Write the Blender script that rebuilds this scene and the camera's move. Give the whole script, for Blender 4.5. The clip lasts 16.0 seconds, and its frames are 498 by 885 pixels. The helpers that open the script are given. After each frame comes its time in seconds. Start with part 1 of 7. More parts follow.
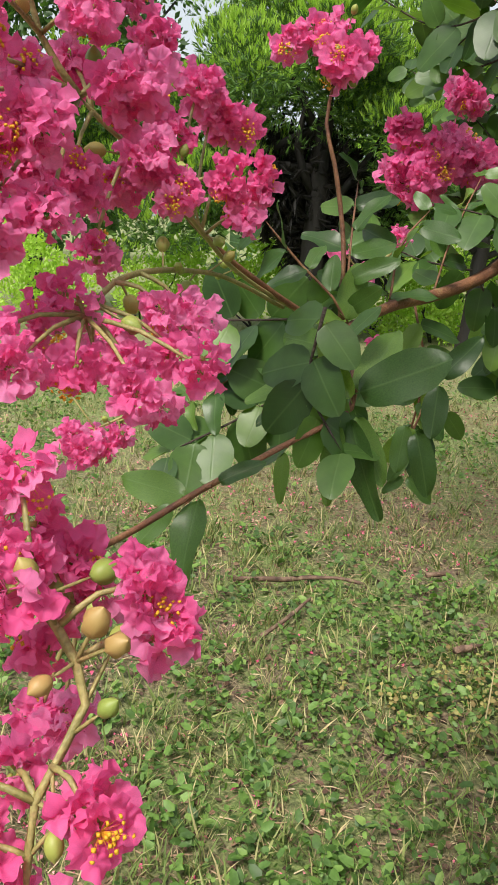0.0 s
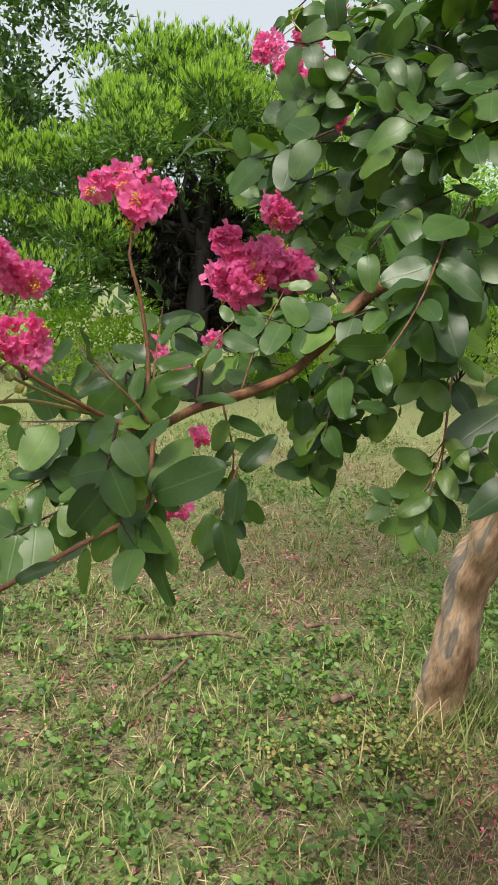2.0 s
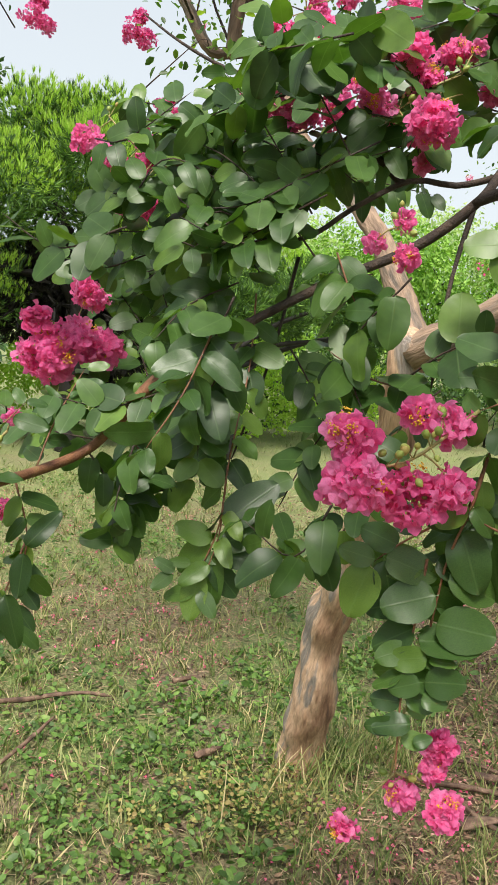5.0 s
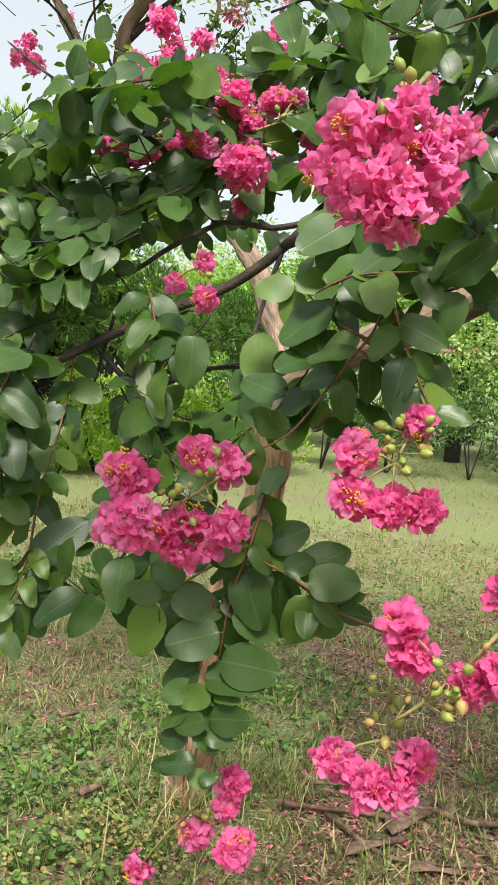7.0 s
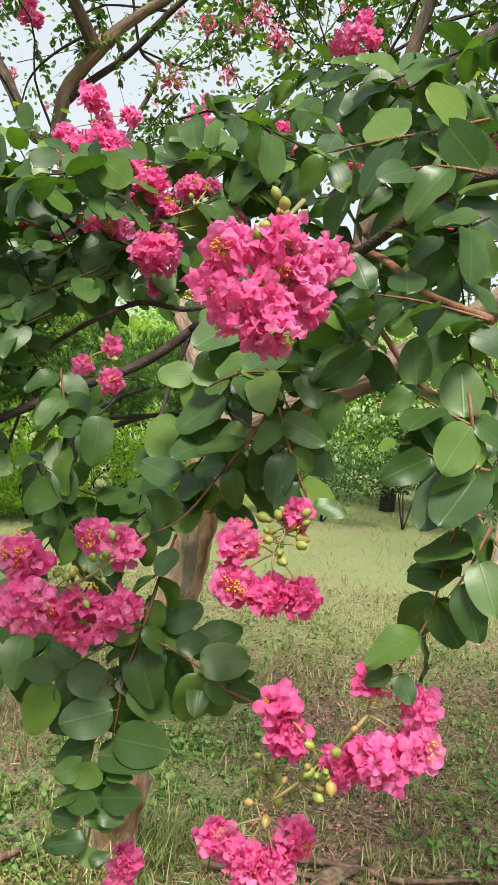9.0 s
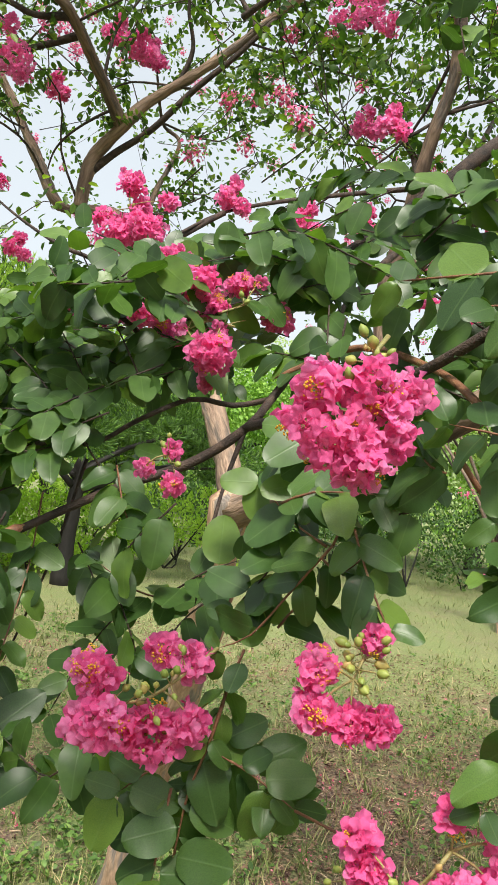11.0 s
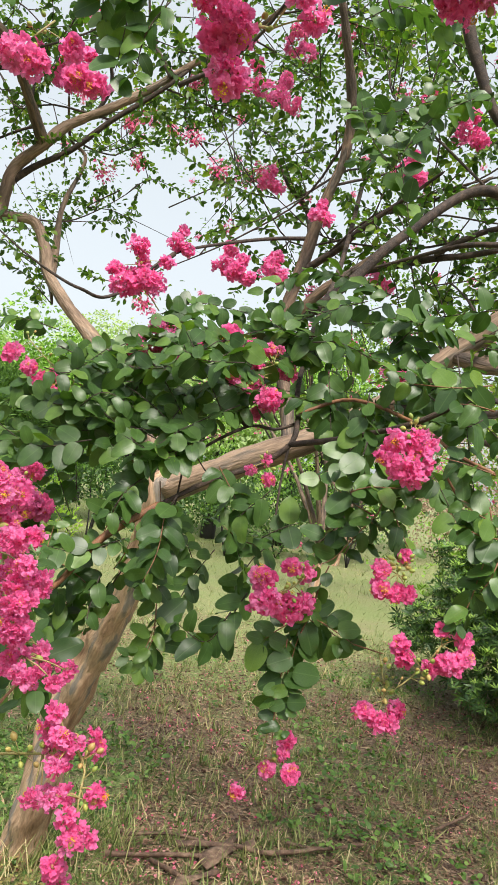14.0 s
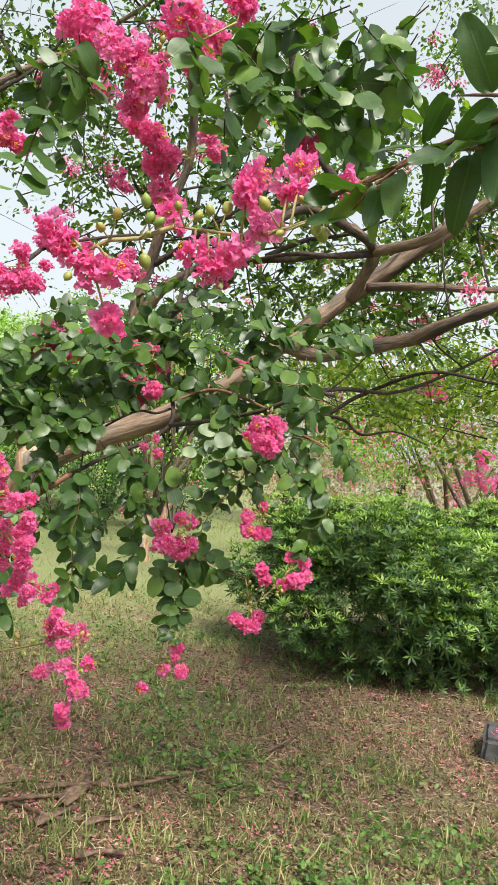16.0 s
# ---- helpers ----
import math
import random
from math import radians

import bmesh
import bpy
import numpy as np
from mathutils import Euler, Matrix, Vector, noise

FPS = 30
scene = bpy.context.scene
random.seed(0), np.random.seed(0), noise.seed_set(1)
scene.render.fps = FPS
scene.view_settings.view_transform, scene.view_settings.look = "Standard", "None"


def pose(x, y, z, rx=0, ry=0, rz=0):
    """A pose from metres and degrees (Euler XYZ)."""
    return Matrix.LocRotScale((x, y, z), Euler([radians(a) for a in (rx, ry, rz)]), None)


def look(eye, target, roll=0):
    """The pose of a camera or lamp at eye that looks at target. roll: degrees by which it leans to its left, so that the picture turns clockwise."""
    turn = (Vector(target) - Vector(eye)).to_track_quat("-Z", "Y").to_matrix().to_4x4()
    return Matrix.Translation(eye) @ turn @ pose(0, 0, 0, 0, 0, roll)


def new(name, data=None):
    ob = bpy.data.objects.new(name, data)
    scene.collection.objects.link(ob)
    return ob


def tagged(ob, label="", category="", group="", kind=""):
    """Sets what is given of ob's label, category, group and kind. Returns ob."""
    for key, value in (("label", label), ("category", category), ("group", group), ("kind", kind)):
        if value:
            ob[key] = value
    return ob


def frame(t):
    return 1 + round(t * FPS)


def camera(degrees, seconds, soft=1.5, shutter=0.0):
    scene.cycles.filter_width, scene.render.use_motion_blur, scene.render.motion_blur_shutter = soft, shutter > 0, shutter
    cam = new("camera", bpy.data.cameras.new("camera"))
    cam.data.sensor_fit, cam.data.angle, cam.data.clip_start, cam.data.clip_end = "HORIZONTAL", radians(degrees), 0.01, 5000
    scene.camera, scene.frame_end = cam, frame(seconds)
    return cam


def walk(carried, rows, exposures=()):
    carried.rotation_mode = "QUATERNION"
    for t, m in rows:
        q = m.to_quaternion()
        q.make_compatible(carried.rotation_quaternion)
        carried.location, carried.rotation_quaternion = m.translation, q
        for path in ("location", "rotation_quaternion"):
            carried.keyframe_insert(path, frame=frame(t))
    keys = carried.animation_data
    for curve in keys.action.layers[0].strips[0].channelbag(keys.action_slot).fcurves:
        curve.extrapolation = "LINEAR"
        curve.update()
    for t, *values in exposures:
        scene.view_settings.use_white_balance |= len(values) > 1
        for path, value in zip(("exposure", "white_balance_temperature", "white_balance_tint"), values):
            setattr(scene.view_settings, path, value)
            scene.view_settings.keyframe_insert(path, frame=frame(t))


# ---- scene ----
cam = camera(35.5, 16.0)
PATH = [
    (0, (0.144, -0.017, 1.588), (0.03, 1.902, 1.038), 2.4),
    (0.5, (0.173, -0.037, 1.614), (0.161, 1.897, 1.103), 2.4),
    (1, (0.189, -0.053, 1.626), (0.241, 1.89, 1.153), 2.8),
    (1.5, (0.193, -0.064, 1.631), (0.298, 1.884, 1.191), 3.0),
    (2, (0.202, -0.073, 1.637), (0.357, 1.878, 1.226), 3.4),
    (2.5, (0.216, -0.084, 1.647), (0.42, 1.868, 1.26), 3.7),
    (3, (0.229, -0.093, 1.652), (0.482, 1.857, 1.289), 3.8),
    (5.5, (0.298, -0.136, 1.681), (0.792, 1.786, 1.433), 4.6),
    (6, (0.321, -0.14, 1.685), (0.87, 1.769, 1.457), 4.8),
    (6.5, (0.341, -0.144, 1.687), (0.949, 1.75, 1.478), 4.8),
    (7, (0.364, -0.156, 1.693), (1.024, 1.723, 1.506), 5.1),
    (7.5, (0.379, -0.176, 1.698), (1.087, 1.688, 1.535), 5.2),
    (8, (0.388, -0.191, 1.703), (1.144, 1.656, 1.566), 5.3),
    (10.5, (0.353, -0.19, 1.762), (1.157, 1.641, 1.821), 6.5),
    (11, (0.327, -0.177, 1.766), (1.107, 1.662, 1.843), 7.1),
    (11.5, (0.266, -0.199, 1.768), (1.059, 1.635, 1.866), 7.8),
    (12, (0.231, -0.217, 1.773), (1.06, 1.6, 1.878), 8.2),
    (12.5, (0.167, -0.3, 1.768), (1.052, 1.49, 1.876), 8.4),
    (13, (0.065, -0.4, 1.76), (1.027, 1.351, 1.861), 8.6),
    (13.5, (-0.045, -0.453, 1.775), (1.024, 1.235, 1.863), 8.4),
    (14, (-0.224, -0.469, 1.758), (0.982, 1.125, 1.829), 7.9),
    (14.5, (-0.357, -0.477, 1.745), (0.971, 1.018, 1.799), 7.2),
    (15, (-0.437, -0.488, 1.734), (0.982, 0.921, 1.78), 6.8),
    (15.5, (-0.501, -0.561, 1.737), (0.982, 0.781, 1.772), 6.6),
    (16, (-0.565, -0.667, 1.755), (0.979, 0.603, 1.801), 6.6),
]
walk(cam, [(t, look(eye, target, roll)) for t, eye, target, roll in PATH], exposures=[(0.0, 0.76), (3.0, 0.72), (6.0, 0.96), (16.0, 0.94)])

# ---- light ----
SUN_ELEV, SUN_TURN = radians(58), radians(200)
world = bpy.data.worlds.new("overcast")
scene.world = world
world.use_nodes = True
wn, wl = world.node_tree.nodes, world.node_tree.links
sky = wn.new("ShaderNodeTexSky")
sky.sky_type, sky.sun_disc = "NISHITA", False
sky.sun_elevation, sky.sun_rotation = SUN_ELEV, SUN_TURN
sky.air_density, sky.dust_density, sky.ozone_density = 1.0, 4.0, 1.0
hue = wn.new("ShaderNodeHueSaturation")
hue.inputs["Saturation"].default_value = 0.42
wl.new(sky.outputs[0], hue.inputs["Color"])
cloud = wn.new("ShaderNodeMix")
cloud.data_type = "RGBA"
cloud.inputs[0].default_value = 0.68
cloud.inputs[7].default_value = (2.84, 3.10, 3.20, 1)
wl.new(hue.outputs[0], cloud.inputs[6])
wl.new(cloud.outputs[2], wn["Background"].inputs["Color"])
wn["Background"].inputs["Strength"].default_value = 0.150
sun = new("sun", bpy.data.lights.new("sun", "SUN"))
sun.data.energy, sun.data.angle, sun.data.color = 3.1, radians(14), (1.0, 0.945, 0.83)
sun.matrix_world = look((-4, -9, 15), (0, 0, 0))

# ---- materials ----
def material(name, rough=0.6, metal=0.0):
    m = bpy.data.materials.new(name)
    m.use_nodes = True
    n, l = m.node_tree.nodes, m.node_tree.links
    b = n["Principled BSDF"]
    b.inputs["Roughness"].default_value, b.inputs["Metallic"].default_value = rough, metal
    return m, n, l, b


def ramp(n, stops):
    r = n.new("ShaderNodeValToRGB")
    e = r.color_ramp.elements
    while len(e) < len(stops):
        e.new(0.5)
    for i, (p, c) in enumerate(stops):
        e[i].position, e[i].color = p, (*c, 1)
    return r


def noise_tex(n, l, scale, detail=4, coord="Object", stretch=None):
    c = n.new("ShaderNodeTexCoord")
    t = n.new("ShaderNodeTexNoise")
    t.inputs["Scale"].default_value, t.inputs["Detail"].default_value = scale, detail
    if stretch:
        mp = n.new("ShaderNodeMapping")
        mp.inputs["Scale"].default_value = stretch
        l.new(c.outputs[coord], mp.inputs["Vector"])
        l.new(mp.outputs[0], t.inputs["Vector"])
    else:
        l.new(c.outputs[coord], t.inputs["Vector"])
    return t


def mixc(n, l, a, b, f, mode="MIX"):
    m = n.new("ShaderNodeMix")
    m.data_type, m.blend_type = "RGBA", mode
    for v, k in ((f, 0), (a, 6), (b, 7)):
        if isinstance(v, (int, float)):
            m.inputs[k].default_value = v
        elif isinstance(v, tuple):
            m.inputs[k].default_value = (*v, 1)
        else:
            l.new(v, m.inputs[k])
    return m.outputs[2]


def bumped(n, l, b, height, strength=0.4, distance=0.01):
    u = n.new("ShaderNodeBump")
    u.inputs["Strength"].default_value, u.inputs["Distance"].default_value = strength, distance
    l.new(height, u.inputs["Height"])
    l.new(u.outputs[0], b.inputs["Normal"])


def leafy(name, stops, rough, through_light, by_object, rib=0.0, gloss=0.5):
    """A thin living surface: colour by leaf, fine mottling, a paler rib, light through it."""
    m, n, l, b = material(name, rough)
    if by_object:
        pick = n.new("ShaderNodeObjectInfo").outputs["Random"]
    else:
        pick = n.new("ShaderNodeNewGeometry").outputs["Random Per Island"]
    r = ramp(n, stops)
    l.new(pick, r.inputs[0])
    grain = noise_tex(n, l, 60.0, 3)
    dull = ramp(n, [(0.3, (0.72, 0.74, 0.7)), (0.7, (1.15, 1.12, 1.1))])
    l.new(grain.outputs[0], dull.inputs[0])
    colour = mixc(n, l, r.outputs[0], dull.outputs[0], 1.0, "MULTIPLY")
    if rib:
        uv = n.new("ShaderNodeUVMap")
        sep = n.new("ShaderNodeSeparateXYZ")
        l.new(uv.outputs[0], sep.inputs[0])
        off = n.new("ShaderNodeMath"); off.operation = "SUBTRACT"; off.inputs[1].default_value = 0.5
        l.new(sep.outputs[1], off.inputs[0])
        ab = n.new("ShaderNodeMath"); ab.operation = "ABSOLUTE"
        l.new(off.outputs[0], ab.inputs[0])
        line = ramp(n, [(0.0, (1, 1, 1)), (0.035, (0, 0, 0))])
        l.new(ab.outputs[0], line.inputs[0])
        # side veins run forward from the rib
        slant = n.new("ShaderNodeMath"); slant.operation = "MULTIPLY_ADD"; slant.inputs[1].default_value = -0.55
        l.new(ab.outputs[0], slant.inputs[0]); l.new(sep.outputs[0], slant.inputs[2])
        wav = n.new("ShaderNodeMath"); wav.operation = "MULTIPLY"; wav.inputs[1].default_value = 50.0
        l.new(slant.outputs[0], wav.inputs[0])
        sn = n.new("ShaderNodeMath"); sn.operation = "SINE"
        l.new(wav.outputs[0], sn.inputs[0])
        vein = ramp(n, [(0.80, (0, 0, 0)), (1.0, (0.10, 0.10, 0.10))])
        l.new(sn.outputs[0], vein.inputs[0])
        both = mixc(n, l, line.outputs[0], vein.outputs[0], 1.0, "ADD")
        bw = n.new("ShaderNodeRGBToBW")
        l.new(both, bw.inputs[0])
        sc = n.new("ShaderNodeMath"); sc.operation = "MULTIPLY"; sc.inputs[1].default_value = rib
        l.new(bw.outputs[0], sc.inputs[0])
        colour = mixc(n, l, colour, (0.16, 0.26, 0.09), sc.outputs[0])
        bumped(n, l, b, bw.outputs[0], 0.12, 0.001)
    l.new(colour, b.inputs["Base Color"])
    b.inputs["Specular IOR Level"].default_value = gloss
    t = n.new("ShaderNodeBsdfTranslucent")
    glow = mixc(n, l, colour, (1.5, 1.7, 0.6), 1.0, "MULTIPLY") if name.count("leaf") else colour
    l.new(glow, t.inputs[0])
    mix = n.new("ShaderNodeMixShader")
    mix.inputs[0].default_value = through_light
    l.new(b.outputs[0], mix.inputs[1])
    l.new(t.outputs[0], mix.inputs[2])
    l.new(mix.outputs[0], n["Material Output"].inputs[0])
    return m


GREENS = [(0.0, (0.030, 0.070, 0.018)), (0.4, (0.050, 0.110, 0.024)), (0.75, (0.078, 0.155, 0.030)), (0.93, (0.115, 0.205, 0.036)), (1.0, (0.18, 0.28, 0.045))]
LEAF = leafy("leaf_single", GREENS, 0.40, 0.26, True, 0.22, 0.5)
LEAF_JOINED = leafy("leaf_joined", GREENS, 0.41, 0.28, False, 0.22, 0.5)
LEAF_FAR = leafy("leaf_far", [(0.0, (0.035, 0.078, 0.02)), (0.5, (0.07, 0.145, 0.028)), (0.8, (0.125, 0.215, 0.035)), (1.0, (0.22, 0.31, 0.05))], 0.45, 0.48, False)
# brighter copy of the far leaf, with sunlight put into its colour
LEAF_SUNLIT = leafy("leaf_sunlit", [(0.0, (0.07, 0.13, 0.025)), (0.5, (0.14, 0.22, 0.035)), (0.8, (0.23, 0.31, 0.045)), (1.0, (0.36, 0.40, 0.07))], 0.5, 0.48, False)
LEAF_TREE = leafy("leaf_tree", [(0.0, (0.03, 0.07, 0.02)), (0.5, (0.055, 0.125, 0.03)), (1.0, (0.13, 0.23, 0.05))], 0.55, 0.25, False)
LEAF_LIME = leafy("leaf_lime", [(0.0, (0.10, 0.22, 0.03)), (0.5, (0.20, 0.38, 0.05)), (1.0, (0.32, 0.50, 0.10))], 0.6, 0.3, False)
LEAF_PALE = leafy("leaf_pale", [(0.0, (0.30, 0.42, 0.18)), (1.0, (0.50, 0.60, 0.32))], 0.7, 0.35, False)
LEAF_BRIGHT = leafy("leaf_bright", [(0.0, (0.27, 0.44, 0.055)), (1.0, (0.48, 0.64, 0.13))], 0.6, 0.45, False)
LEAF_LIGHTER = leafy("leaf_lighter", [(0.0, (0.15, 0.28, 0.045)), (0.6, (0.24, 0.39, 0.07)), (1.0, (0.36, 0.50, 0.11))], 0.5, 0.25, False)
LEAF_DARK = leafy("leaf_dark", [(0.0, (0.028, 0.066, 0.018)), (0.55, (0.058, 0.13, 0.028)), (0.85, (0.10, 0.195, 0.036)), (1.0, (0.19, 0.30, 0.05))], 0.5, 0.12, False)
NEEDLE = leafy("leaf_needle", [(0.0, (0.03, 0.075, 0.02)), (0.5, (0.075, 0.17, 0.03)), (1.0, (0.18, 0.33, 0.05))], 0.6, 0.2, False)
PETAL = leafy("petal", [(0.0, (0.95, 0.15, 0.45)), (0.5, (0.97, 0.22, 0.55)), (1.0, (0.98, 0.34, 0.68))], 0.55, 0.60, True, 0.0, 0.25)
PETAL_JOINED = leafy("petal_joined", [(0.0, (0.72, 0.07, 0.24)), (0.5, (0.86, 0.15, 0.36)), (1.0, (0.90, 0.32, 0.48))], 0.6, 0.30, False, 0.0, 0.25)
BLADE = leafy("blade", [(0.0, (0.09, 0.145, 0.03)), (0.40, (0.18, 0.25, 0.06)), (0.65, (0.31, 0.34, 0.12)), (1.0, (0.56, 0.45, 0.25))], 0.6, 0.25, False)
WEED = leafy("leaf_weed", [(0.0, (0.045, 0.095, 0.02)), (0.5, (0.10, 0.195, 0.04)), (0.88, (0.155, 0.27, 0.055)), (1.0, (0.21, 0.31, 0.08))], 0.55, 0.25, False)
STRAW = leafy("straw", [(0.0, (0.10, 0.055, 0.04)), (0.4, (0.27, 0.16, 0.11)), (0.8, (0.46, 0.33, 0.21)), (1.0, (0.64, 0.52, 0.36))], 0.8, 0.1, False)
BUD = leafy("bud", [(0.0, (0.22, 0.30, 0.06)), (0.6, (0.36, 0.38, 0.09)), (1.0, (0.42, 0.27, 0.10))], 0.5, 0.05, True)
POLLEN = leafy("pollen", [(0.0, (0.75, 0.38, 0.02)), (1.0, (0.85, 0.55, 0.05))], 0.7, 0.1, True)


def bark(name, stops, scale, stretch, strength, rough=0.75, grown=False):
    """Wood; grown: the grain follows the limb, by the place round and along it."""
    m, n, l, b = material(name, rough)
    big = noise_tex(n, l, scale, 5, "Object", stretch)
    r = ramp(n, stops)
    l.new(big.outputs[0], r.inputs[0])
    fine = noise_tex(n, l, scale * 9, 6, "Object", stretch)
    f = ramp(n, [(0.3, (0.65, 0.63, 0.6)), (0.7, (1.12, 1.1, 1.08))])
    l.new(fine.outputs[0], f.inputs[0])
    l.new(mixc(n, l, r.outputs[0], f.outputs[0], 1.0, "MULTIPLY"), b.inputs["Base Color"])
    if grown:
        at = n.new("ShaderNodeAttribute")
        at.attribute_name = "grain"
        for t in (big, fine):
            l.new(at.outputs["Vector"], t.inputs["Vector"])
    bumped(n, l, b, mixc(n, l, big.outputs[0], fine.outputs[0], 0.5), strength, 0.012)
    return m


TRUNK = bark("smooth_peeling_bark", [(0.30, (0.09, 0.05, 0.035)), (0.38, (0.32, 0.18, 0.115)), (0.46, (0.54, 0.34, 0.225)), (0.56, (0.62, 0.43, 0.30)), (0.60, (0.31, 0.265, 0.235)), (0.65, (0.27, 0.24, 0.22)), (0.72, (0.54, 0.36, 0.25))], 15.0, None, 1.0, grown=True)
LIMB_STOPS = [(0.34, (0.045, 0.032, 0.026)), (0.44, (0.12, 0.082, 0.062)), (0.54, (0.25, 0.17, 0.12)), (0.60, (0.11, 0.09, 0.08)), (0.70, (0.28, 0.21, 0.16))]
LIMB = bark("limb_bark", LIMB_STOPS, 20.0, None, 1.0, grown=True)
BOUGH = bark("bough_bark", [(0.30, (0.06, 0.042, 0.034)), (0.42, (0.20, 0.135, 0.10)), (0.54, (0.37, 0.26, 0.19)), (0.61, (0.16, 0.13, 0.11)), (0.72, (0.34, 0.25, 0.19))], 16.0, None, 1.0, grown=True)
DRY = bark("bleached_wood", [(0.3, (0.06, 0.034, 0.024)), (0.5, (0.15, 0.088, 0.062)), (0.7, (0.29, 0.19, 0.135))], 24.0, None, 0.6)
LITTER = bark("dry_wood", LIMB_STOPS, 18.0, None, 0.6)
TWIG = bark("twig_bark", [(0.3, (0.022, 0.015, 0.013)), (0.5, (0.052, 0.034, 0.027)), (0.7, (0.10, 0.065, 0.048))], 60.0, None, 0.5)
SHOOT = bark("red_shoot", [(0.3, (0.13, 0.05, 0.03)), (0.6, (0.26, 0.12, 0.06)), (0.75, (0.30, 0.20, 0.09))], 70.0, None, 0.3, 0.55)
# near-black: the deep shade under the conifers is put into this bark
SHADED_BARK = bark("shaded_conifer_bark", [(0.3, (0.006, 0.005, 0.005)), (0.7, (0.022, 0.018, 0.016))], 6.0, (1, 1, 0.3), 0.6)
STALK = bark("flower_stalk", [(0.3, (0.22, 0.22, 0.07)), (0.6, (0.36, 0.30, 0.12)), (0.75, (0.40, 0.18, 0.12))], 90.0, None, 0.2, 0.5)
STONE = bark("dark_stone", [(0.3, (0.045, 0.045, 0.05)), (0.6, (0.09, 0.09, 0.095)), (0.8, (0.15, 0.14, 0.14))], 14.0, None, 0.5)


def soil_material():
    m, n, l, b = material("lawn_soil", 0.9)
    big = noise_tex(n, l, 0.9, 6)
    mid = noise_tex(n, l, 7.0, 6)
    fine = noise_tex(n, l, 70.0, 5)
    earth = ramp(n, [(0.3, (0.055, 0.032, 0.024)), (0.5, (0.16, 0.10, 0.076)), (0.7, (0.31, 0.215, 0.16))])
    l.new(fine.outputs[0], earth.inputs[0])
    moss = ramp(n, [(0.3, (0.06, 0.09, 0.025)), (0.55, (0.14, 0.19, 0.055)), (0.75, (0.25, 0.27, 0.105))])
    l.new(fine.outputs[0], moss.inputs[0])
    where = ramp(n, [(0.38, (0, 0, 0)), (0.56, (1, 1, 1))])
    place = n.new("ShaderNodeTexCoord")
    parts = n.new("ShaderNodeSeparateXYZ")
    l.new(place.outputs["Object"], parts.inputs[0])
    # the bed under the bush, east of the trunk, is bare and strewn with bark
    bed = n.new("ShaderNodeMapRange")
    bed.inputs[1].default_value, bed.inputs[2].default_value = 1.2, 4.2
    bed.inputs[3].default_value, bed.inputs[4].default_value = 0.0, 0.09
    l.new(parts.outputs[0], bed.inputs[0])
    far = n.new("ShaderNodeMapRange")
    far.inputs[1].default_value, far.inputs[2].default_value = 3.2, 4.6
    far.inputs[3].default_value, far.inputs[4].default_value = 1.0, 0.0
    l.new(parts.outputs[1], far.inputs[0])
    both = n.new("ShaderNodeMath"); both.operation = "MULTIPLY"
    l.new(bed.outputs[0], both.inputs[0]); l.new(far.outputs[0], both.inputs[1])
    less = n.new("ShaderNodeMath"); less.operation = "SUBTRACT"
    l.new(mixc(n, l, big.outputs[0], mid.outputs[0], 0.45), less.inputs[0]); l.new(both.outputs[0], less.inputs[1])
    l.new(less.outputs[0], where.inputs[0])
    # the open lawn beyond the trees is paler, sunlight painted into its colour
    turf = ramp(n, [(0.3, (0.16, 0.20, 0.075)), (0.55, (0.27, 0.30, 0.12)), (0.75, (0.38, 0.37, 0.18))])
    l.new(fine.outputs[0], turf.inputs[0])
    sunlit = n.new("ShaderNodeMapRange")
    sunlit.inputs[1].default_value, sunlit.inputs[2].default_value = 3.6, 6.0
    sunlit.inputs[3].default_value, sunlit.inputs[4].default_value = 0.0, 0.55
    l.new(parts.outputs[1], sunlit.inputs[0])
    l.new(mixc(n, l, mixc(n, l, earth.outputs[0], moss.outputs[0], where.outputs[0]), turf.outputs[0], sunlit.outputs[0]), b.inputs["Base Color"])
    bumped(n, l, b, mixc(n, l, mid.outputs[0], fine.outputs[0], 0.6), 0.8, 0.03)
    return m


SOIL = soil_material()

# ---- shapes ----
rng = np.random.default_rng(7)


def mesh_of(name, verts, faces, mat, uvs=None, smooth=True):
    me = bpy.data.meshes.new(name)
    me.from_pydata(np.asarray(verts).tolist() if not isinstance(verts, list) else verts, [], faces if isinstance(faces, list) else faces.tolist())
    if uvs is not None:
        layer = me.uv_layers.new(name="UVMap")
        idx = np.empty(len(me.loops), dtype=np.int32)
        me.loops.foreach_get("vertex_index", idx)
        layer.data.foreach_set("uv", np.asarray(uvs, dtype=np.float32)[idx].ravel())
    me.materials.append(mat)
    if smooth:
        me.polygons.foreach_set("use_smooth", [True] * len(me.polygons))
    me.update()
    return me


def hang(name, data, parent, label="", kind=""):
    ob = new(name, data)
    ob.parent = parent
    return tagged(ob, label, kind=kind)


def thing(name, label, category, at=(0, 0, 0), group="", kind=""):
    ob = new(name)
    ob.location = at
    ob.empty_display_size = 0.1
    return tagged(ob, label, category, group, kind)


def unit(v):
    v = np.asarray(v, float)
    return v / (np.linalg.norm(v, axis=-1, keepdims=True) + 1e-9)


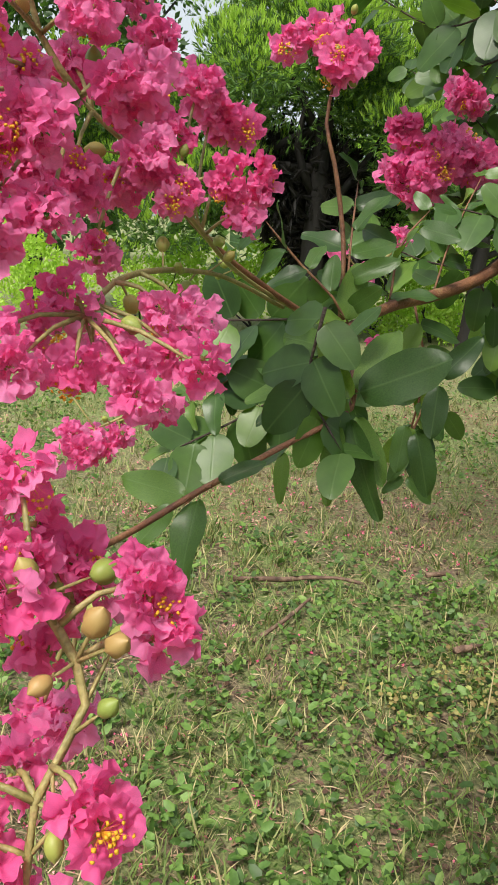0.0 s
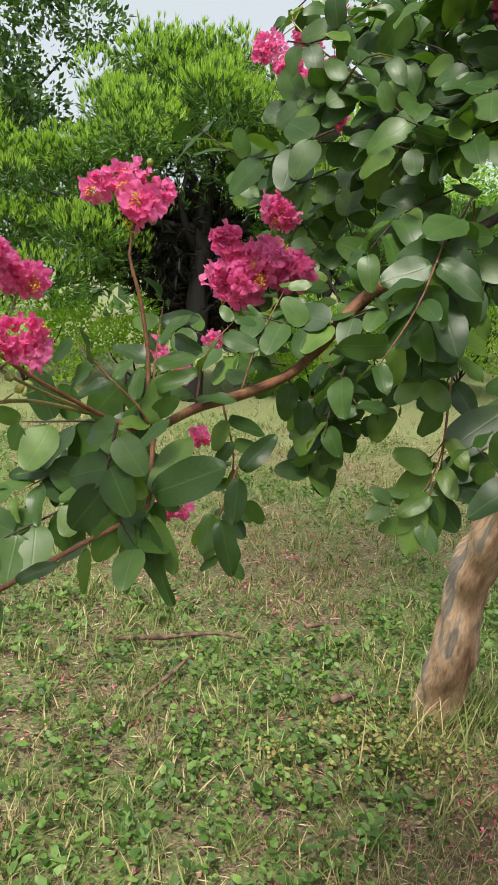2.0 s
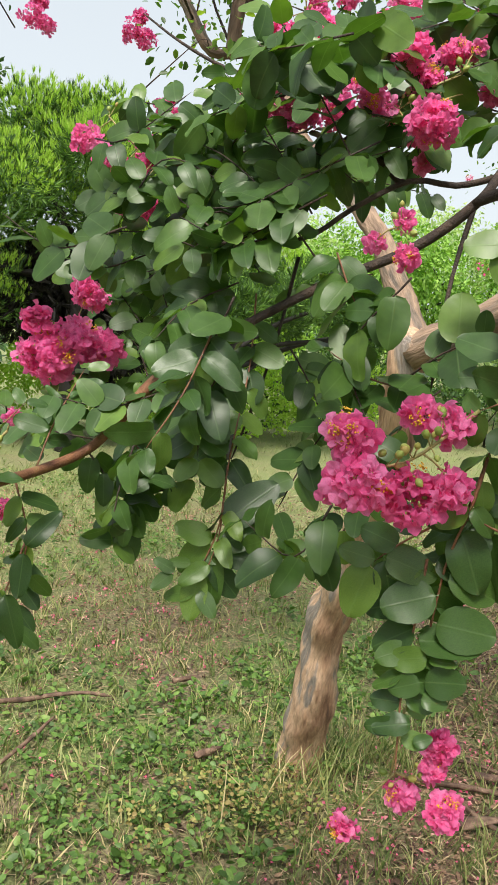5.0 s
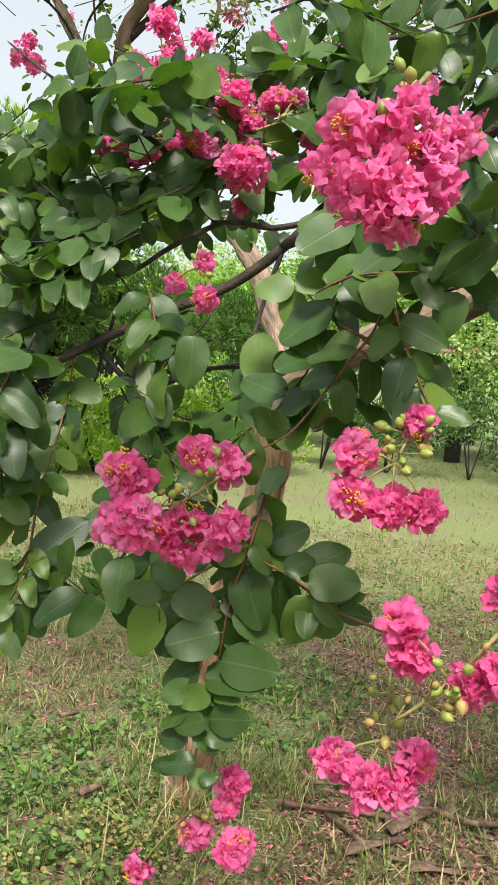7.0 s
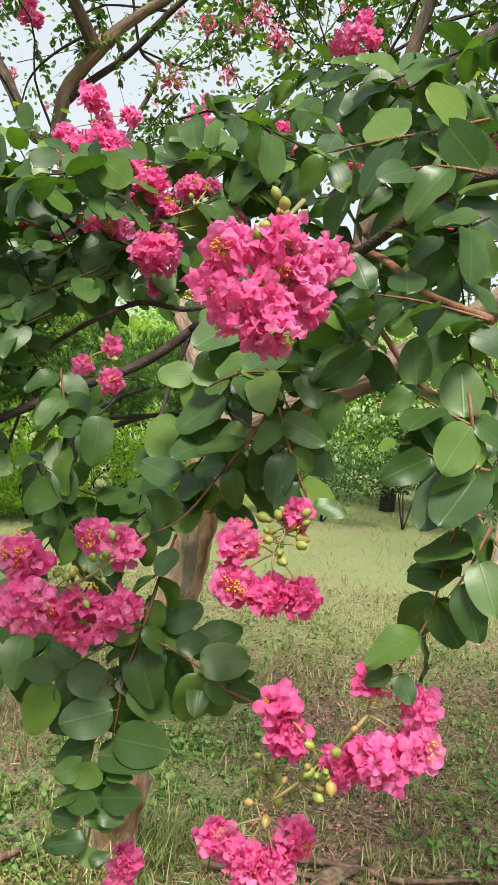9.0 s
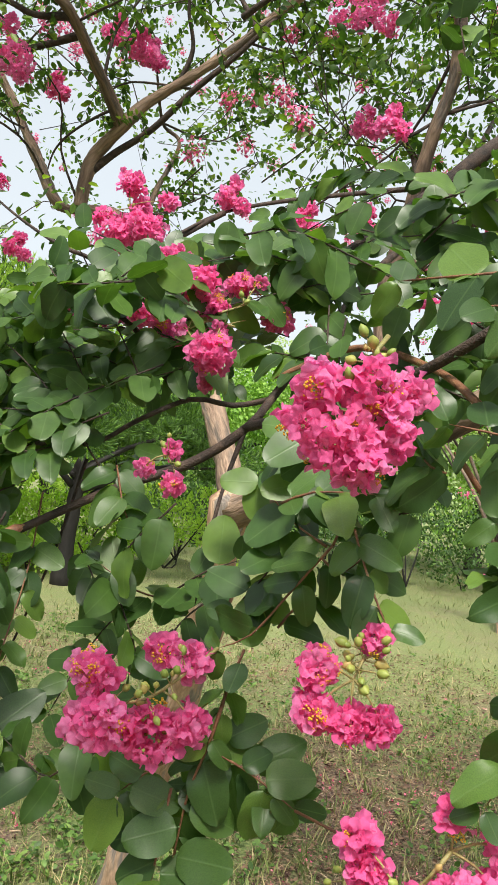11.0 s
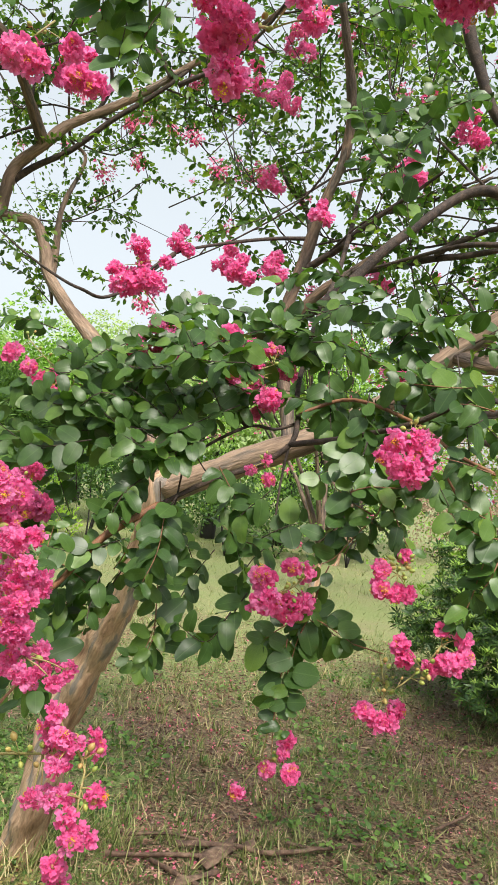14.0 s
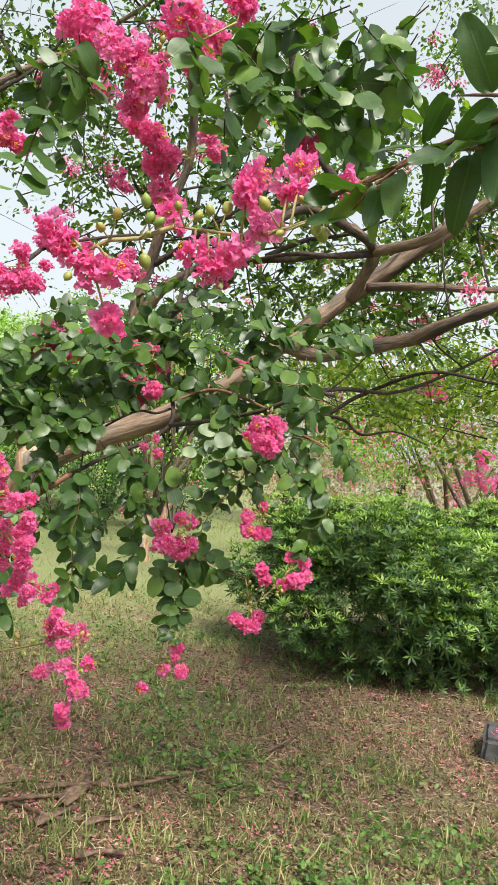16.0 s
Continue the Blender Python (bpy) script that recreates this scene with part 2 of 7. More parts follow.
def smooth_line(points, step):
    """A Catmull-Rom curve through the points, cut into even steps."""
    p = np.array(points, float)
    p = np.vstack([2 * p[0] - p[1], p, 2 * p[-1] - p[-2]])
    out = []
    for i in range(1, len(p) - 2):
        k = max(2, int(np.linalg.norm(p[i + 1] - p[i]) / step))
        for t in np.linspace(0, 1, k, endpoint=False):
            a, b, c, d = p[i - 1:i + 3]
            out.append(0.5 * (2 * b + (c - a) * t + (2 * a - 5 * b + 4 * c - d) * t * t + (3 * b - 3 * c + d - a) * t ** 3))
    out.append(p[-2])
    return np.array(out)


GRAIN = [None]


def grained(me, coords):
    a = me.attributes.new("grain", "FLOAT_VECTOR", "POINT")
    a.data.foreach_set("vector", np.asarray(coords, dtype=np.float32).ravel())
    return me


def tube_arrays(points, r0, r1, sides=8, step=0.03, rough=0.08, wave=3.0):
    c = smooth_line(points, step)
    n = len(c)
    t = unit(np.gradient(c, axis=0))
    side = unit(np.cross(t, [0.31, 0.2, 0.93]))
    up = np.cross(side, t)
    along = np.linspace(0, 1, n)
    radius = (r0 + (r1 - r0) * along ** 0.8) * np.sqrt(np.clip((1 - along) / 0.012, 0.03, 1.0))
    ang = np.linspace(0, 2 * np.pi, sides, endpoint=False)
    ph = rng.uniform(0, 6, 4)
    knots = 1 + rough * (np.sin(wave * ang[None, :] + ph[0] + along[:, None] * 5) * 0.6 + np.sin(2 * ang[None, :] + ph[1] - along[:, None] * 9) * 0.6
                         + 0.8 * np.sin(along[:, None] * 23 + ph[2]) * np.sin(ang[None, :] + ph[3]))
    ring = (side[:, None, :] * np.cos(ang)[None, :, None] + up[:, None, :] * np.sin(ang)[None, :, None])
    v = c[:, None, :] + ring * (radius[:, None] * knots)[:, :, None]
    v = v.reshape(-1, 3)
    i, j = np.meshgrid(np.arange(n - 1), np.arange(sides), indexing="ij")
    q = np.stack([i * sides + j, i * sides + (j + 1) % sides, (i + 1) * sides + (j + 1) % sides, (i + 1) * sides + j], -1).reshape(-1, 4)
    span = np.concatenate([[0], np.cumsum(np.linalg.norm(np.diff(c, axis=0), axis=1))])
    GRAIN[0] = np.stack([np.cos(ang)[None, :] * radius[:, None], np.sin(ang)[None, :] * radius[:, None], np.repeat(span[:, None] * 0.20, sides, 1) + ph[0]], -1).reshape(-1, 3)
    faces = q.tolist() + [list(range(sides))[::-1], [(n - 1) * sides + k for k in range(sides)]]
    return v, faces


def joined(parts):
    verts, faces, base = [], [], 0
    for v, f in parts:
        verts.append(v)
        faces += [[k + base for k in q] for q in f]
        base += len(v)
    return np.vstack(verts), faces


def leaf_template(nu=7, nv=2, curl=0.16, fold=0.22, wide=0.60, wavy=0.02, tip=0.75):
    """An oval leaf of length 1 along x with a short stalk, folded at the rib and curling down."""
    us = 0.5 - 0.5 * np.cos(np.pi * np.linspace(0.0, 1.0, nu))
    width = wide * 0.5 * np.sin(np.pi * np.clip(us, 0, 1) ** tip) ** 0.46
    width[0] = 0.012
    width[-1] = 0.01
    v, uv = [], []
    for a, w in zip(us, width):
        for s in np.linspace(-1, 1, 2 * nv + 1):
            y = s * w
            z = fold * abs(y) - curl * a * a + wavy * math.sin(9 * a + 2 * s) * abs(s)
            v.append((0.06 + 0.94 * a, y, z))
            uv.append((a, 0.5 + 0.5 * s * min(1, w / 0.3)))
    m = 2 * nv + 1
    f = [(i * m + j, (i + 1) * m + j, (i + 1) * m + j + 1, i * m + j + 1) for i in range(nu - 1) for j in range(2 * nv)]
    k = len(v)
    v += [(0, -0.012, 0), (0, 0.012, 0)]
    uv += [(0, 0.5), (0, 0.5)]
    f.append((k, nv, k + 1))
    return np.array(v), f, np.array(uv)


LEAF_KINDS = [leaf_template(10, 2, 0.08, 0.10, 0.62, 0.02), leaf_template(10, 2, 0.18, 0.20, 0.57, 0.05), leaf_template(10, 2, -0.04, 0.07, 0.66, 0.03, 0.85), leaf_template(10, 2, 0.28, 0.30, 0.54, 0.05)]
LEAF_MESHES = [mesh_of("leaf", v, f, LEAF, uv) for v, f, uv in LEAF_KINDS]
MID_KINDS = [leaf_template(9, 1, 0.08, 0.10, 0.68), leaf_template(9, 1, 0.18, 0.18, 0.62, 0.04), leaf_template(9, 1, -0.03, 0.07, 0.74, 0.03, 0.85), leaf_template(9, 1, 0.26, 0.26, 0.58, 0.04)]
SMALL_LEAF = leaf_template(4, 1, 0.15, 0.25, 0.58)
OVAL = (np.array([(0, 0, 0), (0.3, -0.27, 0.07), (0.72, -0.25, 0.04), (1, 0, -0.10), (0.72, 0.25, 0.04), (0.3, 0.27, 0.07)]), [(0, 1, 2, 3), (0, 3, 4, 5)], np.array([(0, .5), (.3, 0), (.7, 0), (1, .5), (.7, 1), (.3, 1)]))
LEAFLET = (np.array([(0, 0, 0), (0.5, -0.27, 0.06), (1, 0, -0.08), (0.5, 0.27, 0.06)]), [(0, 1, 2), (0, 2, 3)], np.array([(0, .5), (.5, 0), (1, .5), (.5, 1)]))


def spread(template, origins, xs, normals, sizes, name, mat, parent, label="", kind="stuff"):
    """One mesh of many copies of a leaf: tip along xs, face towards normals."""
    tv, tf, tuv = template
    x = unit(xs)
    z = unit(normals - x * np.sum(normals * x, -1, keepdims=True))
    y = np.cross(z, x)
    k, m = len(origins), len(tv)
    v = (origins[:, None, :] + sizes[:, None, None] * (tv[None, :, 0:1] * x[:, None, :] + tv[None, :, 1:2] * y[:, None, :] + tv[None, :, 2:3] * z[:, None, :])).reshape(-1, 3)
    faces = [[i + b * m for i in f] for b in range(k) for f in tf]
    me = mesh_of(name, v, faces, mat, np.tile(tuv, (k, 1)))
    return hang(name, me, parent, label, kind)


# ---- the flowering tree ----
tree = thing("crape_myrtle", "old leaning crape myrtle with peeling bark and pink blossom", "tree", (1.2, 2.65, 0))
tree_inverse = Matrix.Translation((-1.2, -2.65, 0))
OUT = np.array([-0.30, -0.80, 0.0])
singles = [0]
LIMB_LINES = []


def under(ob, parent, inverse=None):
    ob.parent = parent
    if inverse is not None:
        ob.matrix_parent_inverse = inverse
    return ob


def bough(points, r0, r1, mat=None, name="branch", sides=10, rough=0.10, label=""):
    big = max(r0, r1)
    if big > 0.0105:
        LIMB_LINES.append(smooth_line(points, 0.05))
    mat = mat or (TRUNK if big > 0.06 else LIMB if big > 0.018 else TWIG if big > 0.0035 else SHOOT)
    v, f = tube_arrays(points, r0, r1, (sides + 8 if big > 0.05 else sides) if big > 0.01 else 6, max(0.012, big * (0.3 if big > 0.05 else 0.6)), rough)
    grain = GRAIN[0]
    if big > 0.02:
        lump = np.array([noise.noise(Vector((q[0] * 14, q[1] * 14, q[2] * 5))) + 0.5 * noise.noise(Vector((q[0] * 40, q[1] * 40, q[2] * 13))) for q in v])
        mid = smooth_line(points, 0.02)
        near = mid[np.argmin(((v[:, None, :] - mid[None, :, :]) ** 2).sum(-1), axis=1)]
        v = v + unit(v - near) * (lump * big * 0.20)[:, None]
    ob = new(name, grained(mesh_of(name, v, f, mat), grain))
    if label:
        tagged(ob, label)
    return under(ob, tree, tree_inverse)


def leaf_places(points, size, gap, face, wild=0.32):
    c = smooth_line(points, 0.004)
    length = np.sum(np.linalg.norm(np.diff(c, axis=0), axis=1))
    pairs = max(3, int(length / gap))
    o, x, nm, sz = [], [], [], []
    t = unit(np.gradient(c, axis=0))
    for k in range(pairs + 1):
        i = min(len(c) - 1, int((0.12 + 0.88 * k / pairs) * (len(c) - 1)))
        nrm = unit(np.array([0, 0, 0.55]) + face + rng.normal(0, wild, 3))
        s = unit(np.cross(t[i], nrm))
        for sgn in (-1, 1):
            if rng.random() < 0.10:
                continue
            d = unit(0.55 * t[i] + sgn * s * 0.9 + rng.normal(0, 0.22, 3) + np.array([0, 0, -0.22]))
            o.append(c[i] + rng.normal(0, 0.001, 3)); x.append(d); nm.append(unit(nrm + rng.normal(0, 0.17, 3)))
            sz.append(size * rng.uniform(0.72, 1.18) * (0.75 if k == pairs else 1))
    return np.array(o), np.array(x), np.array(nm), np.array(sz)


def slim(p):
    """The leaves near the branch's young end are slimmer than those further in."""
    return 0.76 if p[0] < 0.30 else 0.9 if p[0] < 0.42 else 1.06


def spray(points, size=0.045, gap=0.020, near=False, r=0.0011, face=OUT * 0.6, green=None):
    """A leafy twig: a thin shoot with leaves in pairs; the nearest have every leaf apart."""
    v, f = tube_arrays(points, r, 0.0007, 5, 0.012, 0.12)
    twig = under(new("twig", mesh_of("twig", v, f, SHOOT if near else TWIG)), tree, tree_inverse)
    o, x, nm, sz = leaf_places(points, size, gap, np.asarray(face))
    if near:
        for p, d, q, s in zip(o, x, nm, sz):
            z = unit(q - d * np.dot(q, d))
            y = np.cross(z, d)
            m = Matrix(((d[0], y[0], z[0], p[0]), (d[1], y[1], z[1], p[1]), (d[2], y[2], z[2], p[2]), (0, 0, 0, 1)))
            leaf = new("leaf", LEAF_MESHES[int(rng.integers(4))])
            leaf.matrix_basis = m @ Matrix.Diagonal((s, s * slim(p), s, 1))
            leaf.parent = twig
            singles[0] += 1
        return twig
    spread(MID_KINDS[int(rng.integers(4))], o, x, nm, sz, "foliage", green or LEAF_JOINED, twig)
    return twig


def leaves(stem, pairs, wide=1.0, face=(-0.25, -0.85, 0.45)):
    """A twig whose leaves are set one by one, each from its base to its tip."""
    v, f = tube_arrays(stem, 0.0012, 0.0007, 5, 0.012, 0.12)
    twig = under(new("twig", mesh_of("twig", v, f, SHOOT)), tree, tree_inverse)
    for base, tip in pairs:
        p, q = np.array(base), np.array(tip)
        d = unit(q - p)
        k = unit(np.array(face) + rng.normal(0, 0.28, 3))
        z = unit(k - d * np.dot(k, d))
        y = np.cross(z, d)
        leaf = new("leaf", LEAF_MESHES[int(rng.integers(3))])
        s = np.linalg.norm(q - p)
        leaf.matrix_basis = Matrix(((d[0], y[0], z[0], p[0]), (d[1], y[1], z[1], p[1]), (d[2], y[2], z[2], p[2]), (0, 0, 0, 1))) @ Matrix.Diagonal((s, s * wide * slim(p) * rng.uniform(0.9, 1.12), s, 1))
        leaf.parent = twig
    return twig


def flower_template(seed, petals=6, stamens=True, segs=26, rings=3, ruffle=7):
    """A crinkled flower: petals on thin claws round a small cup, with a tuft of stamens."""
    g = np.random.default_rng(seed)
    verts, faces, mats = [], [], []

    def add(v, f, k):
        base = len(verts)
        verts.extend(v)
        faces.extend([[i + base for i in q] for q in f])
        mats.extend([k] * len(f))
    for p in range(petals):
        a = 2 * math.pi * p / petals + g.uniform(-0.2, 0.2)
        tilt = g.uniform(-0.35, 0.95)
        out = np.array([math.cos(a) * math.cos(tilt), math.sin(a) * math.cos(tilt), math.sin(tilt)])
        across = np.array([-math.sin(a), math.cos(a), 0])
        nrm = np.cross(out, across)
        mid = out * g.uniform(0.55, 0.70)
        v = [mid]
        ph = g.uniform(0, 6, 6)
        for r in range(1, rings + 1):
            q = (r / rings) ** 0.8
            for s in range(segs):
                b = 2 * math.pi * s / segs
                rad = 0.38 * q * (1 - 0.16 * math.cos(b + math.pi) + 0.09 * math.sin(2 * b + ph[0]) + 0.07 * math.sin(ruffle * b + ph[1]) * q * q + g.normal(0, 0.035) * q ** 3)
                z = q ** 1.5 * (0.11 * math.sin(3 * b + ph[2] + q) + 0.085 * math.sin(5 * b + ph[3] - 2 * q) + 0.055 * math.sin(ruffle * b + ph[4]) * q) + g.normal(0, 0.016) * q + 0.08 * math.sin(5 * q + ph[5])
                v.append(mid + rad * (math.cos(b) * out + math.sin(b) * across) + nrm * z)
        f = [[0, 1 + s, 1 + (s + 1) % segs] for s in range(segs)]
        for r in range(rings - 1):
            f += [[1 + r * segs + s, 1 + (r + 1) * segs + s, 1 + (r + 1) * segs + (s + 1) % segs, 1 + r * segs + (s + 1) % segs] for s in range(segs)]
        add(v, f, 0)
        w = across * 0.02
        add([w, -w, mid - w, mid + w, nrm * 0.03, mid + nrm * 0.03], [[0, 1, 2, 3], [0, 3, 5, 4], [1, 4, 5, 2]], 0)
    ring = [(0.11 * math.cos(k * math.pi / 3), 0.11 * math.sin(k * math.pi / 3), 0.03) for k in range(6)]
    low = [(0.07 * math.cos(k * math.pi / 3), 0.07 * math.sin(k * math.pi / 3), -0.16) for k in range(6)]
    add([np.array(q) for q in ring + low + [(0, 0, -0.22), (0, 0, 0.0)]], [[k, (k + 1) % 6, 6 + (k + 1) % 6, 6 + k] for k in range(6)] + [[6 + k, 6 + (k + 1) % 6, 12] for k in range(6)] + [[(k + 1) % 6, k, 13] for k in range(6)], 1)
    if stamens:
        for k in range(22):
            d = unit(np.array([g.normal(0, 0.38), g.normal(0, 0.38), 1.0]))
            tip = d * g.uniform(0.5, 0.85)
            e, h = unit(np.cross(d, [0.3, 0.8, 0.1])) * 0.075, unit(np.cross(d, [0.8, -0.3, 0.2])) * 0.075
            add([np.zeros(3) + e * 0.2, np.zeros(3) - e * 0.2, tip], [[0, 1, 2]], 2)
            add([tip + e, tip + h, tip - e, tip - h, tip + d * 0.06, tip - d * 0.04], [[0, 1, 4], [1, 2, 4], [2, 3, 4], [3, 0, 4], [1, 0, 5], [2, 1, 5], [3, 2, 5], [0, 3, 5]], 2)
    me = mesh_of("flower", [tuple(q) for q in verts], faces, PETAL)
    me.materials.append(BUD)
    me.materials.append(POLLEN)
    me.polygons.foreach_set("material_index", mats)
    return me


FLOWERS = [flower_template(s, 6, s == 0, 16, 2, 7) for s in range(6)]
NEAR_FLOWERS = [flower_template(s + 20, 6, s == 0, 26, 3, 11) for s in range(6)]
FAR_FLOWERS = [flower_template(s, 6, False, 9, 1, 4) for s in range(6)]


def ball(name, mat, ridges=6, long=1.35):
    v, f, rows, cols = [], [], 7, 12
    for i in range(rows + 1):
        a = math.pi * i / rows
        for j in range(cols):
            b = 2 * math.pi * j / cols
            r = 0.5 * math.sin(a) * (1 + 0.10 * math.cos(ridges * b) * math.sin(a))
            v.append((r * math.cos(b), r * math.sin(b), 0.5 * long * -math.cos(a) + (0.14 if i == rows else 0)))
    for i in range(rows):
        f += [[i * cols + j, i * cols + (j + 1) % cols, (i + 1) * cols + (j + 1) % cols, (i + 1) * cols + j] for j in range(cols)]
    return mesh_of(name, v, f, mat)


CAPSULE = ball("seed_capsule", BUD)


def turned(p, axis, size, spin):
    z = unit(axis)
    x = unit(np.cross(z, [0.37, 0.61, 0.7]))
    y = np.cross(z, x)
    m = Matrix(((x[0], y[0], z[0], p[0]), (x[1], y[1], z[1], p[1]), (x[2], y[2], z[2], p[2]), (0, 0, 0, 1)))
    return m @ Matrix.Rotation(spin, 4, "Z") @ Matrix.Scale(size, 4)


def cluster(stem, lobes, buds=6, flower=0.017, many=1.0, label=""):
    """A flower cluster: a stalk through the stem's points, lobes (centre, radius) full of flowers, buds and capsules on short stalks."""
    parts = [tube_arrays(stem, 0.0016, 0.0010, 6, 0.01, 0.1)]
    line = smooth_line(stem, 0.006)
    flowers, fruit = [], []
    for c, r in lobes:
        c = np.array(c)
        root = line[np.argmin(np.linalg.norm(line - c, axis=1))]
        parts.append(tube_arrays([root, (root + c) / 2 + np.array([0, 0, 0.003]), c], 0.0010, 0.0006, 5, 0.01, 0.05))
        k = max(4, int(many * 24 * (r / 0.03) ** 1.6))
        k = min(k, 26)
        for _ in range(k):
            d = unit(rng.normal(0, 1, 3))
            p = c + d * np.array([1, 1, 0.9]) * max(0.004, r - flower * 0.55) * rng.uniform(0.5, 1.15)
            ax = unit(d + 0.4 * OUT + rng.normal(0, 0.35, 3))
            flowers.append((p, ax, flower * rng.uniform(0.66, 1.0), rng.uniform(0, 6)))
    for _ in range(buds):
        c, r = lobes[int(rng.integers(len(lobes)))]
        root = line[int(rng.integers(len(line) // 3, len(line)))]
        d = unit(rng.normal(0, 1, 3) + np.array([0, -0.5, 0.5]))
        p = root + d * rng.uniform(0.006, 0.016)
        parts.append(tube_arrays([root, (root + p) / 2, p], 0.0006, 0.0005, 4, 0.006, 0))
        fruit.append((p + d * 0.003, d, rng.uniform(0.0035, 0.0068), rng.uniform(0, 6)))
    v, f = joined(parts)
    head = under(new("panicle", mesh_of("panicle", v, f, STALK)), tree, tree_inverse)
    tagged(head, label or "crinkled pink flower cluster with green buds")
    reach = math.hypot(line[-1][0] - 0.2, line[-1][1] + 0.2)
    kinds = NEAR_FLOWERS if reach < 0.55 else FLOWERS if reach < 1.2 else FAR_FLOWERS
    for p, ax, s, spin in flowers:
        ob = new("flower", kinds[int(rng.integers(6))])
        ob.matrix_basis = turned(p, ax, s, spin)
        ob.parent = head
    for p, ax, s, spin in fruit:
        ob = new("seed_capsule", CAPSULE)
        ob.matrix_basis = turned(p, ax, s, spin)
        ob.parent = head
    return head


# trunk and great limbs
bough([(1.213, 2.693, -0.207), (1.217, 2.630, 0.033), (1.191, 2.488, 0.351), (1.170, 2.328, 0.721), (1.162, 2.115, 1.038), (1.143, 1.900, 1.307), (1.099, 1.738, 1.536), (1.078, 1.662, 1.663), (1.059, 1.647, 1.728)], 0.098, 0.047, name="trunk", sides=16, rough=0.07, label="leaning trunk with smooth tan and grey peeling bark")
bough([(1.079, 1.649, 1.664), (1.138, 1.546, 1.723), (1.220, 1.413, 1.794), (1.337, 1.267, 1.881), (1.452, 1.124, 2.001), (1.528, 1.026, 2.119), (1.612, 0.921, 2.238), (1.717, 0.787, 2.391), (1.806, 0.594, 2.559), (1.900, 0.394, 2.735), (1.971, 0.144, 2.920), (2.070, -0.140, 3.121)], 0.044, 0.02, sides=14, mat=BOUGH)
bough([(1.568, 0.976, 2.166), (1.622, 0.880, 2.145), (1.693, 0.745, 2.177), (1.743, 0.605, 2.216), (1.740, 0.448, 2.269), (1.772, 0.249, 2.354), (1.851, -0.010, 2.505)], 0.03, 0.014)
bough([(1.686, 0.746, 2.386), (1.750, 0.589, 2.397), (1.845, 0.317, 2.393), (1.911, 0.078, 2.423)], 0.0182, 0.006)
bough([(1.681, 0.801, 2.348), (1.639, 0.724, 2.430), (1.607, 0.681, 2.481), (1.538, 0.685, 2.511), (1.504, 0.726, 2.545)], 0.024, 0.013)
bough([(1.603, 0.686, 2.471), (1.534, 0.771, 2.452), (1.479, 0.916, 2.458), (1.461, 1.096, 2.442), (1.426, 1.219, 2.417)], 0.011, 0.004)
bough([(1.607, 0.681, 2.481), (1.604, 0.527, 2.498), (1.621, 0.426, 2.546), (1.719, 0.301, 2.688), (1.818, 0.176, 2.829)], 0.02, 0.007)
bough([(1.451, 1.125, 2.010), (1.710, 1.125, 2.007), (2.235, 1.275, 1.975), (2.350, 1.130, 2.096), (2.346, 0.817, 2.200), (2.525, 0.599, 2.186), (2.703, 0.383, 2.195)], 0.015, 0.005)
bough([(2.249, 1.256, 1.990), (2.314, 1.179, 1.977), (2.280, 1.065, 1.919), (2.369, 0.955, 1.947), (2.465, 0.840, 1.904)], 0.009, 0.003)
bough([(1.711, 1.124, 1.996), (2.118, 1.098, 2.088), (2.354, 0.968, 2.114), (2.497, 0.790, 2.225), (2.637, 0.614, 2.371)], 0.013, 0.005)
# limb with the double bend
bough([(1.089, 1.662, 1.687), (1.110, 1.855, 1.834), (1.100, 2.072, 2.022), (1.018, 2.324, 2.218), (0.942, 2.518, 2.404), (0.922, 2.576, 2.529), (0.892, 2.640, 2.638), (0.808, 2.681, 2.649), (0.726, 2.722, 2.642), (0.673, 2.746, 2.677), (0.609, 2.825, 2.824), (0.508, 2.918, 3.040), (0.409, 2.956, 3.217), (0.277, 3.006, 3.469), (0.129, 3.061, 3.764), (0.001, 3.107, 4.062)], 0.038, 0.008, mat=BOUGH)
bough([(0.765, 2.703, 2.648), (0.771, 2.693, 2.757), (0.791, 2.677, 2.855), (0.856, 2.584, 2.941), (0.937, 2.538, 3.045), (1.051, 2.421, 3.122), (1.151, 2.311, 3.205), (1.243, 2.203, 3.301), (1.367, 2.080, 3.402), (1.463, 1.970, 3.527), (1.555, 1.804, 3.657)], 0.029, 0.006, mat=BOUGH)
bough([(0.772, 2.692, 2.779), (0.853, 2.646, 2.863), (0.953, 2.536, 2.944), (1.059, 2.420, 3.074), (1.155, 2.310, 3.174), (1.215, 2.221, 3.245), (1.289, 2.177, 3.360), (1.320, 2.100, 3.472), (1.312, 2.041, 3.582)], 0.016, 0.005)
bough([(0.852, 2.586, 2.944), (0.761, 2.514, 3.036), (0.658, 2.393, 3.106), (0.589, 2.313, 3.144), (0.516, 2.291, 3.176), (0.422, 2.278, 3.232), (0.322, 2.209, 3.344), (0.261, 2.122, 3.438)], 0.025, 0.008)
bough([(0.596, 2.333, 3.130), (0.494, 2.362, 3.115), (0.416, 2.344, 3.119), (0.327, 2.333, 3.106), (0.206, 2.283, 3.077)], 0.014, 0.004)
bough([(0.648, 2.397, 3.119), (0.506, 2.471, 3.059), (0.406, 2.523, 3.015), (0.277, 2.592, 2.934)], 0.014, 0.004)
bough([(0.853, 2.585, 2.958), (0.829, 2.649, 3.020), (0.731, 2.756, 2.967), (0.668, 2.847, 2.900), (0.647, 2.864, 2.801)], 0.008, 0.003)
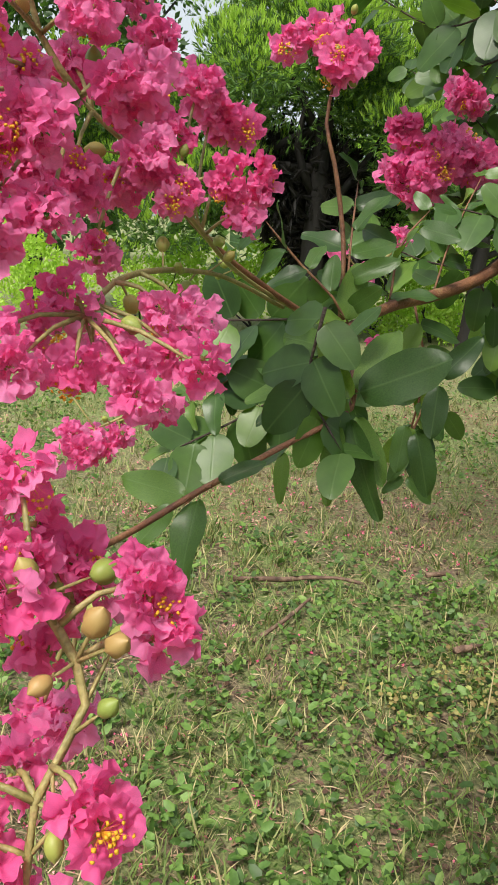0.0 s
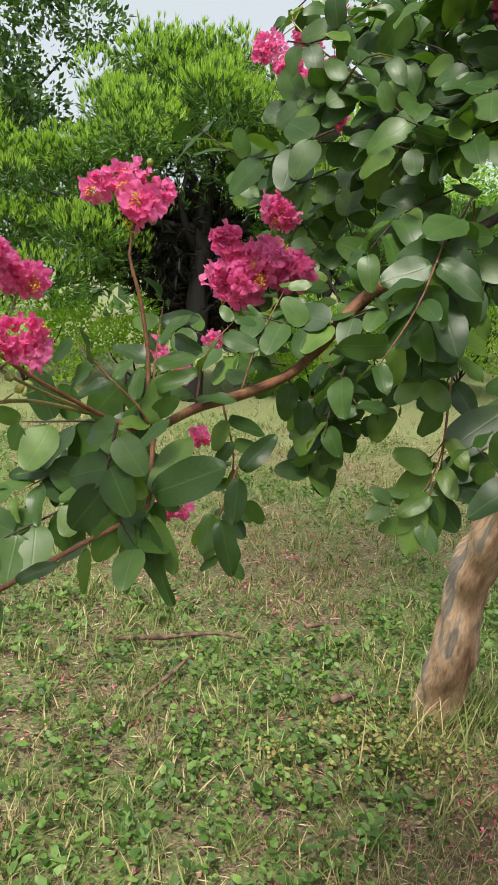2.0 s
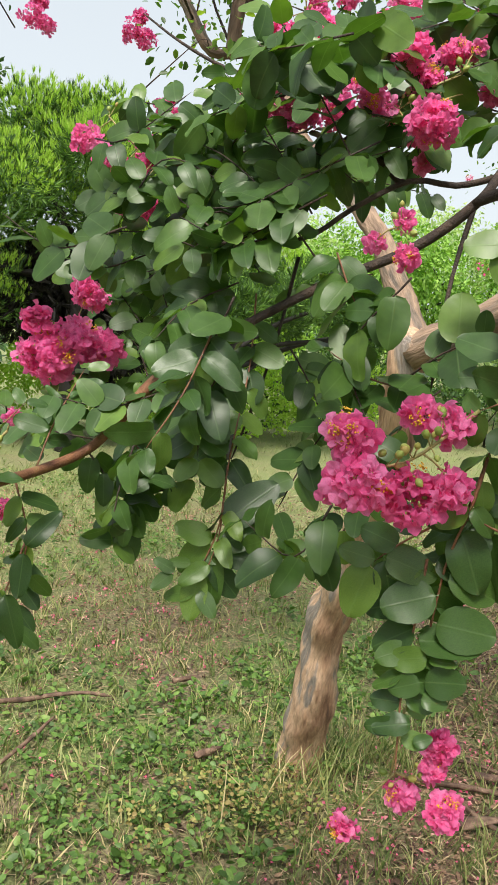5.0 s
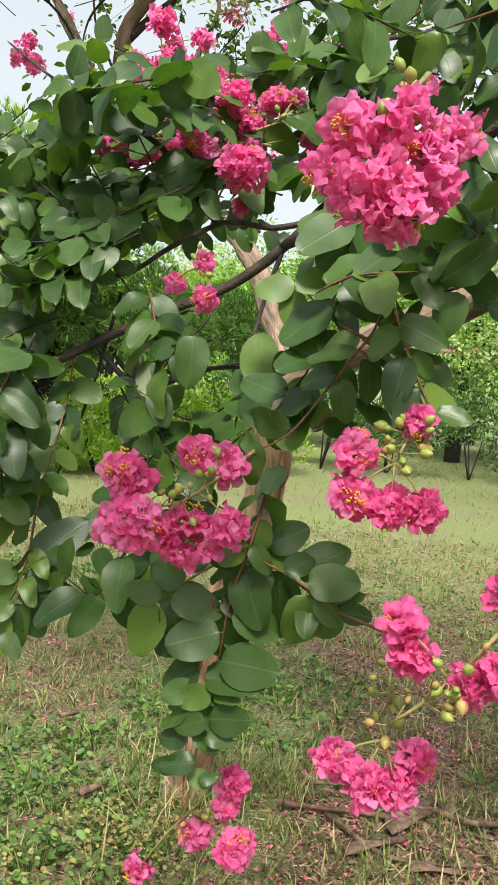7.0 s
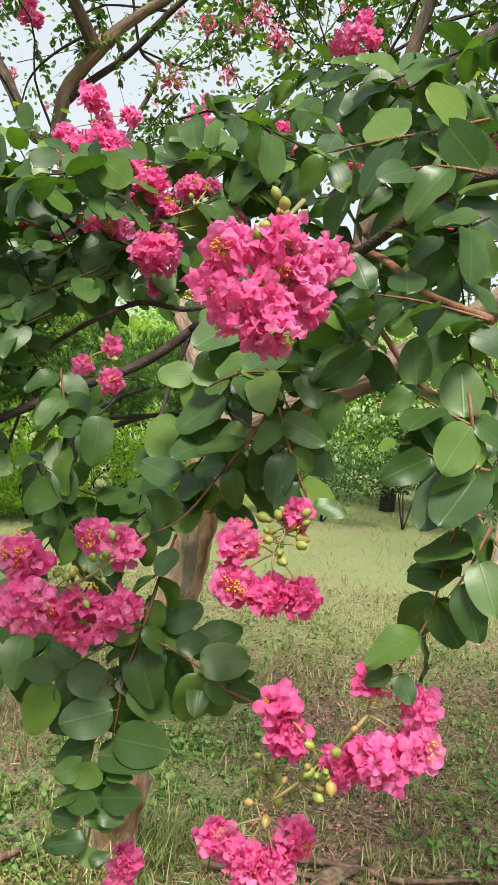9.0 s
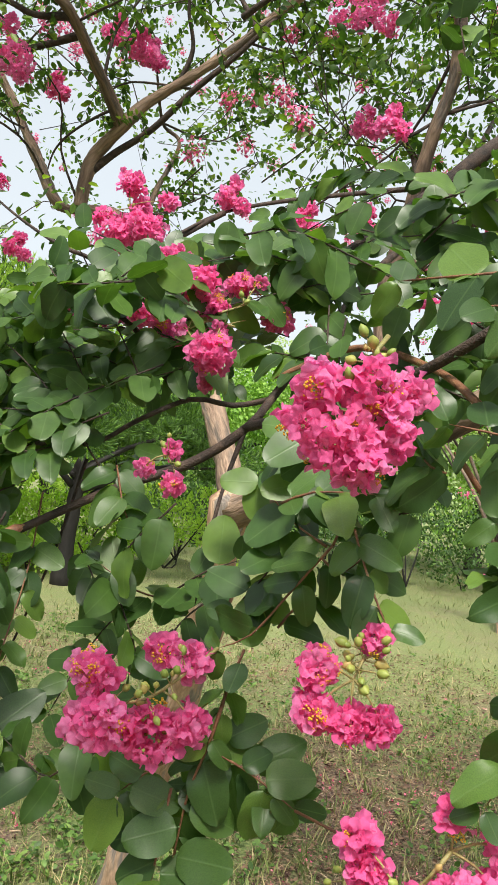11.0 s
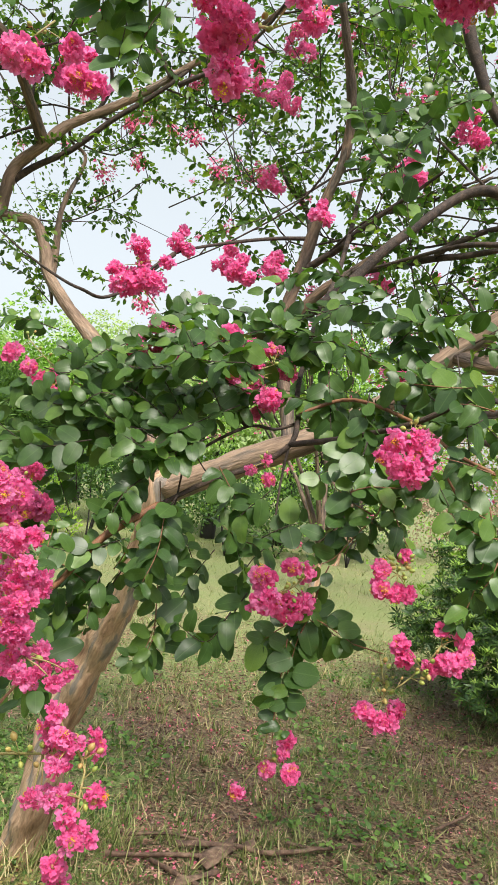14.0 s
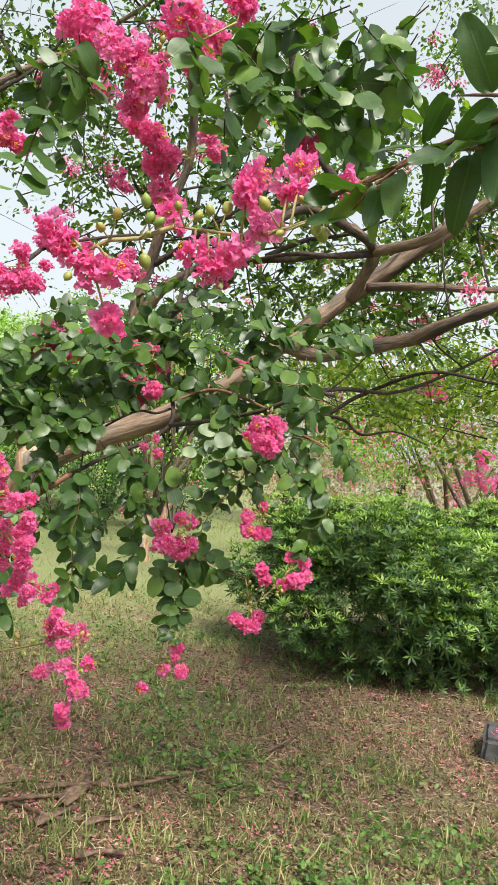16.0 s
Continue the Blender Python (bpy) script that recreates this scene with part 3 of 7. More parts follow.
bough([(0.958, 2.566, 2.415), (1.010, 2.694, 2.632), (1.048, 2.778, 2.792), (1.139, 2.829, 3.040), (1.068, 2.860, 3.121), (0.999, 2.773, 3.266)], 0.019, 0.005)
bough([(1.006, 2.468, 3.094), (1.034, 2.424, 3.208), (0.991, 2.383, 3.326), (0.982, 2.323, 3.464), (0.950, 2.328, 3.644)], 0.01, 0.004)
bough([(1.196, 2.230, 3.248), (1.179, 2.290, 3.325), (1.145, 2.356, 3.440), (1.109, 2.363, 3.605)], 0.012, 0.004)
bough([(0.755, 2.517, 3.035), (0.783, 2.546, 3.252), (0.856, 2.501, 3.392), (0.908, 2.466, 3.550)], 0.007, 0.003)
# upright limb and its fan of side limbs
bough([(1.399, 1.465, 1.845), (1.428, 1.541, 2.003), (1.426, 1.603, 2.183), (1.422, 1.601, 2.324), (1.450, 1.570, 2.510), (1.444, 1.503, 2.679), (1.443, 1.431, 2.838), (1.406, 1.391, 2.993), (1.296, 1.348, 3.176), (1.179, 1.311, 3.356)], 0.027, 0.012)
bough([(1.427, 1.600, 2.244), (1.461, 1.499, 2.369), (1.517, 1.379, 2.462), (1.569, 1.262, 2.558), (1.579, 1.117, 2.628), (1.607, 0.955, 2.707)], 0.021, 0.006)
bough([(1.455, 1.567, 2.466), (1.488, 1.469, 2.524), (1.493, 1.328, 2.595), (1.507, 1.179, 2.661), (1.502, 1.048, 2.707)], 0.015, 0.004)
bough([(1.504, 1.390, 2.444), (1.632, 1.208, 2.497), (1.662, 1.048, 2.501), (1.734, 0.848, 2.528), (1.789, 0.665, 2.560)], 0.015, 0.006)
bough([(1.619, 1.152, 2.505), (1.681, 1.028, 2.572), (1.724, 0.855, 2.595), (1.730, 0.715, 2.634)], 0.012, 0.004)
bough([(1.450, 1.567, 2.571), (1.323, 1.614, 2.540), (1.080, 1.566, 2.442), (0.911, 1.519, 2.359), (0.781, 1.438, 2.256)], 0.008, 0.003)
bough([(0.911, 1.519, 2.359), (0.679, 1.397, 2.166), (0.569, 1.362, 2.152), (0.511, 1.412, 2.182), (0.439, 1.474, 2.236), (0.378, 1.526, 2.291)], 0.008, 0.002)
bough([(1.461, 1.559, 2.542), (1.464, 1.618, 2.685), (1.410, 1.663, 2.758), (1.369, 1.696, 2.854)], 0.012, 0.004)
bough([(0.981, 1.769, 2.978), (1.045, 1.644, 3.025), (1.101, 1.524, 3.106), (1.107, 1.382, 3.186)], 0.01, 0.004)
bough([(1.284, 0.580, 2.493), (1.253, 0.606, 2.572), (1.198, 0.651, 2.639), (1.161, 0.681, 2.737), (1.129, 0.706, 2.843), (1.100, 0.726, 3.006)], 0.01, 0.016, mat=TWIG)
# dark boughs that carry the near foliage
bough([(0.397, 0.617, 1.664), (0.412, 0.613, 1.672), (0.507, 0.596, 1.729), (0.580, 0.563, 1.768), (0.625, 0.541, 1.808), (0.673, 0.582, 1.853), (0.789, 0.731, 1.947), (0.994, 0.943, 2.127), (1.350, 1.274, 2.424), (1.789, 1.700, 2.908)], 0.004, 0.0087)
bough([(0.625, 0.541, 1.806), (0.601, 0.521, 1.742), (0.584, 0.500, 1.680), (0.576, 0.488, 1.640)], 0.0026, 0.0014, mat=TWIG)
bough([(0.583, 0.612, 1.833), (0.549, 0.627, 1.869), (0.525, 0.639, 1.904), (0.472, 0.639, 1.932), (0.449, 0.638, 1.952)], 0.0042, 0.002)
bough([(0.681, 0.600, 1.851), (0.631, 0.595, 1.835), (0.585, 0.600, 1.835), (0.534, 0.615, 1.805), (0.489, 0.638, 1.774), (0.410, 0.687, 1.768)], 0.0036, 0.0018)
bough([(0.496, 0.656, 1.759), (0.473, 0.634, 1.671), (0.454, 0.624, 1.613), (0.432, 0.615, 1.552)], 0.002, 0.0012, mat=TWIG)
bough([(0.176, 0.498, 1.523), (0.205, 0.539, 1.533), (0.244, 0.590, 1.539), (0.287, 0.632, 1.551), (0.314, 0.645, 1.573), (0.355, 0.634, 1.625), (0.412, 0.613, 1.672), (0.437, 0.608, 1.689)], 0.003, 0.0068, mat=SHOOT)
bough([(0.176, 0.497, 1.521), (0.177, 0.453, 1.506), (0.176, 0.427, 1.485), (0.137, 0.395, 1.468), (0.098, 0.353, 1.455), (0.064, 0.311, 1.443), (0.037, 0.243, 1.452)], 0.0021, 0.0014, mat=SHOOT)
bough([(0.164, 0.488, 1.524), (0.145, 0.481, 1.533), (0.105, 0.439, 1.563), (0.084, 0.404, 1.586), (0.072, 0.388, 1.603)], 0.0022, 0.0014, mat=SHOOT)
bough([(0.170, 0.498, 1.523), (0.169, 0.515, 1.577), (0.160, 0.517, 1.625), (0.153, 0.517, 1.649), (0.157, 0.523, 1.677)], 0.002, 0.0012, mat=SHOOT)
bough([(0.700, 0.182, 1.740), (0.668, 0.208, 1.757), (0.644, 0.219, 1.786), (0.637, 0.223, 1.795)], 0.0028, 0.0016)
bough([(0.683, 0.172, 1.799), (0.682, 0.239, 1.822), (0.699, 0.344, 1.868), (0.717, 0.502, 1.903), (0.666, 0.574, 1.869)], 0.003, 0.0035)
bough([(0.761, 0.214, 1.906), (0.712, 0.246, 1.905), (0.679, 0.328, 1.861), (0.654, 0.464, 1.827), (0.621, 0.545, 1.809)], 0.004, 0.005)
bough([(0.733, 0.820, 1.996), (0.854, 0.858, 2.081), (1.017, 0.865, 2.232), (1.173, 0.877, 2.381), (1.444, 0.872, 2.591), (1.532, 0.692, 2.514), (1.607, 0.681, 2.481)], 0.008, 0.016)
# flower clusters
cluster([(0.157, 0.522, 1.673), (0.158, 0.526, 1.689), (0.161, 0.528, 1.701)], [((0.127, 0.530, 1.698), 0.0126), ((0.141, 0.530, 1.704), 0.0102), ((0.155, 0.530, 1.706), 0.0126), ((0.160, 0.514, 1.682), 0.0160), ((0.173, 0.532, 1.696), 0.0113), ((0.154, 0.522, 1.694), 0.0101)], 5, 0.014, 1.0)
cluster([(0.321, 0.794, 1.632), (0.287, 0.793, 1.661), (0.261, 0.788, 1.671)], [((0.244, 0.784, 1.637), 0.0343), ((0.275, 0.783, 1.654), 0.0312), ((0.307, 0.789, 1.650), 0.0253), ((0.233, 0.793, 1.676), 0.0187), ((0.291, 0.802, 1.711), 0.0237)], 10, 0.018, 1.0)
cluster([(0.546, 0.349, 1.637), (0.518, 0.346, 1.616), (0.497, 0.352, 1.599), (0.472, 0.360, 1.593)], [((0.464, 0.365, 1.615), 0.0212), ((0.462, 0.352, 1.583), 0.0245), ((0.502, 0.348, 1.576), 0.0231), ((0.509, 0.362, 1.633), 0.0137), ((0.528, 0.355, 1.625), 0.0157), ((0.532, 0.349, 1.585), 0.0157)], 16, 0.0155, 1.0)
cluster([(0.584, 0.231, 1.860), (0.568, 0.223, 1.840), (0.559, 0.218, 1.809)], [((0.538, 0.227, 1.824), 0.0176), ((0.564, 0.213, 1.825), 0.0218), ((0.543, 0.217, 1.791), 0.0247), ((0.581, 0.215, 1.806), 0.0238), ((0.558, 0.210, 1.778), 0.0203), ((0.597, 0.222, 1.825), 0.0168), ((0.533, 0.232, 1.801), 0.0149)], 18, 0.0145, 0.8)
cluster([(0.618, 0.243, 1.676), (0.606, 0.246, 1.663), (0.595, 0.242, 1.646)], [((0.576, 0.255, 1.650), 0.0134), ((0.572, 0.249, 1.624), 0.0140), ((0.591, 0.236, 1.621), 0.0139), ((0.614, 0.233, 1.620), 0.0124), ((0.609, 0.245, 1.670), 0.0100)], 18, 0.0125, 1.9)
cluster([(0.631, 0.287, 1.527), (0.623, 0.265, 1.487), (0.616, 0.255, 1.469)], [((0.586, 0.264, 1.454), 0.0133), ((0.601, 0.252, 1.444), 0.0150), ((0.621, 0.245, 1.441), 0.0150), ((0.635, 0.247, 1.457), 0.0124)], 16, 0.0125, 1.9)
cluster([(0.643, 0.192, 1.561), (0.631, 0.196, 1.543), (0.613, 0.212, 1.513), (0.599, 0.227, 1.493)], [((0.604, 0.229, 1.553), 0.0139), ((0.607, 0.221, 1.535), 0.0129), ((0.632, 0.194, 1.530), 0.0134), ((0.645, 0.179, 1.540), 0.0180), ((0.662, 0.172, 1.547), 0.0155), ((0.645, 0.193, 1.579), 0.0083), ((0.664, 0.174, 1.571), 0.0098)], 16, 0.0125, 1.9)
cluster([(0.536, 0.394, 1.348), (0.547, 0.389, 1.344), (0.562, 0.383, 1.341)], [((0.565, 0.384, 1.373), 0.0124), ((0.541, 0.390, 1.333), 0.0135), ((0.566, 0.369, 1.328), 0.0166), ((0.561, 0.384, 1.355), 0.0113), ((0.501, 0.404, 1.299), 0.0113)], 8, 0.0125, 1.9)
cluster([(0.132, 0.488, 1.535), (0.104, 0.389, 1.559), (0.090, 0.287, 1.568), (0.081, 0.244, 1.566), (0.075, 0.230, 1.556)], [((0.064, 0.226, 1.553), 0.0061), ((0.070, 0.230, 1.562), 0.0044), ((0.070, 0.256, 1.537), 0.0055), ((0.076, 0.214, 1.543), 0.0044), ((0.098, 0.204, 1.538), 0.0072), ((0.089, 0.227, 1.543), 0.0048), ((0.099, 0.241, 1.558), 0.0058), ((0.104, 0.262, 1.554), 0.0055), ((0.104, 0.233, 1.546), 0.0061), ((0.115, 0.211, 1.545), 0.0068), ((0.096, 0.251, 1.522), 0.0044), ((0.065, 0.196, 1.547), 0.0057), ((0.056, 0.197, 1.554), 0.0057)], 9, 0.0095, 1.0)
cluster([(0.151, 0.507, 1.526), (0.110, 0.431, 1.557), (0.094, 0.354, 1.584), (0.082, 0.307, 1.606), (0.068, 0.290, 1.619), (0.060, 0.281, 1.628)], [((0.037, 0.280, 1.606), 0.0140), ((0.051, 0.248, 1.629), 0.0107), ((0.048, 0.316, 1.644), 0.0114), ((0.086, 0.247, 1.626), 0.0133), ((0.066, 0.218, 1.612), 0.0114), ((0.036, 0.273, 1.621), 0.0101), ((0.062, 0.261, 1.600), 0.0127), ((0.066, 0.311, 1.596), 0.0133), ((0.085, 0.289, 1.610), 0.0122), ((0.095, 0.291, 1.596), 0.0107), ((0.094, 0.346, 1.643), 0.0127), ((0.107, 0.375, 1.631), 0.0122), ((0.118, 0.313, 1.603), 0.0133), ((0.098, 0.367, 1.637), 0.0101), ((0.114, 0.362, 1.589), 0.0082), ((0.069, 0.216, 1.588), 0.0107), ((0.067, 0.267, 1.573), 0.0066), ((0.088, 0.323, 1.621), 0.0087), ((0.049, 0.206, 1.606), 0.0122), ((0.046, 0.197, 1.592), 0.0118), ((0.052, 0.200, 1.583), 0.0112), ((0.045, 0.193, 1.614), 0.0113), ((0.048, 0.208, 1.629), 0.0118)], 14, 0.0105, 1.7)
cluster([(0.060, 0.281, 1.628), (0.048, 0.276, 1.647), (0.043, 0.276, 1.668)], [((0.081, 0.315, 1.654), 0.0092), ((0.069, 0.269, 1.654), 0.0107), ((0.067, 0.327, 1.670), 0.0072), ((0.036, 0.307, 1.678), 0.0140), ((0.054, 0.297, 1.683), 0.0140), ((0.061, 0.221, 1.668), 0.0153), ((0.065, 0.286, 1.669), 0.0114), ((0.050, 0.270, 1.698), 0.0142), ((0.058, 0.293, 1.704), 0.0140), ((0.042, 0.273, 1.712), 0.0130), ((0.049, 0.297, 1.721), 0.0127), ((0.053, 0.202, 1.645), 0.0113), ((0.043, 0.219, 1.668), 0.0118)], 4, 0.0105, 1.7)
cluster([(0.072, 0.310, 1.436), (0.089, 0.160, 1.490), (0.088, 0.138, 1.505), (0.095, 0.132, 1.501), (0.102, 0.128, 1.485), (0.094, 0.117, 1.468), (0.093, 0.111, 1.444)], [((0.080, 0.153, 1.529), 0.0080), ((0.077, 0.163, 1.512), 0.0071), ((0.084, 0.148, 1.510), 0.0065), ((0.088, 0.127, 1.513), 0.0058), ((0.086, 0.166, 1.499), 0.0052), ((0.092, 0.173, 1.489), 0.0078), ((0.111, 0.140, 1.508), 0.0049), ((0.090, 0.143, 1.488), 0.0067), ((0.117, 0.139, 1.498), 0.0049), ((0.076, 0.168, 1.447), 0.0067), ((0.084, 0.167, 1.452), 0.0057), ((0.086, 0.127, 1.467), 0.0067), ((0.107, 0.111, 1.471), 0.0057), ((0.095, 0.110, 1.442), 0.0072), ((0.104, 0.113, 1.432), 0.0074), ((0.085, 0.104, 1.440), 0.0070), ((0.073, 0.130, 1.515), 0.0072), ((0.069, 0.119, 1.497), 0.0070), ((0.071, 0.117, 1.471), 0.0072), ((0.080, 0.113, 1.456), 0.0066), ((0.086, 0.125, 1.404), 0.0069), ((0.093, 0.132, 1.392), 0.0073), ((0.079, 0.117, 1.413), 0.0065)], 20, 0.0105, 1.0)
cluster([(0.449, 0.868, 1.859), (0.388, 0.907, 1.879), (0.337, 0.924, 1.910), (0.304, 0.958, 1.949)], [((0.282, 0.960, 1.914), 0.0222), ((0.303, 0.931, 1.893), 0.0200), ((0.325, 0.922, 1.873), 0.0181), ((0.352, 0.917, 1.886), 0.0145), ((0.343, 0.905, 1.851), 0.0198), ((0.357, 0.887, 1.826), 0.0196), ((0.333, 0.893, 1.824), 0.0142)], 7, 0.013, 1.0)
cluster([(0.640, 0.643, 1.928), (0.612, 0.654, 1.931), (0.590, 0.660, 1.917)], [((0.556, 0.651, 1.926), 0.0203), ((0.579, 0.663, 1.910), 0.0208), ((0.600, 0.706, 1.990), 0.0281), ((0.618, 0.650, 1.914), 0.0208), ((0.615, 0.624, 1.859), 0.0174), ((0.651, 0.688, 1.982), 0.0187), ((0.603, 0.653, 1.889), 0.0179)], 8, 0.0145, 0.65)
cluster([(0.619, 0.647, 1.940), (0.647, 0.642, 1.954)], [((0.648, 0.666, 1.984), 0.0179), ((0.671, 0.661, 1.989), 0.0149)], 3, 0.013, 1.0)
cluster([(0.659, 1.191, 2.201), (0.642, 1.193, 2.181)], [((0.623, 1.198, 2.184), 0.0236), ((0.649, 1.196, 2.219), 0.0236)], 3, 0.014, 1.0)
cluster([(0.525, 0.488, 1.784), (0.535, 0.472, 1.761)], [((0.536, 0.471, 1.749), 0.0139), ((0.535, 0.484, 1.778), 0.0061), ((0.513, 0.490, 1.760), 0.0042)], 3, 0.011, 1.0)
cluster([(0.674, 1.136, 2.101), (0.626, 1.163, 2.170), (0.610, 1.169, 2.244)], [((0.598, 1.182, 2.146), 0.0347), ((0.626, 1.163, 2.170), 0.0379), ((0.655, 1.145, 2.162), 0.0316), ((0.615, 1.166, 2.245), 0.0284), ((0.673, 1.131, 2.217), 0.0189), ((0.579, 1.204, 2.189), 0.0222)], 5, 0.017, 1.0)
cluster([(0.601, 0.903, 2.006), (0.577, 0.918, 2.013)], [((0.565, 0.924, 2.027), 0.0272), ((0.588, 0.912, 2.003), 0.0272), ((0.629, 0.885, 2.008), 0.0218)], 3, 0.016, 1.0)
cluster([(0.627, 0.654, 1.928), (0.606, 0.665, 1.962), (0.586, 0.677, 1.987)], [((0.576, 0.682, 1.995), 0.0236), ((0.604, 0.666, 1.972), 0.0236), ((0.619, 0.657, 1.950), 0.0189), ((0.700, 0.665, 1.952), 0.0220), ((0.588, 0.563, 1.883), 0.0261)], 4, 0.016, 1.0)
cluster([(0.597, 0.828, 1.969), (0.562, 0.866, 1.976), (0.519, 0.914, 1.981)], [((0.516, 0.918, 1.968), 0.0318), ((0.546, 0.884, 1.960), 0.0286), ((0.585, 0.842, 1.960), 0.0254)], 3, 0.016, 1.0)
cluster([(0.173, 0.108, 2.162), (0.136, 0.101, 2.149), (0.121, 0.113, 2.169)], [((0.104, 0.141, 2.191), 0.0212), ((0.117, 0.117, 2.168), 0.0224), ((0.129, 0.100, 2.140), 0.0236), ((0.119, 0.116, 2.129), 0.0168), ((0.130, 0.101, 2.095), 0.0208), ((0.182, 0.085, 2.188), 0.0158), ((0.202, 0.081, 2.173), 0.0087)], 10, 0.0145, 1.0)
cluster([(0.125, 0.546, 2.317), (0.096, 0.547, 2.279)], [((0.083, 0.558, 2.261), 0.0274), ((0.102, 0.542, 2.249), 0.0235), ((0.143, 0.518, 2.275), 0.0178)], 4, 0.0155, 1.0)
cluster([(-0.258, -0.340, 1.884), (-0.274, -0.330, 1.873), (-0.287, -0.321, 1.869), (-0.296, -0.311, 1.860)], [((-0.309, -0.296, 1.874), 0.0081), ((-0.301, -0.306, 1.860), 0.0113), ((-0.293, -0.314, 1.849), 0.0113), ((-0.291, -0.332, 1.847), 0.0084), ((-0.285, -0.323, 1.826), 0.0040), ((-0.305, -0.300, 1.865), 0.0075)], 9, 0.0105, 1.0)
cluster([(-0.233, -0.463, 1.900), (-0.230, -0.435, 1.894), (-0.225, -0.410, 1.889), (-0.229, -0.374, 1.884), (-0.258, -0.340, 1.884)], [((-0.255, -0.337, 1.892), 0.0084), ((-0.250, -0.350, 1.871), 0.0105), ((-0.241, -0.361, 1.869), 0.0116), ((-0.232, -0.371, 1.873), 0.0105), ((-0.243, -0.357, 1.858), 0.0077), ((-0.232, -0.373, 1.918), 0.0083), ((-0.232, -0.371, 1.908), 0.0066), ((-0.209, -0.391, 1.930), 0.0084), ((-0.218, -0.389, 1.917), 0.0072), ((-0.195, -0.415, 1.921), 0.0041), ((-0.225, -0.380, 1.891), 0.0055)], 12, 0.0105, 1.0)
cluster([(0.113, -0.014, 2.285), (0.067, 0.011, 2.241), (0.024, 0.049, 2.208)], [((-0.004, 0.129, 2.263), 0.0328), ((0.011, 0.065, 2.216), 0.0334), ((0.035, 0.037, 2.190), 0.0301), ((0.060, 0.019, 2.267), 0.0304), ((0.082, 0.009, 2.227), 0.0239), ((0.031, 0.058, 2.162), 0.0169), ((0.108, 0.007, 2.271), 0.0157), ((0.122, -0.011, 2.312), 0.0209)], 10, 0.0155, 1.0)
cluster([(0.324, -0.033, 2.234), (0.311, -0.017, 2.208)], [((0.299, -0.001, 2.205), 0.0220), ((0.315, -0.022, 2.220), 0.0220)], 3, 0.0145, 1.0)
cluster([(0.216, 0.659, 1.566), (0.196, 0.655, 1.544)], [((0.193, 0.656, 1.547), 0.0118), ((0.167, 0.642, 1.570), 0.0076), ((0.221, 0.662, 1.579), 0.0065)], 3, 0.012, 1.0)
cluster([(0.190, 0.660, 1.429), (0.196, 0.657, 1.413)], [((0.180, 0.657, 1.412), 0.0136), ((0.199, 0.657, 1.416), 0.0122), ((0.215, 0.672, 1.486), 0.0076), ((0.062, 0.624, 1.463), 0.0102)], 3, 0.012, 1.0)
cluster([(0.026, 0.580, 1.442), (-0.014, 0.572, 1.423)], [((-0.017, 0.568, 1.410), 0.0225), ((-0.036, 0.570, 1.418), 0.0126), ((0.006, 0.573, 1.420), 0.0108), ((-0.005, 0.594, 1.497), 0.0153), ((-0.057, 0.583, 1.469), 0.0135)], 4, 0.013, 1.0)
cluster([(1.041, 0.646, 1.984), (0.986, 0.669, 2.000)], [((0.976, 0.674, 2.007), 0.0181), ((0.938, 0.691, 2.021), 0.0163), ((1.006, 0.661, 2.002), 0.0145)], 2, 0.015, 1.0)
cluster([(1.337, 1.617, 2.990), (1.307, 1.629, 3.036)], [((1.289, 1.638, 3.033), 0.0501), ((1.338, 1.616, 3.010), 0.0401), ((1.308, 1.626, 3.087), 0.0301)], 2, 0.017, 0.9)
cluster([(1.405, 1.711, 2.732), (1.374, 1.724, 2.779)], [((1.361, 1.730, 2.777), 0.0366), ((1.396, 1.713, 2.761), 0.0293), ((1.374, 1.721, 2.817), 0.0219)], 2, 0.017, 0.9)
cluster([(1.067, 1.347, 2.284), (1.042, 1.357, 2.322)], [((1.030, 1.363, 2.320), 0.0345), ((1.064, 1.347, 2.305), 0.0276), ((1.043, 1.354, 2.357), 0.0207)], 2, 0.017, 0.9)
cluster([(0.955, 1.509, 2.359), (0.930, 1.519, 2.399)], [((0.918, 1.525, 2.397), 0.0327), ((0.950, 1.510, 2.382), 0.0261), ((0.930, 1.517, 2.432), 0.0196)], 2, 0.017, 0.9)
cluster([(1.079, 1.033, 2.396), (1.057, 1.051, 2.438)], [((1.050, 1.058, 2.437), 0.0244), ((1.070, 1.041, 2.426), 0.0195), ((1.058, 1.050, 2.463), 0.0146)], 2, 0.017, 0.9)
cluster([(0.459, 2.389, 2.960), (0.425, 2.402, 3.012)], [((0.402, 2.414, 3.008), 0.0661), ((0.466, 2.384, 2.978), 0.0528), ((0.426, 2.397, 3.079), 0.0396)], 2, 0.01841666666666667, 0.9)
cluster([(0.930, 2.588, 3.192), (0.891, 2.604, 3.251)], [((0.874, 2.613, 3.249), 0.0490), ((0.922, 2.590, 3.227), 0.0392), ((0.892, 2.600, 3.301), 0.0294)], 2, 0.02125, 0.9)
cluster([(1.343, 1.930, 3.316), (1.310, 1.943, 3.368)], [((1.295, 1.951, 3.366), 0.0425), ((1.336, 1.931, 3.347), 0.0340), ((1.311, 1.940, 3.411), 0.0255)], 2, 0.01841666666666667, 0.9)
cluster([(1.538, 1.833, 3.329), (1.504, 1.846, 3.381)], [((1.486, 1.855, 3.378), 0.0519), ((1.537, 1.832, 3.355), 0.0415), ((1.506, 1.842, 3.434), 0.0311)], 2, 0.01841666666666667, 0.9)
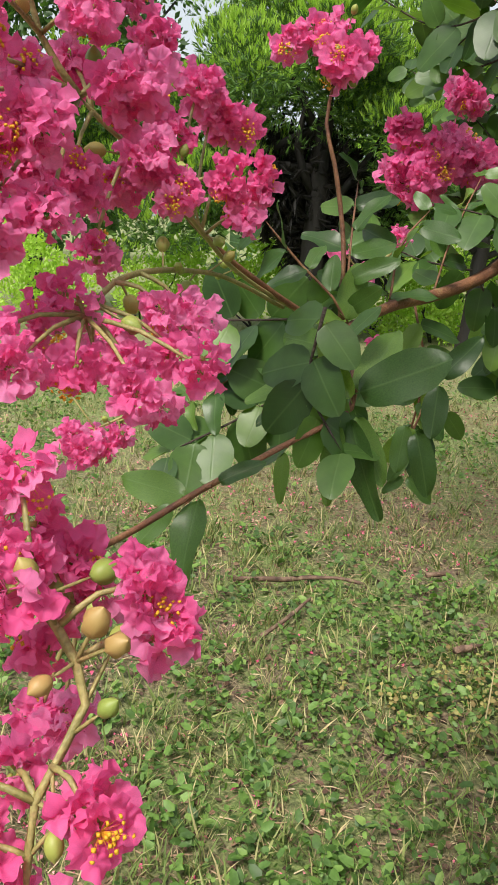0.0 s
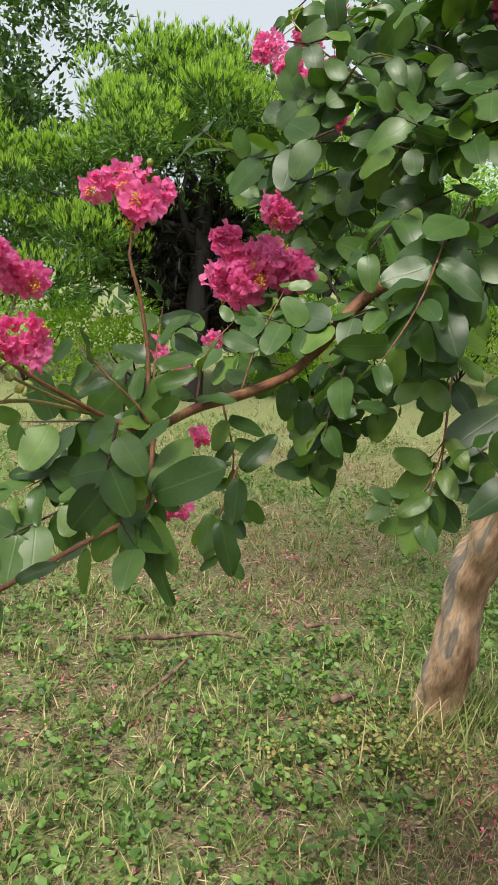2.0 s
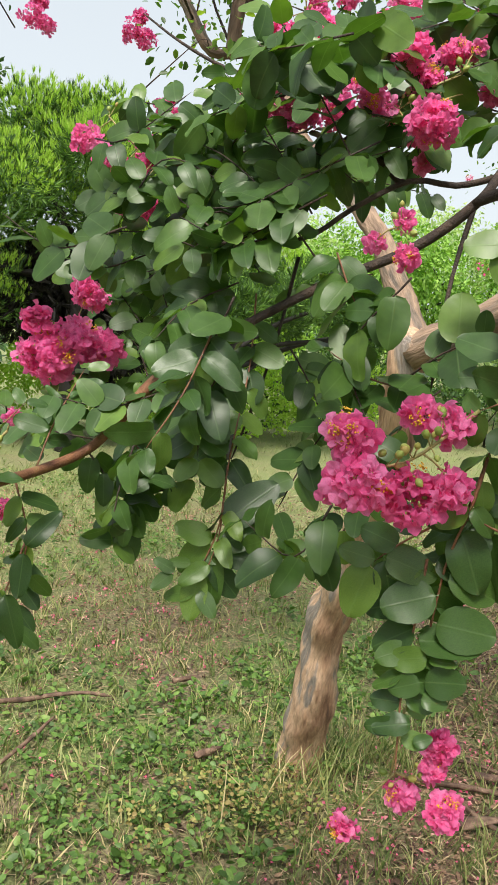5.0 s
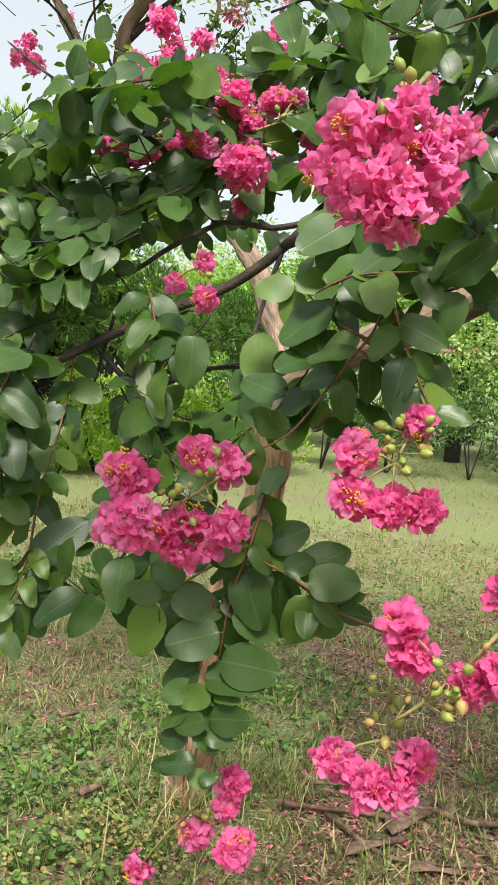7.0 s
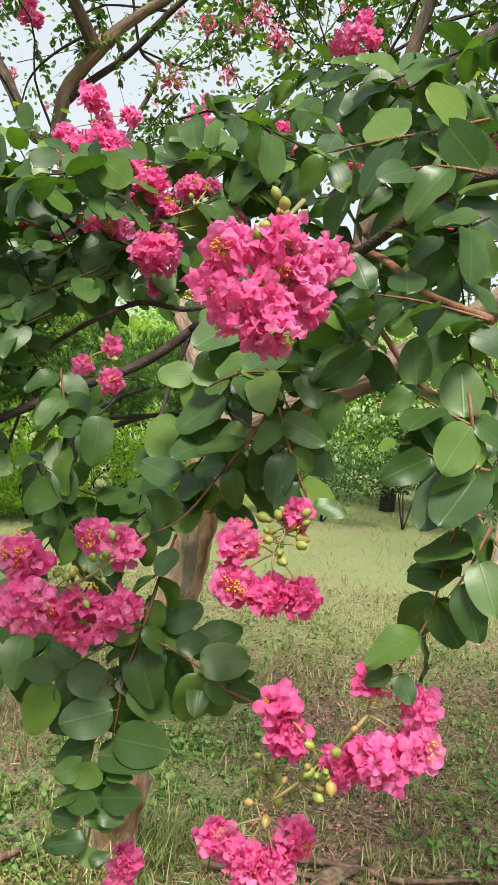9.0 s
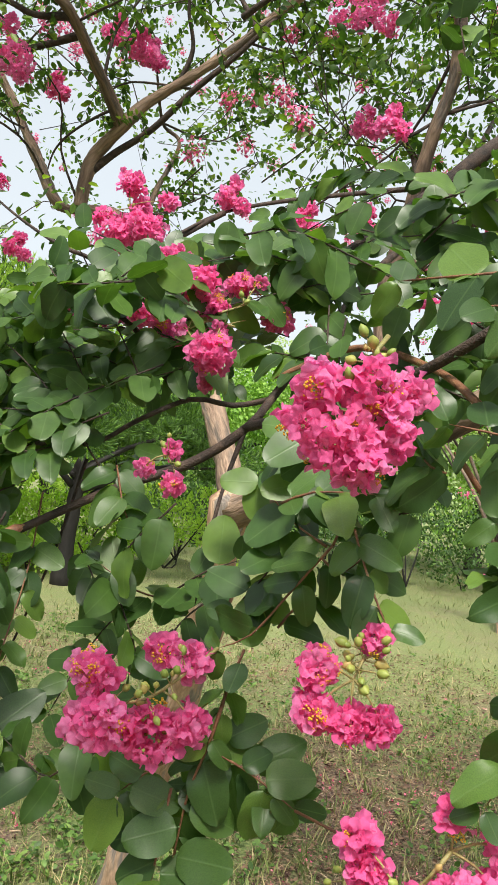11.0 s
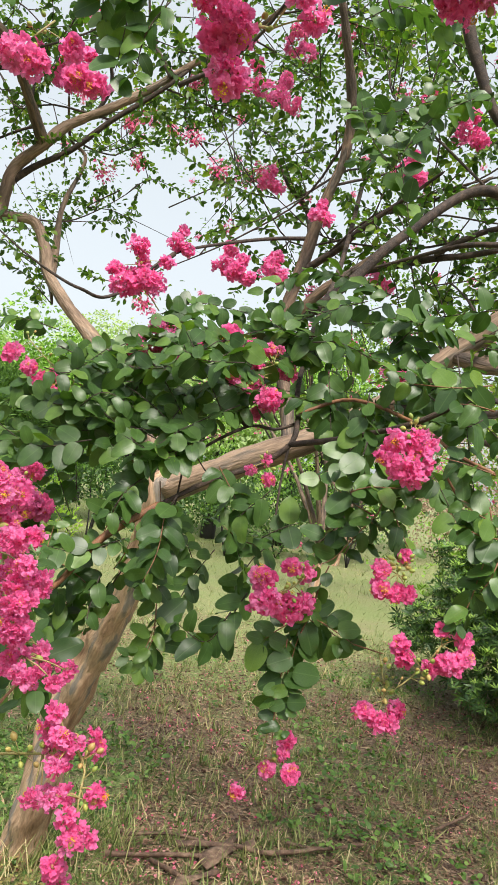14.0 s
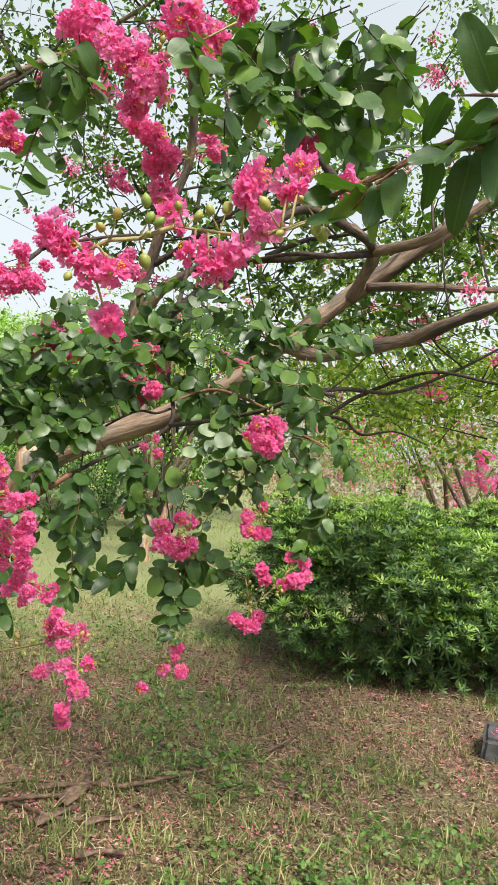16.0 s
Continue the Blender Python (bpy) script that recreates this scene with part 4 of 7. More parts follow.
cluster([(1.199, 1.597, 2.366), (1.172, 1.620, 2.419)], [((1.159, 1.631, 2.417), 0.0425), ((1.193, 1.601, 2.397), 0.0340), ((1.173, 1.617, 2.462), 0.0255)], 2, 0.01841666666666667, 0.9)
cluster([(1.314, 1.496, 2.357), (1.287, 1.518, 2.410)], [((1.274, 1.529, 2.408), 0.0425), ((1.308, 1.499, 2.388), 0.0340), ((1.288, 1.515, 2.453), 0.0255)], 2, 0.01841666666666667, 0.9)
cluster([(1.600, 1.228, 2.720), (1.573, 1.251, 2.773)], [((1.559, 1.263, 2.770), 0.0472), ((1.597, 1.230, 2.748), 0.0377), ((1.575, 1.247, 2.821), 0.0283)], 2, 0.01841666666666667, 0.9)
cluster([(1.725, 1.112, 2.875), (1.698, 1.134, 2.928)], [((1.684, 1.147, 2.925), 0.0472), ((1.722, 1.114, 2.903), 0.0377), ((1.699, 1.131, 2.975), 0.0283)], 2, 0.01841666666666667, 0.9)
cluster([(1.701, 1.417, 2.417), (1.672, 1.441, 2.474)], [((1.658, 1.453, 2.472), 0.0457), ((1.695, 1.421, 2.450), 0.0366), ((1.674, 1.438, 2.520), 0.0274)], 2, 0.019833333333333335, 0.9)
cluster([(1.407, 1.915, 3.168), (1.376, 1.926, 3.217)], [((1.357, 1.934, 3.214), 0.0523), ((1.409, 1.913, 3.189), 0.0418), ((1.379, 1.923, 3.270), 0.0314)], 2, 0.017, 0.9)
cluster([(0.486, 2.531, 2.977), (0.453, 2.543, 3.029)], [((0.433, 2.552, 3.027), 0.0566), ((0.489, 2.529, 3.000), 0.0453), ((0.456, 2.539, 3.087), 0.0340)], 2, 0.01841666666666667, 0.9)
cluster([(0.098, 3.396, 2.849), (0.061, 3.414, 2.916)], [((0.038, 3.419, 2.914), 0.0581), ((0.096, 3.401, 2.884), 0.0465), ((0.069, 3.419, 2.974), 0.0348)], 2, 0.022666666666666672, 0.9)
cluster([(0.519, 3.500, 2.885), (0.480, 3.520, 2.955)], [((0.456, 3.525, 2.953), 0.0617), ((0.517, 3.506, 2.921), 0.0494), ((0.489, 3.525, 3.017), 0.0370)], 2, 0.024083333333333335, 0.9)
cluster([(0.666, 3.421, 2.566), (0.627, 3.441, 2.636)], [((0.607, 3.445, 2.635), 0.0494), ((0.657, 3.429, 2.609), 0.0395), ((0.634, 3.445, 2.686), 0.0296)], 2, 0.024083333333333335, 0.9)
cluster([(0.209, 0.578, 2.259), (0.197, 0.592, 2.287)], [((0.190, 0.600, 2.286), 0.0254), ((0.208, 0.579, 2.274), 0.0203), ((0.198, 0.590, 2.313), 0.0152)], 2, 0.017, 0.9)
cluster([(0.492, 2.594, 2.257), (0.462, 2.608, 2.311)], [((0.448, 2.612, 2.309), 0.0377), ((0.485, 2.600, 2.290), 0.0302), ((0.468, 2.612, 2.349), 0.0226)], 2, 0.01841666666666667, 0.9)
cluster([(0.874, 2.787, 3.322), (0.836, 2.801, 3.383)], [((0.818, 2.808, 3.380), 0.0490), ((0.867, 2.789, 3.357), 0.0392), ((0.839, 2.797, 3.433), 0.0294)], 2, 0.02125, 0.9)
cluster([(0.694, 2.980, 3.131), (0.655, 2.994, 3.194)], [((0.638, 3.001, 3.192), 0.0450), ((0.683, 2.983, 3.171), 0.0360), ((0.657, 2.991, 3.240), 0.0270)], 2, 0.021958333333333337, 0.9)
cluster([(1.005, 2.735, 3.252), (0.966, 2.748, 3.313)], [((0.950, 2.755, 3.310), 0.0436), ((0.994, 2.738, 3.290), 0.0348), ((0.969, 2.745, 3.357), 0.0261)], 2, 0.02125, 0.9)
cluster([(4.292, 1.302, 1.737), (4.248, 1.352, 1.839)], [((4.220, 1.386, 1.834), 0.1089), ((4.295, 1.297, 1.781), 0.0871), ((4.251, 1.343, 1.949), 0.0653)], 2, 0.025500000000000002, 0.9)
cluster([(3.597, 1.342, 2.195), (3.558, 1.387, 2.287)], [((3.541, 1.408, 2.284), 0.0653), ((3.586, 1.354, 2.252), 0.0523), ((3.560, 1.382, 2.353), 0.0392)], 2, 0.025500000000000002, 0.9)
# leafy twigs
spray([(0.176, 0.497, 1.521), (0.164, 0.492, 1.542), (0.143, 0.493, 1.561), (0.118, 0.495, 1.588)], 0.0361, near=True)
spray([(0.174, 0.498, 1.523), (0.174, 0.518, 1.568), (0.178, 0.550, 1.617)], 0.0327, near=True)
spray([(0.206, 0.549, 1.530), (0.213, 0.569, 1.574), (0.236, 0.594, 1.601)], 0.0361, near=True)
spray([(0.246, 0.610, 1.537), (0.261, 0.639, 1.580), (0.288, 0.680, 1.631)], 0.0387, near=True)
spray([(0.230, 0.589, 1.530), (0.242, 0.587, 1.481), (0.235, 0.585, 1.426), (0.234, 0.579, 1.397)], 0.0378, near=True)
spray([(0.176, 0.525, 1.507), (0.117, 0.544, 1.486), (0.069, 0.521, 1.463)], 0.0378, near=True)
spray([(0.164, 0.521, 1.489), (0.104, 0.516, 1.452), (0.058, 0.494, 1.431)], 0.0405)
spray([(0.163, 0.509, 1.527), (0.119, 0.531, 1.521), (0.071, 0.533, 1.518)], 0.0386)
spray([(0.165, 0.486, 1.514), (0.153, 0.483, 1.498), (0.143, 0.468, 1.476)], 0.0387, near=True)
spray([(0.294, 0.681, 1.546), (0.319, 0.683, 1.513), (0.340, 0.693, 1.473)], 0.0405)
spray([(0.336, 0.684, 1.569), (0.355, 0.660, 1.603), (0.374, 0.653, 1.665), (0.397, 0.662, 1.711)], 0.0413, near=True)
spray([(0.367, 0.613, 1.577), (0.375, 0.598, 1.607), (0.388, 0.605, 1.641)], 0.043, near=True)
spray([(0.332, 0.735, 1.564), (0.348, 0.679, 1.548), (0.354, 0.623, 1.530)], 0.0413, near=True)
spray([(0.455, 0.659, 1.719), (0.444, 0.616, 1.645), (0.419, 0.562, 1.557), (0.411, 0.541, 1.496), (0.394, 0.534, 1.447)], 0.0387, near=True, gap=0.026)
spray([(0.335, 0.595, 1.568), (0.322, 0.589, 1.522), (0.318, 0.583, 1.492)], 0.0386)
spray([(0.413, 0.900, 1.635), (0.384, 0.977, 1.740), (0.323, 1.040, 1.779)], 0.0414, gap=0.021)
spray([(0.425, 0.909, 1.676), (0.421, 0.927, 1.757), (0.418, 0.899, 1.859)], 0.0432, gap=0.021)
spray([(0.461, 0.873, 1.753), (0.458, 0.890, 1.829), (0.429, 0.909, 1.904)], 0.0432, gap=0.021)
spray([(0.497, 0.819, 1.749), (0.459, 0.778, 1.786), (0.462, 0.793, 1.854)], 0.046, gap=0.021)
spray([(0.380, 0.959, 1.662), (0.325, 1.030, 1.734), (0.266, 1.096, 1.783)], 0.0386, gap=0.021)
spray([(0.330, 0.791, 1.584), (0.291, 0.800, 1.618), (0.255, 0.799, 1.604)], 0.0386, gap=0.021)
spray([(0.366, 0.794, 1.610), (0.348, 0.858, 1.658), (0.308, 0.862, 1.669)], 0.0414, gap=0.021)
spray([(0.300, 0.734, 1.551), (0.247, 0.738, 1.560), (0.206, 0.745, 1.580)], 0.0386, gap=0.021)
spray([(0.507, 0.599, 1.743), (0.464, 0.628, 1.801), (0.423, 0.708, 1.859), (0.385, 0.827, 1.903)], 0.0414, gap=0.022)
spray([(0.507, 0.659, 1.804), (0.462, 0.702, 1.892), (0.423, 0.752, 1.957)], 0.0414, gap=0.022)
spray([(0.538, 0.614, 1.840), (0.485, 0.639, 1.934), (0.450, 0.656, 1.991)], 0.0414, gap=0.022)
spray([(0.437, 0.667, 1.729), (0.383, 0.635, 1.701), (0.351, 0.618, 1.666)], 0.0414, gap=0.022)
spray([(0.392, 0.527, 1.681), (0.362, 0.485, 1.625), (0.333, 0.467, 1.582)], 0.0413, near=True)
spray([(0.394, 0.547, 1.686), (0.398, 0.520, 1.643), (0.369, 0.503, 1.615)], 0.0423, gap=0.022)
spray([(0.563, 0.509, 1.640), (0.525, 0.509, 1.648), (0.491, 0.520, 1.669)], 0.0387, near=True)
spray([(0.563, 0.510, 1.650), (0.578, 0.478, 1.673), (0.600, 0.453, 1.689)], 0.0414, gap=0.022)
spray([(0.508, 0.569, 1.757), (0.508, 0.523, 1.720), (0.518, 0.518, 1.701)], 0.0413, near=True)
spray([(0.461, 0.604, 1.771), (0.412, 0.594, 1.760), (0.368, 0.650, 1.787)], 0.0414, gap=0.022)
spray([(0.484, 0.641, 1.945), (0.531, 0.608, 1.942), (0.551, 0.580, 1.927)], 0.046, gap=0.022)
spray([(0.544, 0.672, 1.980), (0.509, 0.683, 2.000), (0.469, 0.696, 2.014)], 0.0414, gap=0.022)
spray([(0.626, 0.642, 1.912), (0.579, 0.607, 1.870), (0.541, 0.594, 1.852)], 0.046, gap=0.022)
spray([(0.724, 0.630, 2.018), (0.687, 0.661, 2.023), (0.652, 0.706, 2.056)], 0.046, gap=0.022)
spray([(0.482, 0.671, 1.848), (0.441, 0.655, 1.807), (0.400, 0.686, 1.801)], 0.0414, gap=0.022)
spray([(0.444, 0.739, 1.897), (0.412, 0.751, 1.848), (0.367, 0.803, 1.838)], 0.0386, gap=0.022)
spray([(0.429, 0.792, 1.876), (0.388, 0.792, 1.795), (0.313, 0.831, 1.784), (0.269, 0.858, 1.749)], 0.0386, gap=0.022)
spray([(0.380, 0.616, 1.625), (0.313, 0.630, 1.598), (0.260, 0.644, 1.604)], 0.0405, gap=0.022)
# leaves set singly on the nearest twigs
leaves([(0.178, 0.453, 1.506), (0.177, 0.429, 1.493), (0.176, 0.427, 1.485)], [((0.177, 0.424, 1.494), (0.228, 0.407, 1.519)), ((0.168, 0.431, 1.523), (0.190, 0.435, 1.543)), ((0.180, 0.424, 1.491), (0.202, 0.452, 1.533))])
leaves([(0.176, 0.427, 1.485), (0.169, 0.427, 1.480), (0.141, 0.395, 1.470)], [((0.175, 0.417, 1.485), (0.191, 0.398, 1.425)), ((0.178, 0.417, 1.485), (0.197, 0.417, 1.442)), ((0.170, 0.416, 1.480), (0.163, 0.406, 1.431)), ((0.176, 0.418, 1.490), (0.152, 0.430, 1.535)), ((0.139, 0.414, 1.462), (0.137, 0.407, 1.430)), ((0.143, 0.414, 1.464), (0.114, 0.431, 1.441))], wide=0.62)
leaves([(0.243, 0.538, 1.488), (0.231, 0.530, 1.453), (0.227, 0.528, 1.444)], [((0.229, 0.520, 1.451), (0.242, 0.508, 1.404)), ((0.243, 0.526, 1.484), (0.240, 0.518, 1.445)), ((0.248, 0.522, 1.465), (0.267, 0.536, 1.440)), ((0.243, 0.527, 1.486), (0.272, 0.532, 1.517)), ((0.222, 0.521, 1.455), (0.217, 0.513, 1.420)), ((0.231, 0.520, 1.451), (0.210, 0.535, 1.422))], wide=0.85)
leaves([(0.104, 0.353, 1.458), (0.098, 0.353, 1.455), (0.091, 0.342, 1.450)], [((0.099, 0.348, 1.455), (0.090, 0.320, 1.419)), ((0.107, 0.349, 1.461), (0.130, 0.351, 1.474)), ((0.093, 0.348, 1.453), (0.055, 0.370, 1.453)), ((0.086, 0.347, 1.450), (0.068, 0.343, 1.427))], wide=0.8)
leaves([(0.419, 0.562, 1.557), (0.411, 0.543, 1.505), (0.396, 0.538, 1.466)], [((0.413, 0.543, 1.505), (0.463, 0.544, 1.546)), ((0.409, 0.540, 1.486), (0.451, 0.538, 1.504)), ((0.412, 0.539, 1.481), (0.461, 0.521, 1.477)), ((0.407, 0.541, 1.491), (0.371, 0.548, 1.503)), ((0.405, 0.539, 1.481), (0.406, 0.530, 1.430)), ((0.394, 0.538, 1.466), (0.387, 0.530, 1.420)), ((0.402, 0.542, 1.495), (0.379, 0.549, 1.459)), ((0.398, 0.539, 1.473), (0.419, 0.537, 1.479)), ((0.388, 0.540, 1.470), (0.367, 0.543, 1.471)), ((0.374, 0.540, 1.462), (0.354, 0.544, 1.473)), ((0.372, 0.540, 1.462), (0.353, 0.540, 1.446))], wide=0.95)
leaves([(0.558, 0.352, 1.605), (0.551, 0.352, 1.572), (0.544, 0.366, 1.527), (0.542, 0.377, 1.471), (0.538, 0.393, 1.402)], [((0.566, 0.362, 1.566), (0.595, 0.353, 1.583)), ((0.560, 0.363, 1.559), (0.527, 0.374, 1.554)), ((0.551, 0.366, 1.552), (0.561, 0.347, 1.508)), ((0.586, 0.353, 1.547), (0.623, 0.343, 1.573)), ((0.545, 0.365, 1.519), (0.581, 0.360, 1.499)), ((0.540, 0.365, 1.502), (0.501, 0.377, 1.488)), ((0.537, 0.364, 1.481), (0.579, 0.348, 1.476)), ((0.570, 0.359, 1.554), (0.588, 0.363, 1.498)), ((0.536, 0.362, 1.456), (0.508, 0.371, 1.450)), ((0.535, 0.362, 1.454), (0.555, 0.354, 1.453)), ((0.532, 0.361, 1.438), (0.510, 0.368, 1.429)), ((0.532, 0.361, 1.438), (0.562, 0.351, 1.440)), ((0.531, 0.360, 1.425), (0.551, 0.353, 1.424)), ((0.528, 0.359, 1.407), (0.500, 0.369, 1.402)), ((0.528, 0.358, 1.392), (0.542, 0.354, 1.398)), ((0.555, 0.365, 1.556), (0.549, 0.385, 1.525)), ((0.562, 0.364, 1.569), (0.593, 0.372, 1.550))])
leaves([(0.534, 0.377, 1.525), (0.530, 0.374, 1.495), (0.526, 0.372, 1.466), (0.521, 0.369, 1.426), (0.519, 0.361, 1.362)], [((0.530, 0.374, 1.495), (0.495, 0.393, 1.482)), ((0.529, 0.372, 1.475), (0.503, 0.393, 1.452)), ((0.525, 0.371, 1.460), (0.501, 0.377, 1.449)), ((0.528, 0.371, 1.466), (0.574, 0.353, 1.469)), ((0.524, 0.371, 1.453), (0.552, 0.363, 1.451)), ((0.522, 0.370, 1.441), (0.504, 0.382, 1.425)), ((0.522, 0.370, 1.439), (0.556, 0.363, 1.432)), ((0.523, 0.368, 1.423), (0.552, 0.369, 1.415)), ((0.522, 0.368, 1.419), (0.504, 0.385, 1.415)), ((0.521, 0.366, 1.403), (0.496, 0.372, 1.399)), ((0.521, 0.365, 1.395), (0.541, 0.358, 1.390)), ((0.534, 0.376, 1.518), (0.496, 0.398, 1.522)), ((0.534, 0.376, 1.518), (0.568, 0.373, 1.491)), ((0.539, 0.375, 1.525), (0.562, 0.362, 1.513)), ((0.531, 0.375, 1.505), (0.564, 0.378, 1.477)), ((0.529, 0.376, 1.507), (0.509, 0.400, 1.501))], wide=0.95)
leaves([(0.545, 0.353, 1.566), (0.580, 0.339, 1.549), (0.607, 0.317, 1.531)], [((0.587, 0.334, 1.546), (0.625, 0.322, 1.552)), ((0.595, 0.331, 1.537), (0.612, 0.323, 1.518)), ((0.589, 0.333, 1.541), (0.587, 0.340, 1.496)), ((0.572, 0.340, 1.553), (0.598, 0.343, 1.564)), ((0.609, 0.325, 1.530), (0.633, 0.316, 1.527)), ((0.611, 0.324, 1.529), (0.601, 0.336, 1.506)), ((0.605, 0.327, 1.534), (0.623, 0.333, 1.557))])
leaves([(0.541, 0.365, 1.559), (0.514, 0.382, 1.535), (0.499, 0.392, 1.518)], [((0.499, 0.386, 1.521), (0.472, 0.396, 1.527)), ((0.495, 0.387, 1.519), (0.480, 0.388, 1.477)), ((0.503, 0.385, 1.525), (0.541, 0.371, 1.513)), ((0.503, 0.385, 1.523), (0.512, 0.379, 1.490)), ((0.514, 0.382, 1.533), (0.489, 0.402, 1.542)), ((0.522, 0.380, 1.540), (0.522, 0.404, 1.561))])
# hanging twig below the middle cluster
spray([(0.558, 0.366, 1.573), (0.549, 0.379, 1.518), (0.547, 0.390, 1.457), (0.542, 0.402, 1.402)], 0.031, near=True, gap=0.03)
spray([(0.554, 0.365, 1.558), (0.590, 0.351, 1.541), (0.612, 0.336, 1.527)], 0.031, near=True, gap=0.026)
spray([(0.600, 0.296, 1.723), (0.583, 0.320, 1.684), (0.564, 0.334, 1.651), (0.546, 0.349, 1.637)], 0.0344, near=True, gap=0.024)
spray([(0.564, 0.343, 1.638), (0.558, 0.352, 1.605), (0.549, 0.352, 1.570)], 0.0344, near=True, gap=0.02)
bough([(0.607, 0.317, 1.531), (0.627, 0.289, 1.527), (0.629, 0.277, 1.527)], 0.0012, 0.001)
bough([(0.537, 0.393, 1.402), (0.534, 0.399, 1.344), (0.534, 0.406, 1.311)], 0.0012, 0.001, mat=STALK)
spray([(0.603, 0.275, 1.737), (0.610, 0.259, 1.703), (0.618, 0.243, 1.676)], 0.031, near=True, gap=0.02)
spray([(0.600, 0.296, 1.723), (0.612, 0.295, 1.757), (0.618, 0.295, 1.775)], 0.0344, near=True, gap=0.02)
spray([(0.573, 0.330, 1.747), (0.585, 0.305, 1.758), (0.615, 0.274, 1.762)], 0.0361, near=True, gap=0.02)
spray([(0.606, 0.315, 1.720), (0.593, 0.353, 1.735), (0.577, 0.372, 1.758)], 0.0344, near=True, gap=0.022)
spray([(0.654, 0.251, 1.782), (0.644, 0.255, 1.785), (0.643, 0.267, 1.793)], 0.0396, near=True, gap=0.03)
spray([(0.603, 0.316, 1.712), (0.618, 0.309, 1.703), (0.638, 0.304, 1.723)], 0.0378, near=True, gap=0.02)
spray([(0.586, 0.337, 1.656), (0.604, 0.343, 1.673), (0.619, 0.339, 1.682)], 0.0378, near=True, gap=0.025)
# foliage beside and above the great cluster
spray([(0.694, 0.173, 1.733), (0.669, 0.184, 1.743), (0.650, 0.193, 1.754)], 0.0396, near=True, gap=0.024)
spray([(0.674, 0.147, 1.713), (0.658, 0.165, 1.714), (0.643, 0.183, 1.724)], 0.0413, near=True, gap=0.024)
spray([(0.661, 0.156, 1.754), (0.666, 0.151, 1.712), (0.661, 0.160, 1.661), (0.661, 0.168, 1.627), (0.646, 0.172, 1.594)], 0.0344, near=True, gap=0.024)
spray([(0.676, 0.144, 1.682), (0.666, 0.146, 1.657), (0.663, 0.158, 1.639)], 0.0396, near=True, gap=0.024)
spray([(0.676, 0.164, 1.797), (0.653, 0.196, 1.807), (0.633, 0.226, 1.812)], 0.0396, near=True, gap=0.024)
spray([(0.682, 0.192, 1.921), (0.653, 0.214, 1.912), (0.636, 0.243, 1.911), (0.625, 0.291, 1.914)], 0.0413, near=True, gap=0.024)
spray([(0.678, 0.180, 1.884), (0.654, 0.201, 1.889), (0.635, 0.231, 1.887)], 0.0413, near=True, gap=0.024)
spray([(0.719, 0.228, 1.877), (0.700, 0.235, 1.864), (0.692, 0.260, 1.861)], 0.0386, gap=0.022)
spray([(0.771, 0.548, 2.094), (0.729, 0.617, 2.069), (0.703, 0.680, 2.046)], 0.0423, gap=0.022)
spray([(0.835, 0.523, 2.112), (0.813, 0.754, 2.186), (0.747, 0.831, 2.133)], 0.0423, gap=0.022)
spray([(0.788, 0.308, 1.877), (0.756, 0.321, 1.869), (0.742, 0.349, 1.881)], 0.0386, gap=0.022)
spray([(0.639, 0.252, 1.756), (0.621, 0.280, 1.748), (0.604, 0.321, 1.764)], 0.0386, gap=0.022)
# foliage further in
spray([(0.819, 0.288, 2.069), (0.764, 0.383, 2.049), (0.722, 0.470, 2.030)], 0.0423, gap=0.021)
spray([(0.828, 0.512, 2.202), (0.806, 0.521, 2.294), (0.775, 0.536, 2.394)], 0.0423, gap=0.021)
spray([(0.781, 0.534, 2.357), (0.831, 0.497, 2.451), (0.918, 0.439, 2.515)], 0.0423, gap=0.021)
spray([(0.889, 0.585, 2.337), (0.804, 0.633, 2.436), (0.777, 0.647, 2.503)], 0.0423, gap=0.021)
spray([(0.961, 0.786, 2.159), (0.887, 0.834, 2.123), (0.807, 0.888, 2.062)], 0.0423, gap=0.021)
spray([(0.833, 0.637, 2.008), (0.766, 0.681, 1.996), (0.736, 0.816, 2.040)], 0.0423, gap=0.021)
spray([(0.493, 0.567, 1.807), (0.408, 0.624, 1.758), (0.366, 0.709, 1.773)], 0.0423, gap=0.021)
spray([(0.488, 0.744, 1.884), (0.419, 0.845, 1.932), (0.360, 0.942, 1.925)], 0.0405, gap=0.021)
spray([(0.409, 0.681, 1.781), (0.350, 0.775, 1.841), (0.302, 0.864, 1.833)], 0.0405, gap=0.021)
spray([(0.383, 0.707, 1.608), (0.358, 0.727, 1.525), (0.326, 0.692, 1.448)], 0.0423, gap=0.021)
spray([(0.425, 0.681, 1.572), (0.391, 0.707, 1.504), (0.324, 0.749, 1.501)], 0.0405, gap=0.021)
spray([(0.539, 0.491, 1.567), (0.514, 0.510, 1.506), (0.490, 0.526, 1.485)], 0.0405, gap=0.021)
spray([(0.385, 0.999, 1.903), (0.474, 0.917, 1.965), (0.637, 0.903, 2.072)], 0.0423, gap=0.021)
spray([(0.515, 0.751, 1.857), (0.604, 0.669, 1.938), (0.784, 0.641, 2.017)], 0.0423, gap=0.021)
spray([(0.725, 0.293, 1.974), (0.710, 0.244, 1.850), (0.741, 0.222, 1.699)], 0.0423, gap=0.021)
spray([(0.465, 0.793, 1.937), (0.566, 0.701, 1.987), (0.727, 0.690, 2.055)], 0.0423, gap=0.021)
spray([(0.321, 0.659, 1.772), (0.253, 0.721, 1.751), (0.192, 0.774, 1.788)], 0.0423, gap=0.021)
